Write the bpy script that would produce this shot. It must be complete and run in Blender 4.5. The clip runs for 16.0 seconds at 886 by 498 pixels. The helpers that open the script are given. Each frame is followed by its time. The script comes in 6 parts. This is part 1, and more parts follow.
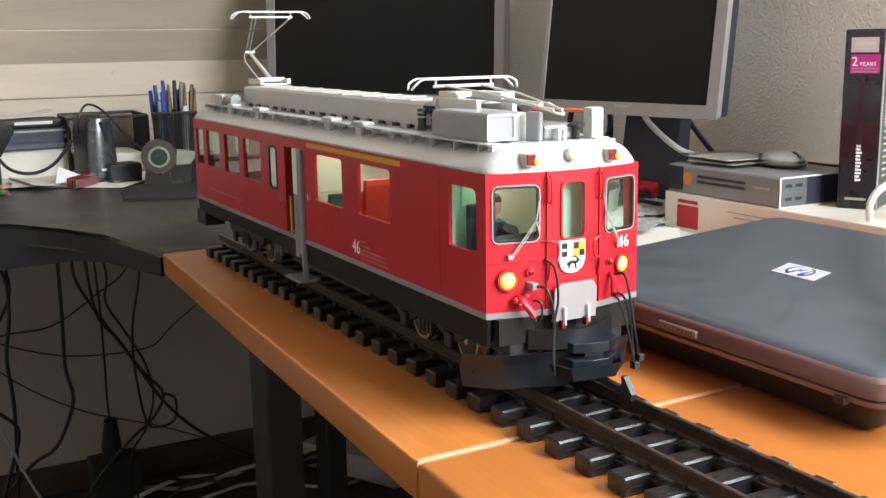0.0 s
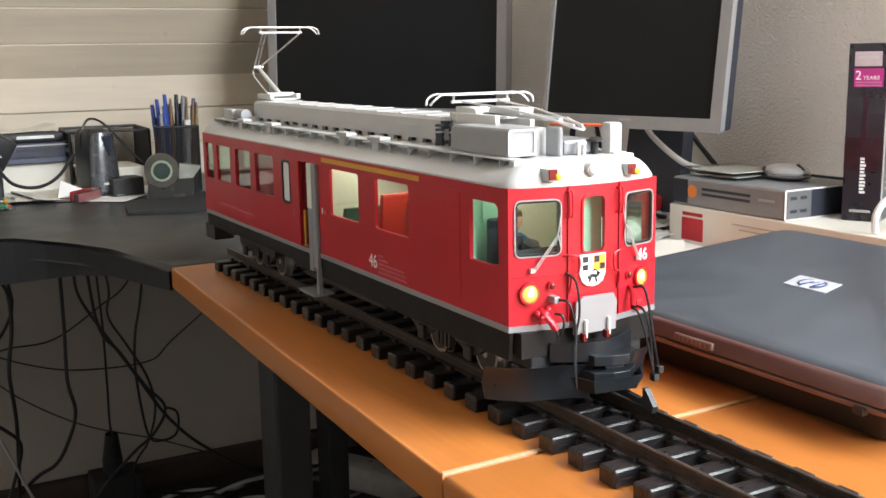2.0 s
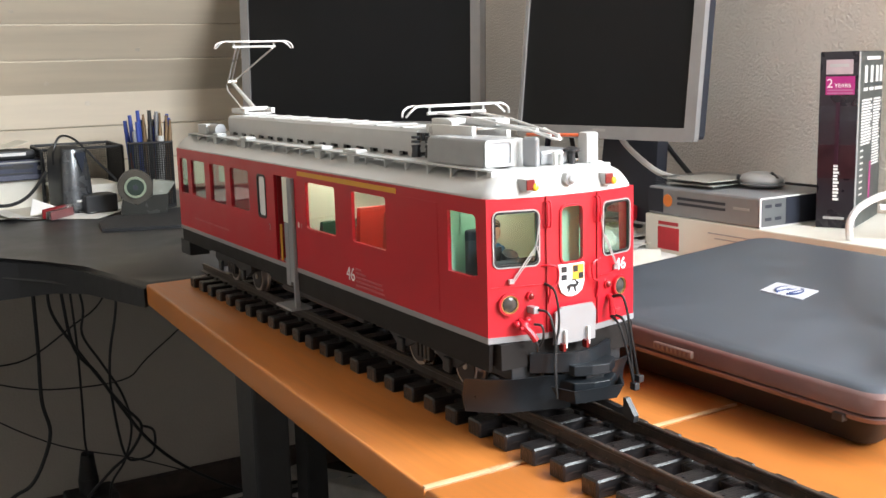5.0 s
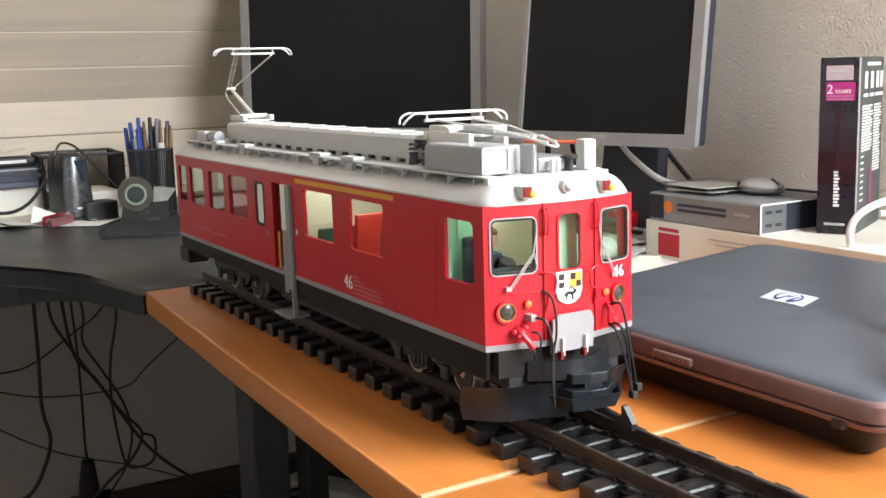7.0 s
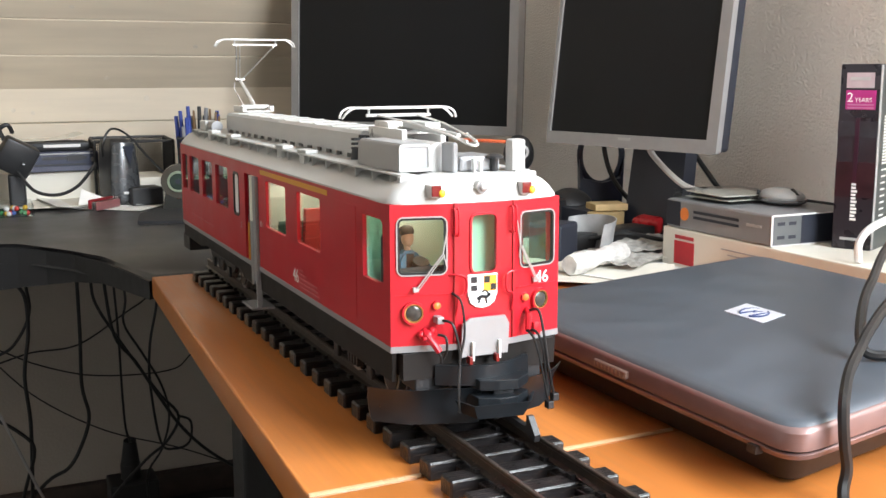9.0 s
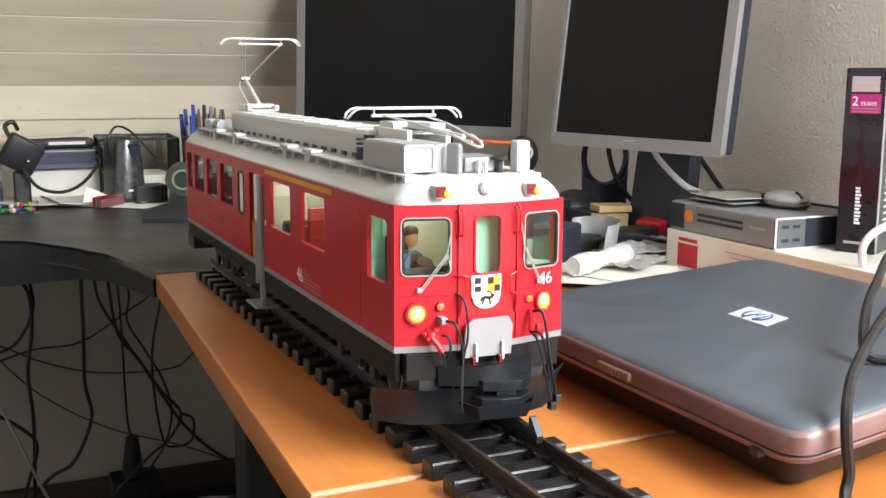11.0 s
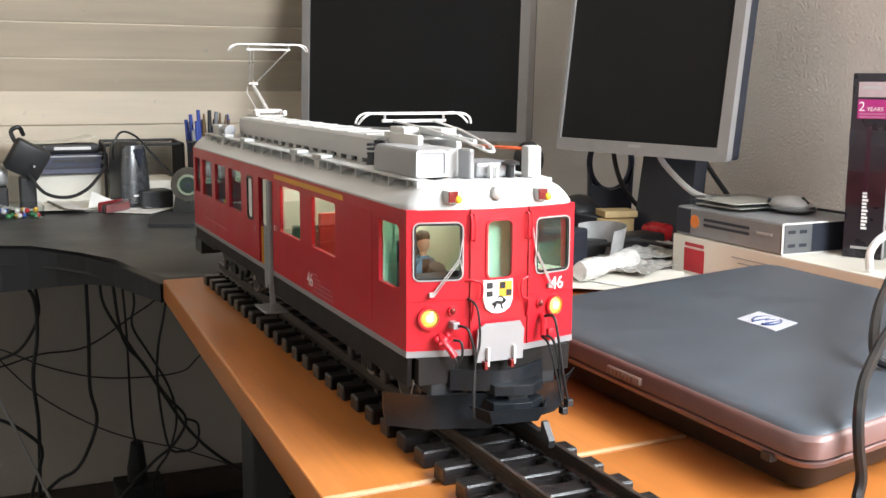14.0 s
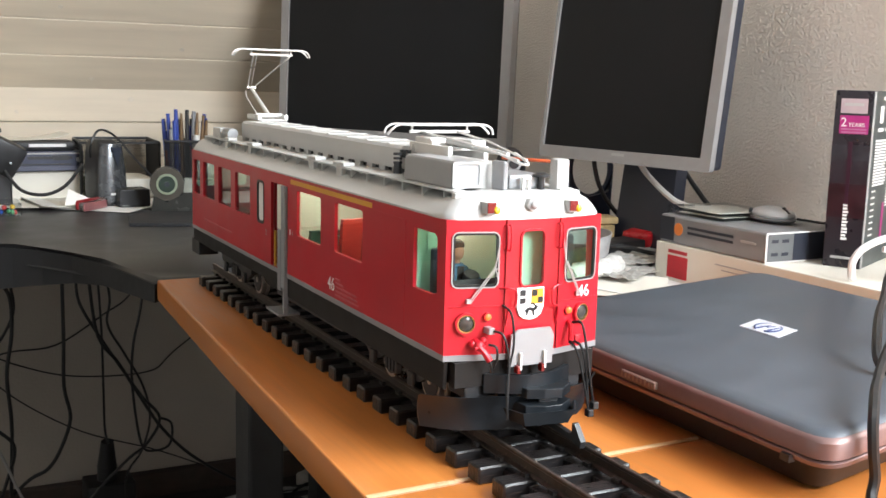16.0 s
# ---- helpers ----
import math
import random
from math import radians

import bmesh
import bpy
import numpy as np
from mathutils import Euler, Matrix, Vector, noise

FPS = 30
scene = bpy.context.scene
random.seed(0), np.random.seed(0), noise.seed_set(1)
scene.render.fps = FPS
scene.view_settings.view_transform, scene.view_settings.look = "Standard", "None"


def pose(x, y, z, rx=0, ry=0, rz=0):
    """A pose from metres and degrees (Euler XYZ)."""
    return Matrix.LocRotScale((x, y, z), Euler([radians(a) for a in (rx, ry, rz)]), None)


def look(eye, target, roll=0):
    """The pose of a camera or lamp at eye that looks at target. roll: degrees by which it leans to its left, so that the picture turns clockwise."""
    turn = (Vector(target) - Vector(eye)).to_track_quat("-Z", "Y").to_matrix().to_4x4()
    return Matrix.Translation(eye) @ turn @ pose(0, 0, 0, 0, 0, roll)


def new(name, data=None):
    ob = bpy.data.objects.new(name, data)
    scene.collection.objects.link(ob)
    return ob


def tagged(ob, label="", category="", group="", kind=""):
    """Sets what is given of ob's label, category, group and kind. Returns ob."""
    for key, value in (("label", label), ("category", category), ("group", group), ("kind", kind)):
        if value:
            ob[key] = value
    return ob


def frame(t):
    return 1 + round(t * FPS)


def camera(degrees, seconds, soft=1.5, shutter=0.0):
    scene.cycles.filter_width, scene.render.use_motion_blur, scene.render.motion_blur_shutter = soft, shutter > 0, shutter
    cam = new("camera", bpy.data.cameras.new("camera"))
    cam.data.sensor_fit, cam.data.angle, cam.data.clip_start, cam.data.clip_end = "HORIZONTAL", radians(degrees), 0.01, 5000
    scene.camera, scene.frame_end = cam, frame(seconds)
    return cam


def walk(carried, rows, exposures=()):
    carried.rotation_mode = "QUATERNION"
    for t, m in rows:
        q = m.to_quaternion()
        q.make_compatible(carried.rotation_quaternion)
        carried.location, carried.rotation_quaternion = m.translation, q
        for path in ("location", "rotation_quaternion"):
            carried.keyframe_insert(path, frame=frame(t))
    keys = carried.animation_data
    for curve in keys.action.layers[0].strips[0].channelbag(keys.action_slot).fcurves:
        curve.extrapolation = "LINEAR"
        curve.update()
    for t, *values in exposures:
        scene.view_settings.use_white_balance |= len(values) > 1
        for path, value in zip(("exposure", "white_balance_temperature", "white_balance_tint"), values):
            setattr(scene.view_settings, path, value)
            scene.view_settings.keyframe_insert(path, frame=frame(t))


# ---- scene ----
cam = camera(45.5, 16.0, soft=1.5, shutter=0.5)
PATH = [
    (0, (-0.401, -0.57, 0.973), (0.534, 1.156, 0.591), -0.9),
    (0.5, (-0.414, -0.572, 0.978), (0.538, 1.147, 0.605), -1.1),
    (1, (-0.418, -0.566, 0.98), (0.537, 1.151, 0.608), -0.9),
    (1.5, (-0.424, -0.565, 0.977), (0.523, 1.159, 0.613), -0.6),
    (2, (-0.422, -0.566, 0.976), (0.53, 1.156, 0.616), -1.0),
    (2.5, (-0.421, -0.57, 0.975), (0.56, 1.137, 0.62), -1.7),
    (3, (-0.42, -0.569, 0.979), (0.572, 1.133, 0.634), -1.8),
    (3.5, (-0.422, -0.564, 0.979), (0.571, 1.139, 0.641), -1.7),
    (4, (-0.422, -0.565, 0.977), (0.573, 1.137, 0.64), -1.6),
    (6.5, (-0.422, -0.559, 0.974), (0.57, 1.145, 0.643), -1.6),
    (7, (-0.417, -0.562, 0.975), (0.574, 1.145, 0.65), -1.7),
    (7.5, (-0.384, -0.573, 0.97), (0.58, 1.148, 0.639), -1.6),
    (8, (-0.342, -0.59, 0.969), (0.57, 1.159, 0.637), -1.5),
    (8.5, (-0.314, -0.602, 0.968), (0.532, 1.181, 0.643), -0.5),
    (8.7, (-0.302, -0.606, 0.971), (0.524, 1.186, 0.645), -0.3),
    (11, (-0.303, -0.607, 0.972), (0.513, 1.19, 0.646), 0.3),
    (11.5, (-0.303, -0.605, 0.969), (0.508, 1.193, 0.64), 0.3),
    (12, (-0.304, -0.607, 0.97), (0.506, 1.192, 0.641), 0.3),
    (12.5, (-0.306, -0.606, 0.97), (0.506, 1.193, 0.644), 0.2),
    (13, (-0.308, -0.608, 0.975), (0.506, 1.19, 0.651), 0.1),
    (13.5, (-0.309, -0.606, 0.974), (0.505, 1.193, 0.658), 0.2),
    (14, (-0.31, -0.606, 0.972), (0.504, 1.193, 0.656), 0.3),
    (14.5, (-0.31, -0.608, 0.973), (0.502, 1.192, 0.656), 0.2),
    (15, (-0.316, -0.605, 0.976), (0.506, 1.191, 0.665), 0.3),
    (15.5, (-0.333, -0.607, 0.978), (0.506, 1.182, 0.666), 0.4),
    (16, (-0.375, -0.604, 0.981), (0.531, 1.151, 0.666), 1.5),
]
walk(cam, [(t, look(eye, target, roll)) for t, eye, target, roll in PATH], [(0.0, -0.10), (0.5, -0.10), (2.0, 0.0), (3.5, 0.08), (7.5, 0.08), (9.0, 0.03), (15.0, 0.03), (16.0, 0.08)])

# ---- world, window light, added fill ----
TOP = 0.72
world = bpy.data.worlds.new("sky")
scene.world = world
world.use_nodes = True
sky = world.node_tree.nodes.new("ShaderNodeTexSky")
sky.sky_type, sky.sun_disc, sky.sun_elevation, sky.sun_rotation = "NISHITA", False, radians(40), radians(140)
world.node_tree.links.new(sky.outputs[0], world.node_tree.nodes["Background"].inputs[0])
world.node_tree.nodes["Background"].inputs[1].default_value = 0.12


def area_lamp(name, eye, target, sx, sy, watts, colour):
    data = bpy.data.lights.new(name, "AREA")
    data.shape, data.size, data.size_y, data.energy, data.color = "RECTANGLE", sx, sy, watts, colour
    ob = new(name, data)
    ob.matrix_world = look(eye, target)
    return ob


area_lamp("window_daylight", (0.845, -1.05, 1.80), (0.0, -0.75, 1.15), 1.10, 0.88, 82.0, (0.925, 0.98, 1.045))
# unseen second source, added to brighten the plaster wall and the boards
area_lamp("south_fill_light", (0.42, -1.60, 1.62), (0.42, -0.60, 1.05), 0.50, 0.80, 44.0, (0.925, 0.98, 1.045))


# ---- materials ----
def mat(name, colour, rough=0.5, metal=0.0, vary=0.12, scale=40.0, bump=0.0, bump_scale=400.0, glow=None, power=0.0, coat=0.0, specks=None, stretch=None, alpha=1.0, trans=0.0, rough_vary=0.12):
    m = bpy.data.materials.new(name)
    m.use_nodes = True
    nt = m.node_tree
    b = nt.nodes["Principled BSDF"]
    b.inputs["Roughness"].default_value, b.inputs["Metallic"].default_value = rough, metal
    b.inputs["Coat Weight"].default_value = coat
    b.inputs["Transmission Weight"].default_value = trans
    co = nt.nodes.new("ShaderNodeTexCoord")
    src = co.outputs["Object"]
    if stretch:
        mp = nt.nodes.new("ShaderNodeMapping")
        mp.inputs["Scale"].default_value = stretch
        nt.links.new(src, mp.inputs[0])
        src = mp.outputs[0]
    big = nt.nodes.new("ShaderNodeTexNoise")
    big.inputs["Scale"].default_value, big.inputs["Detail"].default_value = scale, 6
    nt.links.new(src, big.inputs["Vector"])
    ramp = nt.nodes.new("ShaderNodeValToRGB")
    dark = tuple(max(0.0, c * (1 - vary)) for c in colour)
    light = tuple(min(1.0, c * (1 + vary)) for c in colour)
    ramp.color_ramp.elements[0].position, ramp.color_ramp.elements[1].position = 0.3, 0.7
    ramp.color_ramp.elements[0].color, ramp.color_ramp.elements[1].color = (*dark, 1), (*light, 1)
    nt.links.new(big.outputs[0], ramp.inputs[0])
    out = ramp.outputs[0]
    if specks:
        sp = nt.nodes.new("ShaderNodeTexNoise")
        sp.inputs["Scale"].default_value, sp.inputs["Detail"].default_value = specks[1], 8
        nt.links.new(src, sp.inputs["Vector"])
        r2 = nt.nodes.new("ShaderNodeValToRGB")
        r2.color_ramp.elements[0].position, r2.color_ramp.elements[1].position = specks[2], min(1.0, specks[2] + 0.08)
        nt.links.new(sp.outputs[0], r2.inputs[0])
        mx = nt.nodes.new("ShaderNodeMixRGB")
        nt.links.new(r2.outputs[0], mx.inputs[0])
        nt.links.new(out, mx.inputs[1])
        mx.inputs[2].default_value = (*specks[0], 1)
        out = mx.outputs[0]
    nt.links.new(out, b.inputs["Base Color"])
    fine = nt.nodes.new("ShaderNodeTexNoise")
    fine.inputs["Scale"].default_value, fine.inputs["Detail"].default_value = bump_scale, 4
    nt.links.new(src, fine.inputs["Vector"])
    if rough_vary:
        rm = nt.nodes.new("ShaderNodeMapRange")
        rm.inputs["To Min"].default_value, rm.inputs["To Max"].default_value = max(0.02, rough - rough_vary), min(1.0, rough + rough_vary)
        nt.links.new(big.outputs[0], rm.inputs[0])
        nt.links.new(rm.outputs[0], b.inputs["Roughness"])
    if bump:
        bp = nt.nodes.new("ShaderNodeBump")
        bp.inputs["Strength"].default_value, bp.inputs["Distance"].default_value = 1.0, bump
        nt.links.new(fine.outputs[0], bp.inputs["Height"])
        nt.links.new(bp.outputs[0], b.inputs["Normal"])
    if glow:
        b.inputs["Emission Color"].default_value, b.inputs["Emission Strength"].default_value = (*glow, 1), power
    return m


def glass(name, colour=(0.9, 0.97, 0.93), rough=0.02):
    m = bpy.data.materials.new(name)
    m.use_nodes = True
    nt = m.node_tree
    nt.nodes.remove(nt.nodes["Principled BSDF"])
    tr, gl, mx, lw, pw, rg = (nt.nodes.new("ShaderNode" + k) for k in ("BsdfTransparent", "BsdfGlossy", "MixShader", "LayerWeight", "Math", "MapRange"))
    tr.inputs[0].default_value, gl.inputs["Roughness"].default_value, lw.inputs[0].default_value = (*colour, 1), rough, 0.5
    pw.operation, pw.inputs[1].default_value = "POWER", 4.0
    rg.inputs["To Min"].default_value, rg.inputs["To Max"].default_value = 0.035, 0.85
    nt.links.new(lw.outputs["Facing"], pw.inputs[0])
    nt.links.new(pw.outputs[0], rg.inputs[0])
    nt.links.new(rg.outputs[0], mx.inputs[0])
    nt.links.new(tr.outputs[0], mx.inputs[1])
    nt.links.new(gl.outputs[0], mx.inputs[2])
    nt.links.new(mx.outputs[0], nt.nodes["Material Output"].inputs[0])
    return m


RED = mat("red_paint", (0.47, 0.010, 0.020), 0.36, vary=0.05, scale=25, bump=0.00002, bump_scale=900)
DARKRED = mat("dark_red_plastic", (0.30, 0.010, 0.012), 0.45, vary=0.08)
ROOFGREY = mat("roof_grey_plastic", (0.49, 0.485, 0.465), 0.42, vary=0.05, scale=30, bump=0.00003, bump_scale=700)
SHELFGREY = mat("light_grey_plastic", (0.50, 0.50, 0.48), 0.45, vary=0.06)
GEARGREY = mat("roof_gear_grey", (0.31, 0.315, 0.32), 0.34, 0.2, vary=0.05, scale=60)
SILVER = mat("silver_paint", (0.30, 0.30, 0.303), 0.40, 0.25, vary=0.05)
CHROME = mat("bright_metal", (0.80, 0.79, 0.77), 0.22, 1.0, vary=0.04)
PALEMETAL = mat("pale_metal_paint", (0.46, 0.46, 0.455), 0.32, 0.4, vary=0.04)
WHEEL = mat("worn_wheel_metal", (0.55, 0.53, 0.50), 0.30, 0.95, vary=0.15)
FAINT = mat("faded_print", (0.50, 0.12, 0.13), 0.5, vary=0.2, scale=300)
SKIRT = mat("umber_plastic", (0.013, 0.011, 0.0098), 0.55, vary=0.15)
BLACKP = mat("black_plastic", (0.018, 0.018, 0.019), 0.45, vary=0.2, bump=0.00003)
PLOWGREY = mat("slate_plastic", (0.011, 0.0135, 0.016), 0.32, vary=0.2, bump=0.00004, bump_scale=500)
for m_, lv in ((SKIRT, 0.22), (PLOWGREY, 0.35)):
    m_.node_tree.nodes["Principled BSDF"].inputs["Specular IOR Level"].default_value = lv
EDGEBLACK = mat("matt_black_edging", (0.010, 0.010, 0.011), 0.6, vary=0.2, scale=60)
RUBBER = mat("black_rubber", (0.012, 0.012, 0.012), 0.40, vary=0.15)
YELLOW = mat("yellow_paint", (0.70, 0.34, 0.03), 0.45, vary=0.05)
WHITEP = mat("white_print", (0.78, 0.77, 0.74), 0.5, vary=0.03)
BLACKINK = mat("black_print", (0.012, 0.012, 0.013), 0.5, vary=0.03)
CREAM = mat("cream_interior", (0.80, 0.79, 0.67), 0.55, vary=0.05)
GREENISH = mat("green_interior", (0.34, 0.64, 0.48), 0.55, vary=0.05)
SEATRED = mat("red_seat", (0.60, 0.05, 0.03), 0.5, vary=0.08)
SEATGREEN = mat("green_seat", (0.05, 0.12, 0.08), 0.5, vary=0.08)
GLASS = glass("clear_pane")
AMBER = mat("lit_amber", (0.9, 0.55, 0.12), 0.3, vary=0.0, glow=(1.0, 0.34, 0.02), power=0.35)
AMBER_CORE = mat("lit_core", (1.0, 0.9, 0.5), 0.3, vary=0.0, glow=(1.0, 0.58, 0.13), power=0.85)
DIMLAMP = mat("unlit_lens", (0.05, 0.045, 0.04), 0.15, vary=0.3, scale=300)
REDGLOW = mat("lit_red_lens", (0.8, 0.06, 0.02), 0.3, vary=0.0, glow=(1.0, 0.12, 0.02), power=2.2)
REDLENS = mat("red_lens", (0.15, 0.010, 0.009), 0.25, vary=0.0)
YELLENS = mat("yellow_lens", (0.9, 0.55, 0.04), 0.2, vary=0.0)
BRASS = mat("brass_rim", (0.70, 0.50, 0.20), 0.3, 1.0, vary=0.05)
RAIL = mat("weathered_rail", (0.075, 0.060, 0.050), 0.42, 0.6, vary=0.25, scale=120, specks=((0.16, 0.12, 0.09), 300, 0.62))
SLEEPER = mat("sleeper_plastic", (0.010, 0.009, 0.0095), 0.34, vary=0.5, scale=260, bump=0.0007, bump_scale=320, stretch=(0.18, 1.8, 1.0), specks=((0.050, 0.040, 0.033), 420, 0.57))
BEECH = mat("orange_beech_veneer", (0.49, 0.168, 0.036), 0.36, vary=0.10, scale=22, bump=0.00002, bump_scale=300, stretch=(8.0, 0.5, 1.0), coat=0.10)
# paler than BEECH: the glare on the desk joint as a colour
JOINTGLINT = mat("painted_joint_glint", (0.62, 0.40, 0.22), 0.3, vary=0.10, scale=60)
DESKBLACK = mat("black_desk_laminate", (0.030, 0.030, 0.031), 0.42, vary=0.25, scale=14, bump=0.00006, bump_scale=1500, specks=((0.05, 0.05, 0.05), 240, 0.66))
PLASTER = mat("rough_plaster", (0.80, 0.73, 0.65), 0.9, vary=0.06, scale=5, bump=0.0036, bump_scale=230)
PLANK = mat("whitewashed_pine", (0.63, 0.545, 0.42), 0.55, vary=0.07, scale=9, bump=0.0002, bump_scale=120, stretch=(0.4, 4.0, 4.0), specks=((0.42, 0.34, 0.28), 12, 0.72))
KNOT = mat("pine_knot", (0.60, 0.53, 0.43), 0.6, vary=0.12, scale=120)
FLOORM = mat("brown_carpet", (0.05, 0.042, 0.036), 0.9, vary=0.3, scale=80, bump=0.002, bump_scale=600)
PAINT = mat("white_wall_paint", (0.60, 0.58, 0.545), 0.85, vary=0.05, scale=4, bump=0.0008, bump_scale=160)
SCREEN = mat("matt_screen", (0.0095, 0.0100, 0.0112), 0.46, vary=0.15, scale=6)
BADGE = mat("pale_badge", (0.62, 0.63, 0.68), 0.4, 0.3, vary=0.05)
SCREEN.node_tree.nodes["Principled BSDF"].inputs["Specular IOR Level"].default_value = 0.2
# darker than PAINT: the shade under the desk is put into this colour
UNDERWALL = mat("shade_darkened_wall", (0.46, 0.41, 0.35), 0.85, vary=0.06, scale=4, bump=0.0008, bump_scale=160)
BEZEL = mat("silver_bezel", (0.31, 0.305, 0.30), 0.34, 0.25, vary=0.05)
BEZELDARK = mat("dark_grey_plastic", (0.024, 0.027, 0.038), 0.45, vary=0.1)
LID = mat("scuffed_dark_lid", (0.060, 0.070, 0.083), 0.40, vary=0.16, scale=26, bump=0.00006, bump_scale=1400, specks=((0.16, 0.17, 0.18), 330, 0.70), rough_vary=0.07)
LAPBROWN = mat("bronze_plastic", (0.20, 0.125, 0.115), 0.36, 0.35, vary=0.08)
PAPER = mat("white_paper", (0.84, 0.83, 0.79), 0.7, vary=0.05, scale=12)
CARD = mat("white_card", (0.76, 0.73, 0.64), 0.6, vary=0.05, scale=12)
GREYCARD = mat("grey_card", (0.40, 0.39, 0.38), 0.5, vary=0.06, scale=12)
CABLEW = mat("white_cable", (0.72, 0.71, 0.69), 0.4, vary=0.04)


# ---- mesh helpers ----
base_of = {}


def thing(name, at, label, category, group="", kind=""):
    ob = new(name)
    ob.location = at
    base_of[ob] = Vector(at)
    return tagged(ob, label, category, group, kind)


def finish(bm, smooth):
    bmesh.ops.remove_doubles(bm, verts=bm.verts, dist=1e-6)
    bmesh.ops.recalc_face_normals(bm, faces=bm.faces)
    for f in bm.faces:
        f.smooth = smooth


def to_mesh(name, bm, material, origin, smooth=False):
    finish(bm, smooth)
    me = bpy.data.meshes.new(name)
    bmesh.ops.translate(bm, verts=bm.verts, vec=-Vector(origin))
    bm.to_mesh(me)
    bm.free()
    for m in material if isinstance(material, (list, tuple)) else (material,):
        me.materials.append(m)
    if smooth:
        me.set_sharp_from_angle(angle=radians(38))
    return me


def part(name, bm, material, parent, label="", smooth=False, at=None):
    org = Vector(at) if at is not None else base_of[parent]
    ob = new(name, to_mesh(name, bm, material, org, smooth))
    ob.parent = parent
    ob.location = org - base_of[parent]
    base_of[ob] = org
    return tagged(ob, label)


def solid(name, bm, material, at, label, category, group="", kind="", smooth=False):
    ob = new(name, to_mesh(name, bm, material, at, smooth))
    ob.location = at
    base_of[ob] = Vector(at)
    return tagged(ob, label, category, group, kind)


def bx(bm, x0, x1, y0, y1, z0, z1, bevel=0.0, seg=2, mi=0):
    r = bmesh.ops.create_cube(bm, size=1.0, matrix=Matrix.Translation(((x0 + x1) / 2, (y0 + y1) / 2, (z0 + z1) / 2)) @ Matrix.Diagonal((abs(x1 - x0), abs(y1 - y0), abs(z1 - z0), 1)))
    vs = r["verts"]
    fs = {f for v in vs for f in v.link_faces}
    for f in fs:
        f.material_index = mi
    if bevel:
        es = list({e for v in vs for e in v.link_edges})
        bmesh.ops.bevel(bm, geom=es, offset=bevel, segments=seg, affect="EDGES", profile=0.5)
    return bm


def obx(bm, m, sx, sy, sz, bevel=0.0, seg=2):
    """A box of that size in the pose m."""
    t = bmesh.new()
    bx(t, -sx / 2, sx / 2, -sy / 2, sy / 2, -sz / 2, sz / 2, bevel, seg)
    join(bm, t, m)
    return bm


def join(bm, t, m=Matrix()):
    vs = {v: bm.verts.new(m @ v.co) for v in t.verts}
    for f in t.faces:
        g = bm.faces.new([vs[v] for v in f.verts])
        g.material_index = f.material_index
    t.free()


def cyl(bm, p, q, r, n=16, r2=None, mi=0):
    p, q = Vector(p), Vector(q)
    d = q - p
    m = Matrix.Translation((p + q) / 2) @ d.to_track_quat("Z", "Y").to_matrix().to_4x4()
    r_ = bmesh.ops.create_cone(bm, cap_ends=True, segments=n, radius1=r, radius2=r if r2 is None else r2, depth=d.length, matrix=m)
    for f in {f for v in r_["verts"] for f in v.link_faces}:
        f.material_index = mi
    return bm


def ball(bm, c, r, n=12, scale=(1, 1, 1)):
    bmesh.ops.create_uvsphere(bm, u_segments=n, v_segments=max(6, n // 2), radius=r, matrix=Matrix.Translation(c) @ Matrix.Diagonal((*scale, 1)))
    return bm


def spline(pts, k=6):
    pts = [Vector(p) for p in pts]
    out = []
    for i in range(len(pts) - 1):
        a, b, c, d = pts[max(0, i - 1)], pts[i], pts[i + 1], pts[min(len(pts) - 1, i + 2)]
        for j in range(k):
            t = j / k
            out.append(0.5 * (2 * b + (c - a) * t + (2 * a - 5 * b + 4 * c - d) * t * t + (3 * b - a - 3 * c + d) * t ** 3))
    return out + [pts[-1]]


def tube(bm, pts, r, n=8, k=6, curved=True):
    pts = spline(pts, k) if curved else [Vector(p) for p in pts]
    rings, up = [], Vector((0.13, 0.31, 0.94))
    for i, p in enumerate(pts):
        d = (pts[min(i + 1, len(pts) - 1)] - pts[max(i - 1, 0)]).normalized()
        a = d.cross(up)
        if a.length < 1e-3:
            a = d.cross(Vector((1, 0, 0)))
        a.normalize()
        b = d.cross(a).normalized()
        up = a.cross(d)
        rings.append([bm.verts.new(p + r * (math.cos(2 * math.pi * j / n) * a + math.sin(2 * math.pi * j / n) * b)) for j in range(n)])
    for u, v in zip(rings, rings[1:]):
        for j in range(n):
            bm.faces.new((u[j], u[(j + 1) % n], v[(j + 1) % n], v[j]))
    bm.faces.new(rings[0][::-1])
    bm.faces.new(rings[-1])
    return bm


def prism(bm, poly, z0, z1, to=lambda u, v, w: (u, v, w)):
    lo = [bm.verts.new(to(u, v, z0)) for u, v in poly]
    hi = [bm.verts.new(to(u, v, z1)) for u, v in poly]
    bm.faces.new(lo[::-1])
    bm.faces.new(hi)
    n = len(poly)
    for i in range(n):
        bm.faces.new((lo[i], lo[(i + 1) % n], hi[(i + 1) % n], hi[i]))
    return bm


def rrect(u0, u1, v0, v1, r, k=4):
    out = []
    for cx, cy, a in ((u1 - r, v1 - r, 0), (u0 + r, v1 - r, 90), (u0 + r, v0 + r, 180), (u1 - r, v0 + r, 270)):
        for i in range(k + 1):
            t = radians(a + 90 * i / k)
            out.append((cx + r * math.cos(t), cy + r * math.sin(t)))
    return out


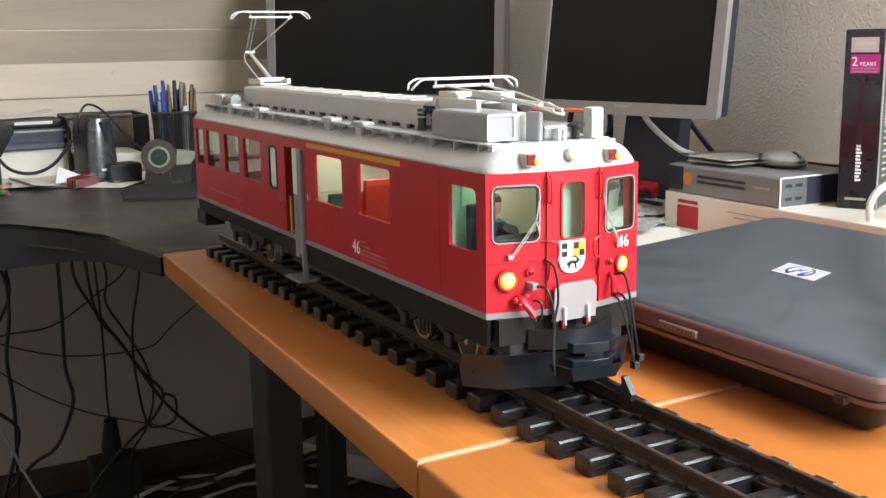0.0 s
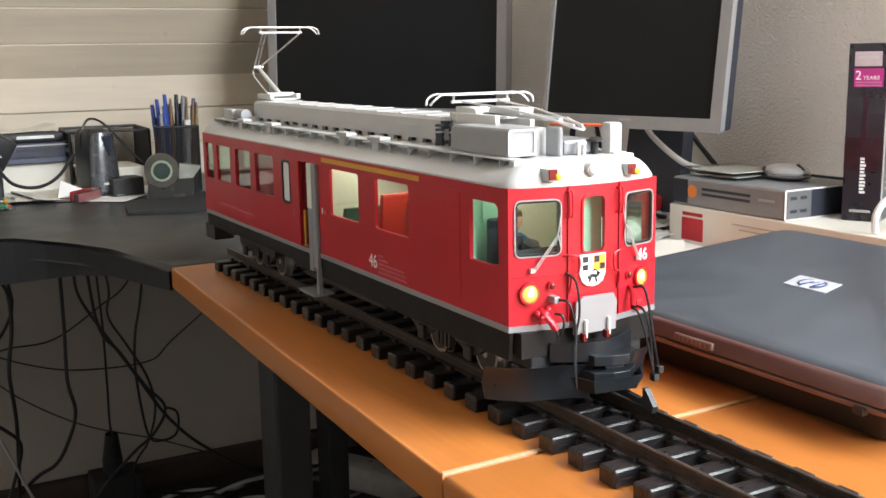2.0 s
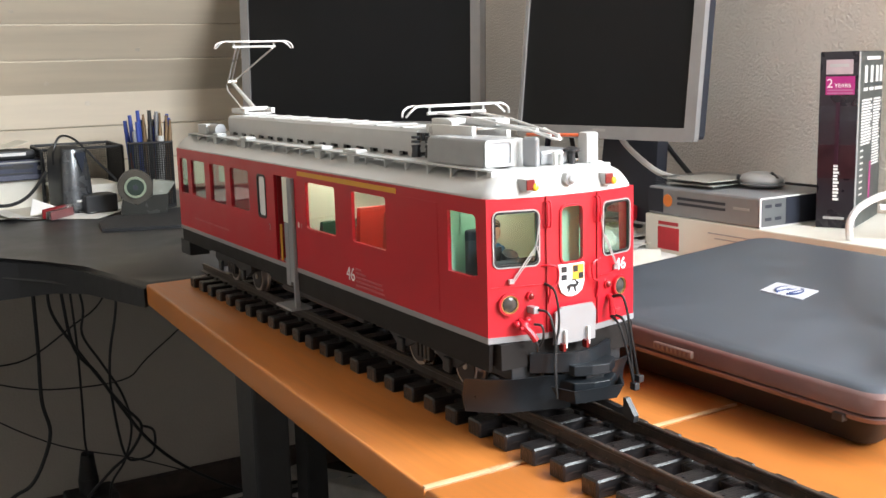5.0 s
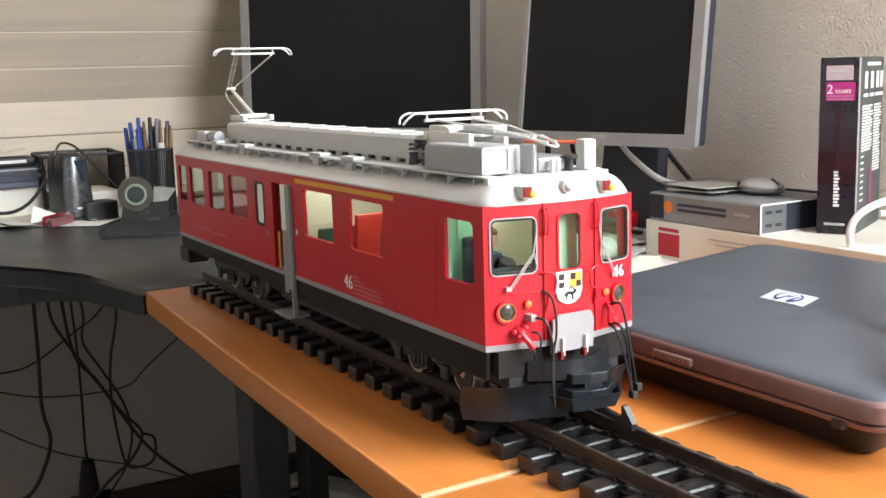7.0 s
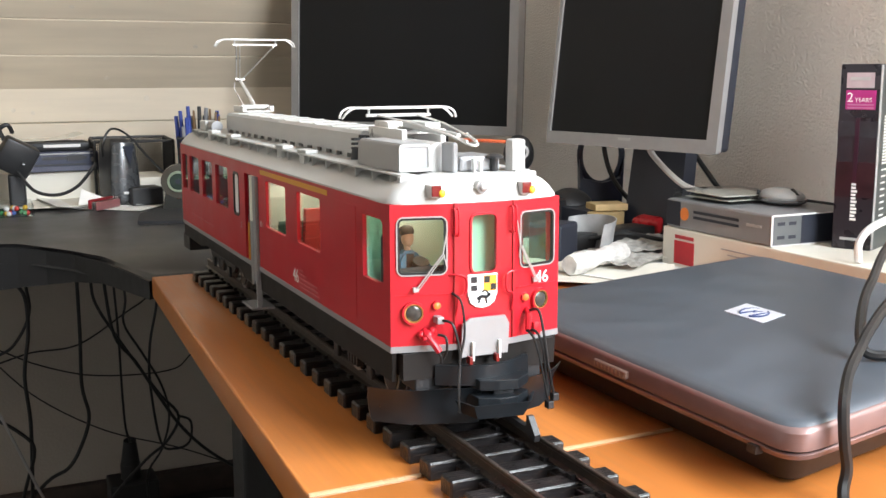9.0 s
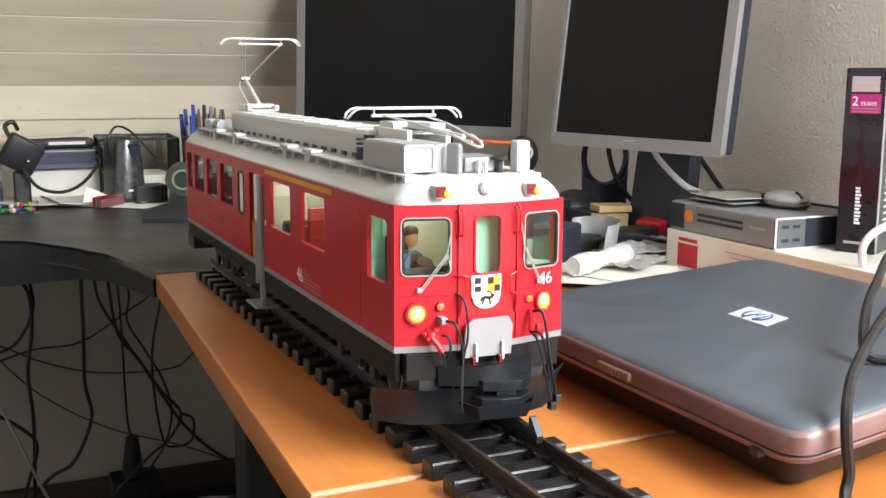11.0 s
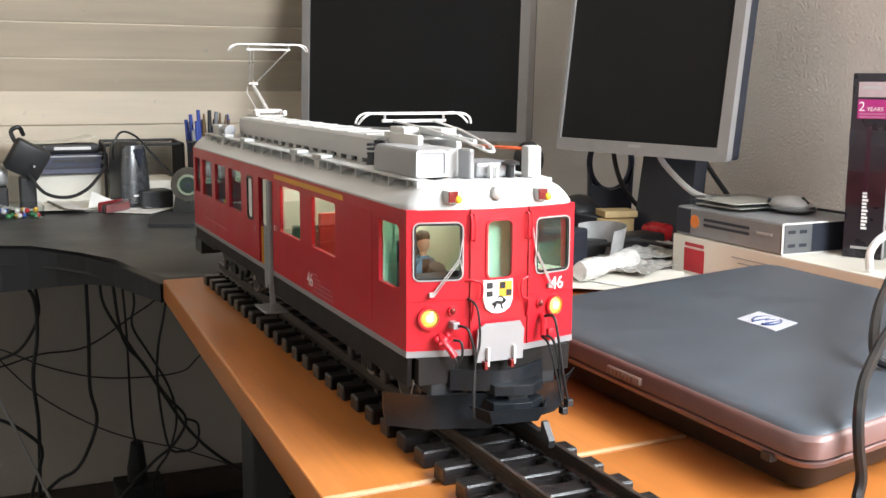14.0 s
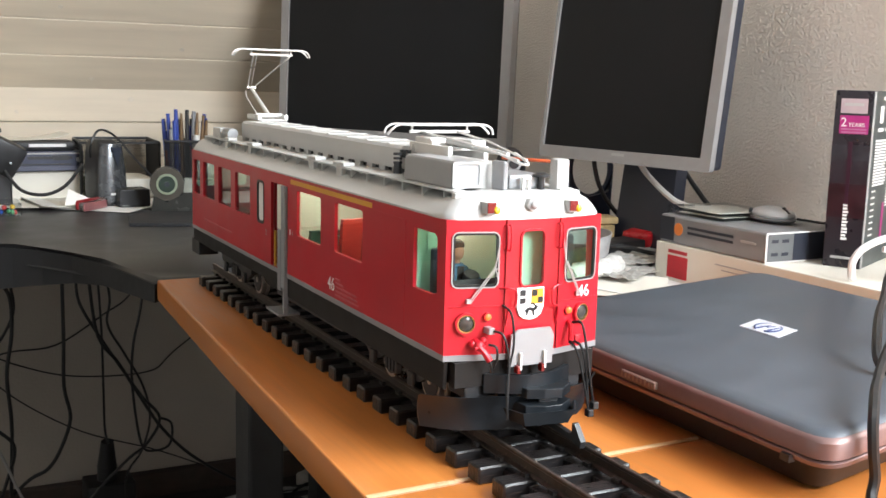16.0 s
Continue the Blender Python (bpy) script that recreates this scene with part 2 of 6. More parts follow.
def plate(bm, outer, holes, to, w0, w1):
    """A sheet from w0 to w1 with openings right through it."""
    t = bmesh.new()
    edges = []
    for loop in [outer] + list(holes):
        vs = [t.verts.new((u, v, w0)) for u, v in loop]
        edges += [t.edges.new((vs[i], vs[(i + 1) % len(vs)])) for i in range(len(vs))]
    bmesh.ops.triangle_fill(t, edges=edges, use_beauty=True)
    r = bmesh.ops.extrude_face_region(t, geom=t.faces[:])
    bmesh.ops.translate(t, verts=[e for e in r["geom"] if isinstance(e, bmesh.types.BMVert)], vec=(0, 0, w1 - w0))
    for v in t.verts:
        v.co = Vector(to(*v.co))
    join(bm, t)
    return bm


def ringband(bm, loop, inner, to, w0, w1):
    return plate(bm, loop, [inner], to, w0, w1)


def text(name, body, size, m, material, parent=None, extrude=0.0002):
    """Lettering in the built-in font, as a mesh."""
    cu = bpy.data.curves.new(name, "FONT")
    cu.body, cu.size, cu.extrude, cu.resolution_u = body, size, extrude, 3
    tmp = bpy.data.objects.new(name, cu)
    scene.collection.objects.link(tmp)
    me = bpy.data.meshes.new_from_object(tmp.evaluated_get(bpy.context.evaluated_depsgraph_get()))
    bpy.data.objects.remove(tmp)
    me.materials.clear()
    me.materials.append(material)
    me.transform(m)
    ob = new(name, me)
    if parent:
        me.transform(Matrix.Translation(-base_of[parent]))
        ob.parent = parent
    return ob


# ---- the room ----
def structure(name, bm, material, label, smooth=False):
    return solid(name, bm, material, (0, 0, 0), label, name.split("_")[0], kind="structure", smooth=smooth)


structure("floor", bx(bmesh.new(), -2.1, 0.8, -2.2, 1.8, -0.05, 0.0), FLOORM, "dark brown carpet floor under the desks")
EAST = lambda u, v, w: (w, u, v)
structure("wall_east", plate(bmesh.new(), [(-2.2, 0.0), (1.92, 0.0), (1.92, 2.4), (-2.2, 2.4)], [[(-1.65, 1.30), (-0.45, 1.30), (-0.45, 2.30), (-1.65, 2.30)]], EAST, 0.80, 0.92), PLASTER, "beige rough-plastered wall with a window opening")
structure("wall_west", bx(bmesh.new(), -2.22, -2.1, -2.2, 1.92, 0, 2.4), PAINT, "plain white painted wall")
structure("wall_south", bx(bmesh.new(), -2.22, 0.92, -2.32, -2.2, 0, 0.95), PAINT, "plain white painted wall")
wall_north = structure("wall_north", bx(bmesh.new(), -2.1, 0.8, 1.812, 1.92, 0, 0.952), UNDERWALL, "low grey-white knee wall with pine boards above the desk")
slope = math.radians(50)
SY, SZ = -math.cos(slope), math.sin(slope)
bm = bmesh.new()
prism(bm, [(1.812, 0.947), (1.812 + SY * 1.9, 0.947 + SZ * 1.9), (1.90 + SY * 1.9, 1.032 + SZ * 1.9), (1.92, 0.952)], -2.1, 0.8, lambda u, v, w: (w, u, v))
ceiling_slope = structure("wall_slope", bm, PAINT, "sloping attic wall clad in whitewashed pine boards")
SSL = lambda u, v, w: (u, -2.2 + v * 0.66 - w * 0.75, 0.95 + v * 0.75 + w * 0.66)
# out of view: slope and roof window added to carry the second area lamp
structure("wall_south_slope", plate(bmesh.new(), [(-2.1, 0.0), (0.8, 0.0), (0.8, 1.92), (-2.1, 1.92)], [[(0.09, 0.45), (0.75, 0.45), (0.75, 1.35), (0.09, 1.35)]], SSL, 0.0, 0.12), PAINT, "unseen white sloping wall, its opening added for the fill light")
win2 = structure("window_2", ringband(bmesh.new(), [(0.09, 0.45), (0.75, 0.45), (0.75, 1.35), (0.09, 1.35)], [(0.14, 0.50), (0.70, 0.50), (0.70, 1.30), (0.14, 1.30)], SSL, 0.06, 0.10), WHITEP, "unseen roof window frame added around the fill light")
part("pane", plate(bmesh.new(), [(0.14, 0.50), (0.70, 0.50), (0.70, 1.30), (0.14, 1.30)], [], SSL, 0.075, 0.079), GLASS, win2).visible_shadow = False
structure("ceiling", bx(bmesh.new(), -2.1, 0.8, -0.98, 0.66, 2.38, 2.44), PAINT, "plain white ceiling")

# the window in the east wall, out of view
win = structure("window_1", ringband(bmesh.new(), [(-1.65, 1.30), (-0.45, 1.30), (-0.45, 2.30), (-1.65, 2.30)], [(-1.59, 1.36), (-0.51, 1.36), (-0.51, 2.24), (-1.59, 2.24)], EAST, 0.862, 0.90), WHITEP, "white window frame in the plaster wall")
pane = part("pane", bx(bmesh.new(), 0.876, 0.880, -1.59, -0.51, 1.36, 2.24), GLASS, win)
pane.visible_shadow = False


# ---- desks ----
def desk_board(name, poly, z0, z1, material, label, bevel=0.003):
    bm = prism(bmesh.new(), poly, z0, z1)
    top = [e for e in bm.edges if abs(e.verts[0].co.z - e.verts[1].co.z) < 1e-6]
    bmesh.ops.bevel(bm, geom=top, offset=bevel, segments=3, affect="EDGES", profile=0.5)
    return solid(name, bm, material, (0.3, poly[0][1], z0), label, "desk", smooth=True)


far_board = desk_board("writing_desk", [(-0.1245, -0.0215), (0.79, 0.0005), (0.79, 0.760), (-0.0905, 0.741)], TOP - 0.028, TOP, BEECH, "orange beech desk top carrying the model track")
# the light caught by the raised joint, put in as a pale strip
part("edge_glint", prism(bmesh.new(), [(-0.1235, -0.0214), (0.150, -0.0148), (0.150, -0.0122), (-0.1235, -0.0186)], TOP - 0.001, TOP + 0.0006), JOINTGLINT, far_board, "pale strip painted as the highlight along the joint")
near_board = desk_board("writing_desk", [(-0.165, -1.15), (0.79, -1.10), (0.79, -0.0015), (-0.1246, -0.0235)], TOP - 0.028, TOP, BEECH, "orange beech desk top, its joint showing a painted highlight")
rim = [(-0.0912, 0.7445), (-0.1040, 0.8110), (-0.1270, 0.9180), (-0.1560, 1.0010), (-0.1910, 1.0560), (-0.2290, 1.0930), (-0.2670, 1.1210), (-0.3870, 1.1560), (-0.6170, 1.1810), (-1.3000, 1.2010), (-1.3, 1.80), (0.79, 1.80), (0.79, 0.765), (0.02, 0.7475)]
black = desk_board("corner_desk", rim, TOP - 0.030, TOP + 0.0005, DESKBLACK, "black laminate corner desk with a curved rounded front edge", 0.010)
tagged(black, category="desk")
bm = bmesh.new()
loops = []
for k, (x, y) in enumerate(rim[0:10]):
    drop = TOP - (0.0298, 0.033, 0.037, 0.047, 0.058, 0.066, 0.073, 0.077, 0.080, 0.080)[k]
    loops.append([bm.verts.new(p) for p in ((x - 0.003, y - 0.004, TOP - 0.0060), (x - 0.003, y - 0.004, drop), (x + 0.034, y + 0.034, drop), (x + 0.034, y + 0.034, TOP - 0.0050))])
for a, b in zip(loops, loops[1:]):
    for k in range(4):
        bm.faces.new((a[k], b[k], b[(k + 1) % 4], a[(k + 1) % 4]))
bm.faces.new(loops[0])
bm.faces.new(loops[-1][::-1])
bmesh.ops.recalc_face_normals(bm, faces=bm.faces[:])
part("edge_band", bm, EDGEBLACK, black, "matt black edge band and apron")


def desk_leg(x, y, parent):
    leg = part("leg", bx(bmesh.new(), x - 0.022, x + 0.022, y - 0.03, y + 0.03, 0.03, TOP - 0.0285, 0.004), BLACKP, parent, "black steel leg")
    part("foot", bx(bmesh.new(), x - 0.03, x + 0.60, y - 0.035, y + 0.035, 0.0, 0.05, 0.008), BLACKP, leg)
    return leg


desk_leg(0.0, 0.60, far_board)
desk_leg(0.35, 1.30, black)


# ---- the track ----
RAILTOP = TOP + 0.0225
track = thing("model_track", (0, -0.1, TOP), "model railway track with dark wood-grained sleepers on the desk", "track")
RAILZ = ((-0.0036, 0.0), (0.0036, 0.0), (0.0036, 0.0008), (0.0007, 0.0018), (0.0007, 0.0068), (0.0016, 0.0078), (0.0016, 0.0095), (0.0011, 0.0100), (-0.0011, 0.0100), (-0.0016, 0.0095), (-0.0016, 0.0078), (-0.0007, 0.0068), (-0.0007, 0.0018), (-0.0036, 0.0008))
for side in (-1, 1):
    part("web", bx(bmesh.new(), side * 0.0240 - 0.0065, side * 0.0240 + 0.0065, -0.80, 0.712, TOP + 0.0008, TOP + 0.0085, 0.0008), SLEEPER, track, "black web joining the sleepers")
    part("rail", prism(bmesh.new(), RAILZ, -0.80, 0.715, lambda u, v, w: (side * 0.0240 + u, w, RAILTOP - 0.0100 + v)), RAIL, track, "dull brown-black rail")
PITCH, FIRST = 0.0322, -0.0240
bm = bx(bmesh.new(), -0.0490, 0.0490, -0.0080, 0.0080, 0.0, 0.0118, 0.0012, 1)
for side in (-1, 1):
    for k in (-1, 1):
        bx(bm, side * 0.0240 + k * 0.0050 - 0.0016, side * 0.0240 + k * 0.0050 + 0.0016, -0.0035, 0.0035, 0.0115, 0.0146)
    cyl(bm, (side * 0.008 + 0.006, 0.001, 0.0116), (side * 0.008 + 0.006, 0.001, 0.0122), 0.0012, 8)
sleeper_mesh = to_mesh("sleeper", bm, SLEEPER, (0, 0, 0))
for i in range(-24, 23):
    y = FIRST + i * PITCH
    if y > 0.71:
        break
    ob = new("sleeper", sleeper_mesh)
    ob.parent = track
    ob.location = Vector((random.uniform(-0.0003, 0.0003), y, TOP)) - base_of[track]
for x in (-0.08, 0.70):
    part("leg", bx(bmesh.new(), x - 0.022, x + 0.022, -1.05, -0.99, 0.0, TOP - 0.0285, 0.004), BLACKP, near_board, "black steel leg")


# ---- the railcar ----
car = thing("model_railcar", (0, 0.33, RAILTOP), "red model electric railcar with grey roof standing on the track", "model train")
HW, Y0, Y1 = 0.061, 0.0, 0.672
ZS, ZE, ZK = 0.797, 0.8915, 0.778
WEST = lambda u, v, w: (-HW + w, u, v)
EASTS = lambda u, v, w: (HW - w, u, v)
WZ0, WZ1 = 0.8395, 0.8805
SIDE_WINS = [(0.140, 0.199), (0.231, 0.292), (0.434, 0.488), (0.504, 0.554), (0.571, 0.620)]
DOOR = (0.317, 0.366)
holes = [rrect(a, b, WZ0, WZ1, 0.003) for a, b in SIDE_WINS]
cab_win = [(0.0115, 0.8405), (0.0225, 0.8385), (0.0490, 0.8385), (0.0490, 0.8805), (0.0160, 0.8805), (0.0125, 0.8780)]
small_win = rrect(0.3885, 0.4090, 0.8385, 0.8785, 0.004)
end_win = rrect(0.634, 0.662, WZ0, WZ1, 0.003)
door_hole = [(DOOR[0], ZS + 0.004), (DOOR[1], ZS + 0.004), (DOOR[1], 0.8815), (DOOR[0], 0.8815)]
outline = [(Y0, ZS + 0.0035), (Y1, ZS + 0.0035), (Y1, ZE), (Y0, ZE)]
body = part("body", plate(bmesh.new(), outline, holes + [cab_win, small_win, end_win, door_hole], WEST, 0.0, 0.0028), RED, car, "glossy red side wall with window openings")
part("body", plate(bmesh.new(), outline, holes + [cab_win, small_win, end_win, rrect(DOOR[0], DOOR[1], 0.84, 0.8805, 0.003)], EASTS, 0.0, 0.0028), RED, car, "glossy red side wall with window openings")
# faceted ends
P = [(-HW, 0.0), (-0.0205, -0.0095), (0.0205, -0.0095), (HW, 0.0)]


def facet(i, flip=False):
    (xa, ya), (xb, yb) = P[i], P[i + 1]
    L = math.hypot(xb - xa, yb - ya)
    nx, ny = (yb - ya) / L, -(xb - xa) / L
    def to(u, v, w):
        x, y = xa + (xb - xa) * u / L - nx * w, ya + (yb - ya) * u / L - ny * w
        return (x, (Y1 - y) if flip else y, v)
    return to, L


FRONTWIN = {}
for flip in (False, True):
    for i in range(3):
        to, L = facet(i, flip)
        if i == 1:
            hole = rrect(0.0115, 0.0295, 0.8460, 0.8835, 0.0035)
        else:
            hole = rrect(0.0045, L - 0.0055, 0.8465, 0.8830, 0.0040) if i == 0 else rrect(0.0070, L - 0.0050, 0.8465, 0.8830, 0.0040)
        part("end_panel", plate(bmesh.new(), [(0, ZS + 0.0035), (L, ZS + 0.0035), (L, ZE), (0, ZE)], [hole], to, 0.0, 0.0026), RED, car, "bright red faceted end wall")
        grow = lambda d: rrect(min(u for u, _ in hole) - d, max(u for u, _ in hole) + d, min(v for _, v in hole) - d, max(v for _, v in hole) + d, 0.0040 + d)
        if not flip:
            FRONTWIN[i] = (to, L, hole)
            part("window_frame", ringband(bmesh.new(), grow(0.0012 if i == 1 else 0.0006), grow(-0.0002), to, -0.0010, 0.0010), RED if i == 1 else PALEMETAL, car, "raised red door window frame" if i == 1 else "bright silver window frame")
            if i != 1:
                part("window_seal", ringband(bmesh.new(), grow(-0.0003), grow(-0.0016), to, -0.0006, 0.0012), RUBBER, car, "black rubber window seal")
        p = part("pane", plate(bmesh.new(), grow(0.0003), [], to, 0.0013, 0.0018), GLASS, car)
        p.visible_shadow = False
# silver line, umber skirt, underfloor
PLAN = P + [(HW, Y1)] + [(x, Y1 - y) for x, y in P[::-1]][1:-1] + [(-HW, Y1)]
grow_plan = lambda d: [(x + d * (1 if x > 0.04 else -1 if x < -0.04 else 0), y + (-d if y < 0.1 else d)) for x, y in PLAN]
part("silver_line", prism(bmesh.new(), grow_plan(0.0003), ZS - 0.0005, ZS + 0.0036), SILVER, car, "thin silver stripe under the red walls")
skirt_poly = [(0.0005, ZS - 0.0006), (Y1 - 0.0005, ZS - 0.0006), (Y1 - 0.0005, ZK + 0.004), (0.575, ZK + 0.003), (0.545, ZK + 0.009), (0.400, ZK + 0.009), (0.385, ZK + 0.001), (0.20, ZK - 0.001), (0.002, ZK - 0.001)]
for s, to in (("w", WEST), ("e", EASTS)):
    part("skirt", plate(bmesh.new(), skirt_poly, [], to, 0.0012, 0.0040), SKIRT, car, "umber brown lower skirt")
part("front_skirt", bx(bmesh.new(), -0.055, 0.055, -0.0060, 0.0015, ZK + 0.001, ZS - 0.0008), SKIRT, car, "umber brown apron under the nose")
part("underframe", bx(bmesh.new(), -0.054, 0.054, 0.002, Y1 - 0.002, ZK + 0.002, ZS - 0.001), SKIRT, car)
part("cabin_floor", bx(bmesh.new(), -0.0575, 0.0575, 0.004, Y1 - 0.004, ZS + 0.001, ZS + 0.0045), GREYCARD, car)
# roof: a rounded dome over the faceted plan
bm = bmesh.new()
PL = []
pl0 = PLAN
for i, (xb, yb) in enumerate(pl0):
    (xa, ya), (xc, yc) = pl0[i - 1], pl0[(i + 1) % len(pl0)]
    la, lc = math.hypot(xa - xb, ya - yb), math.hypot(xc - xb, yc - yb)
    rr = 0.011 if max(la, lc) > 0.3 else 0.012
    s = (xb + (xa - xb) * rr / la, yb + (ya - yb) * rr / la)
    e = (xb + (xc - xb) * rr / lc, yb + (yc - yb) * rr / lc)
    for k in range(7):
        t = k / 6
        PL.append(tuple((1 - t) ** 2 * s[c] + 2 * t * (1 - t) * (xb, yb)[c] * 0.92 + 2 * t * (1 - t) * 0.08 * (s[c] + e[c]) / 2 + t * t * e[c] for c in (0, 1)))
    n = 20 if lc > 0.3 else 4
    f0 = (xc + (xb - xc) * rr / lc, yc + (yb - yc) * rr / lc)
    PL += [(e[0] + (f0[0] - e[0]) * k / n, e[1] + (f0[1] - e[1]) * k / n) for k in range(1, n)]
rings = []
for s in (-1, 0, 0.03, 0.08, 0.15, 0.25, 0.36, 0.5, 0.7, 1.0):
    ring = []
    for x, y in PL:
        ix, iy = x * 0.05, max(0.016, min(Y1 - 0.016, y))
        q = max(0.0, s)
        pw = 2.6 + 4.4 * max(0.0, 1 - max(0.0, min(y, Y1 - y)) / 0.045)
        z = ZE + 0.0012 + 0.0152 * (1 - (1 - q) ** pw) - (0.0014 if s < 0 else 0)
        ring.append(bm.verts.new(((x + (ix - x) * q) * 1.006, y + (iy - y) * q + (-0.0006 if y < 0.01 else 0.0006 if y > Y1 - 0.01 else 0), z)))
    rings.append(ring)
for u, v in zip(rings, rings[1:]):
    for j in range(len(PL)):
        bm.faces.new((u[j], u[(j + 1) % len(PL)], v[(j + 1) % len(PL)], v[j]))
bm.faces.new(rings[-1])
bm.faces.new(rings[0][::-1])
part("roof", bm, ROOFGREY, car, "light grey rounded roof", smooth=True)


def fy(x):
    """The front wall's y at x."""
    a = abs(x)
    return -0.0095 if a <= 0.0205 else -0.0095 * (HW - a) / (HW - 0.0205)


def fp(x, z, out=0.0):
    return (x, fy(x) - out, z)


# inside: partitions, seats, posts
part("cab_wall", bx(bmesh.new(), -0.0345, 0.0150, 0.0540, 0.0555, ZS + 0.0046, ZE - 0.001), CREAM, car, "cream partition behind the driver's place")
part("cab_wall", bx(bmesh.new(), -0.0575, -0.0347, 0.0540, 0.0555, ZS + 0.0046, ZE - 0.001), GREENISH, car, "pale green partition behind the driver's place")
part("driver_seat", bx(bmesh.new(), -0.0500, -0.0320, 0.0400, 0.0460, ZS + 0.0046, 0.8660, 0.002), mat("dark_blue_seat", (0.02, 0.028, 0.045), 0.6), car, "dark blue driver's seat")
part("cab_door", bx(bmesh.new(), -0.0118, 0.0150, 0.0020, 0.0034, ZS + 0.0046, ZE - 0.001), GREENISH, car, "pale green cab door")
part("cab_wall", bx(bmesh.new(), -0.0575, -0.0565, 0.0500, 0.0538, ZS + 0.0046, ZE - 0.001), GREENISH, car, "pale green cab side lining")
part("cab_wall", bx(bmesh.new(), 0.0152, 0.0164, 0.0036, 0.0538, ZS + 0.0046, ZE - 0.001), GREENISH, car, "pale green cab side lining")
# glowing strips added under the roof to brighten the interior, not known lamps
FILLSTRIP = mat("glowing_fill_strip", (0.8, 0.75, 0.6), 0.5, vary=0.0, glow=(1.0, 0.92, 0.76), power=8.0)
part("fill_strip", bx(bmesh.new(), -0.050, -0.026, 0.1300, 0.2900, ZE - 0.0012, ZE - 0.0002), FILLSTRIP, car, "added glowing strip that brightens the compartment")
part("fill_strip", bx(bmesh.new(), -0.044, -0.020, 0.0200, 0.0480, ZE - 0.0012, ZE - 0.0002), FILLSTRIP, car, "added glowing strip that brightens the cab")
part("cab_wall", bx(bmesh.new(), 0.0235, 0.0575, 0.0540, 0.0555, ZS + 0.0046, 0.8560), GREENISH, car, "low pale green partition beside the passage")
part("fuse_box", bx(bmesh.new(), 0.0300, 0.0500, 0.0480, 0.0538, 0.8625, 0.8800, 0.0008), mat("pale_blue_enamel", (0.30, 0.45, 0.52), 0.4), car, "pale blue cabinet on the partition")
bm = bmesh.new()
plate(bm, [(0.0060 * math.cos(a), 0.0060 * math.sin(a)) for a in [k * math.pi / 12 for k in range(24)]], [[(0.0036 * math.cos(a), 0.0036 * math.sin(a)) for a in [k * math.pi / 12 for k in range(24)]]], lambda u, v, w: (0.0400 + u, 0.0430 + w, 0.8540 + v), -0.0010, 0.0010)
cyl(bm, (0.0400, 0.0445, 0.8540), (0.0400, 0.0538, 0.8540), 0.0012, 8)
bx(bm, 0.0345, 0.0455, 0.0424, 0.0436, 0.8533, 0.8547)
part("brake_wheel", bm, mat("yellow_green_paint", (0.45, 0.55, 0.08), 0.4), car, "yellow-green hand brake wheel", smooth=True)
# one more added glow, for the cab's right side
part("fill_strip", bx(bmesh.new(), 0.026, 0.046, 0.0200, 0.0480, ZE - 0.0012, ZE - 0.0002), FILLSTRIP, car, "added glowing strip that brightens the cab")
part("cab_post", bx(bmesh.new(), 0.0200, 0.0230, 0.0500, 0.0530, ZS + 0.0046, ZE - 0.001), DARKRED, car, "dark red post")
part("notice_board", bx(bmesh.new(), -0.0480, -0.0380, 0.0530, 0.0537, 0.862, 0.880), GREENISH, car, "framed notice on the partition")
desk = bmesh.new()
prism(desk, [(0.003, ZS + 0.005), (0.024, ZS + 0.005), (0.022, 0.8440), (0.005, 0.8500)], -0.054, -0.0125, lambda u, v, w: (w, u, v))
part("control_desk", desk, BLACKP, car, "dark control desk in the cab")
bm = bmesh.new()
cyl(bm, (-0.034, 0.016, 0.846), (-0.034, 0.013, 0.852), 0.0055, 14)
part("control_wheel", bm, EDGEBLACK, car)


def seat(y, x0, x1, zt, material, lean=0.004):
    bm = bmesh.new()
    prism(bm, [(y, ZS + 0.005), (y + 0.022, ZS + 0.005), (y + 0.022, 0.818), (y + 0.006, 0.820), (y + 0.002 - lean, zt), (y - 0.004 - lean, zt)], x0, x1, lambda u, v, w: (w, u, v))
    part("seat", bm, material, car, "red moulded bench seat" if material is SEATRED else "dark green moulded bench seat")


seat(0.158, -0.054, -0.016, 0.866, SEATRED)
seat(0.205, -0.054, -0.016, 0.866, SEATRED)
for y in (0.245, 0.280):
    seat(y, -0.054, -0.016, 0.846, SEATGREEN)
for y in (0.44, 0.50, 0.56, 0.62):
    seat(y, 0.016, 0.054, 0.846, SEATGREEN)
part("partition", bx(bmesh.new(), -0.0575, 0.0575, 0.2960, 0.2975, ZS + 0.0046, ZE - 0.001), CREAM, car, "cream partition")
part("door_jamb", bx(bmesh.new(), -0.0575, -0.020, DOOR[1], DOOR[1] + 0.0018, ZS + 0.0046, 0.884), DARKRED, car, "dark red entrance wall")
part("vestibule_wall", bx(bmesh.new(), -0.0200, -0.0185, DOOR[0], DOOR[1], ZS + 0.0046, 0.884), DARKRED, car, "dark red entrance wall")
part("handrail", cyl(bmesh.new(), (-0.0605, 0.3540, ZS + 0.005), (-0.0605, 0.3540, 0.836), 0.0013, 8), YELLOW, car, "yellow entrance handrail")
part("door_leaf", bx(bmesh.new(), -0.0635, -0.0600, 0.3290, 0.3400, 0.8400, 0.8815, 0.0005), CREAM, car, "cream folding door leaf")
bm = bmesh.new()
bx(bm, -0.0638, -0.0600, 0.3190, 0.3285, 0.786, 0.8815, 0.0006)
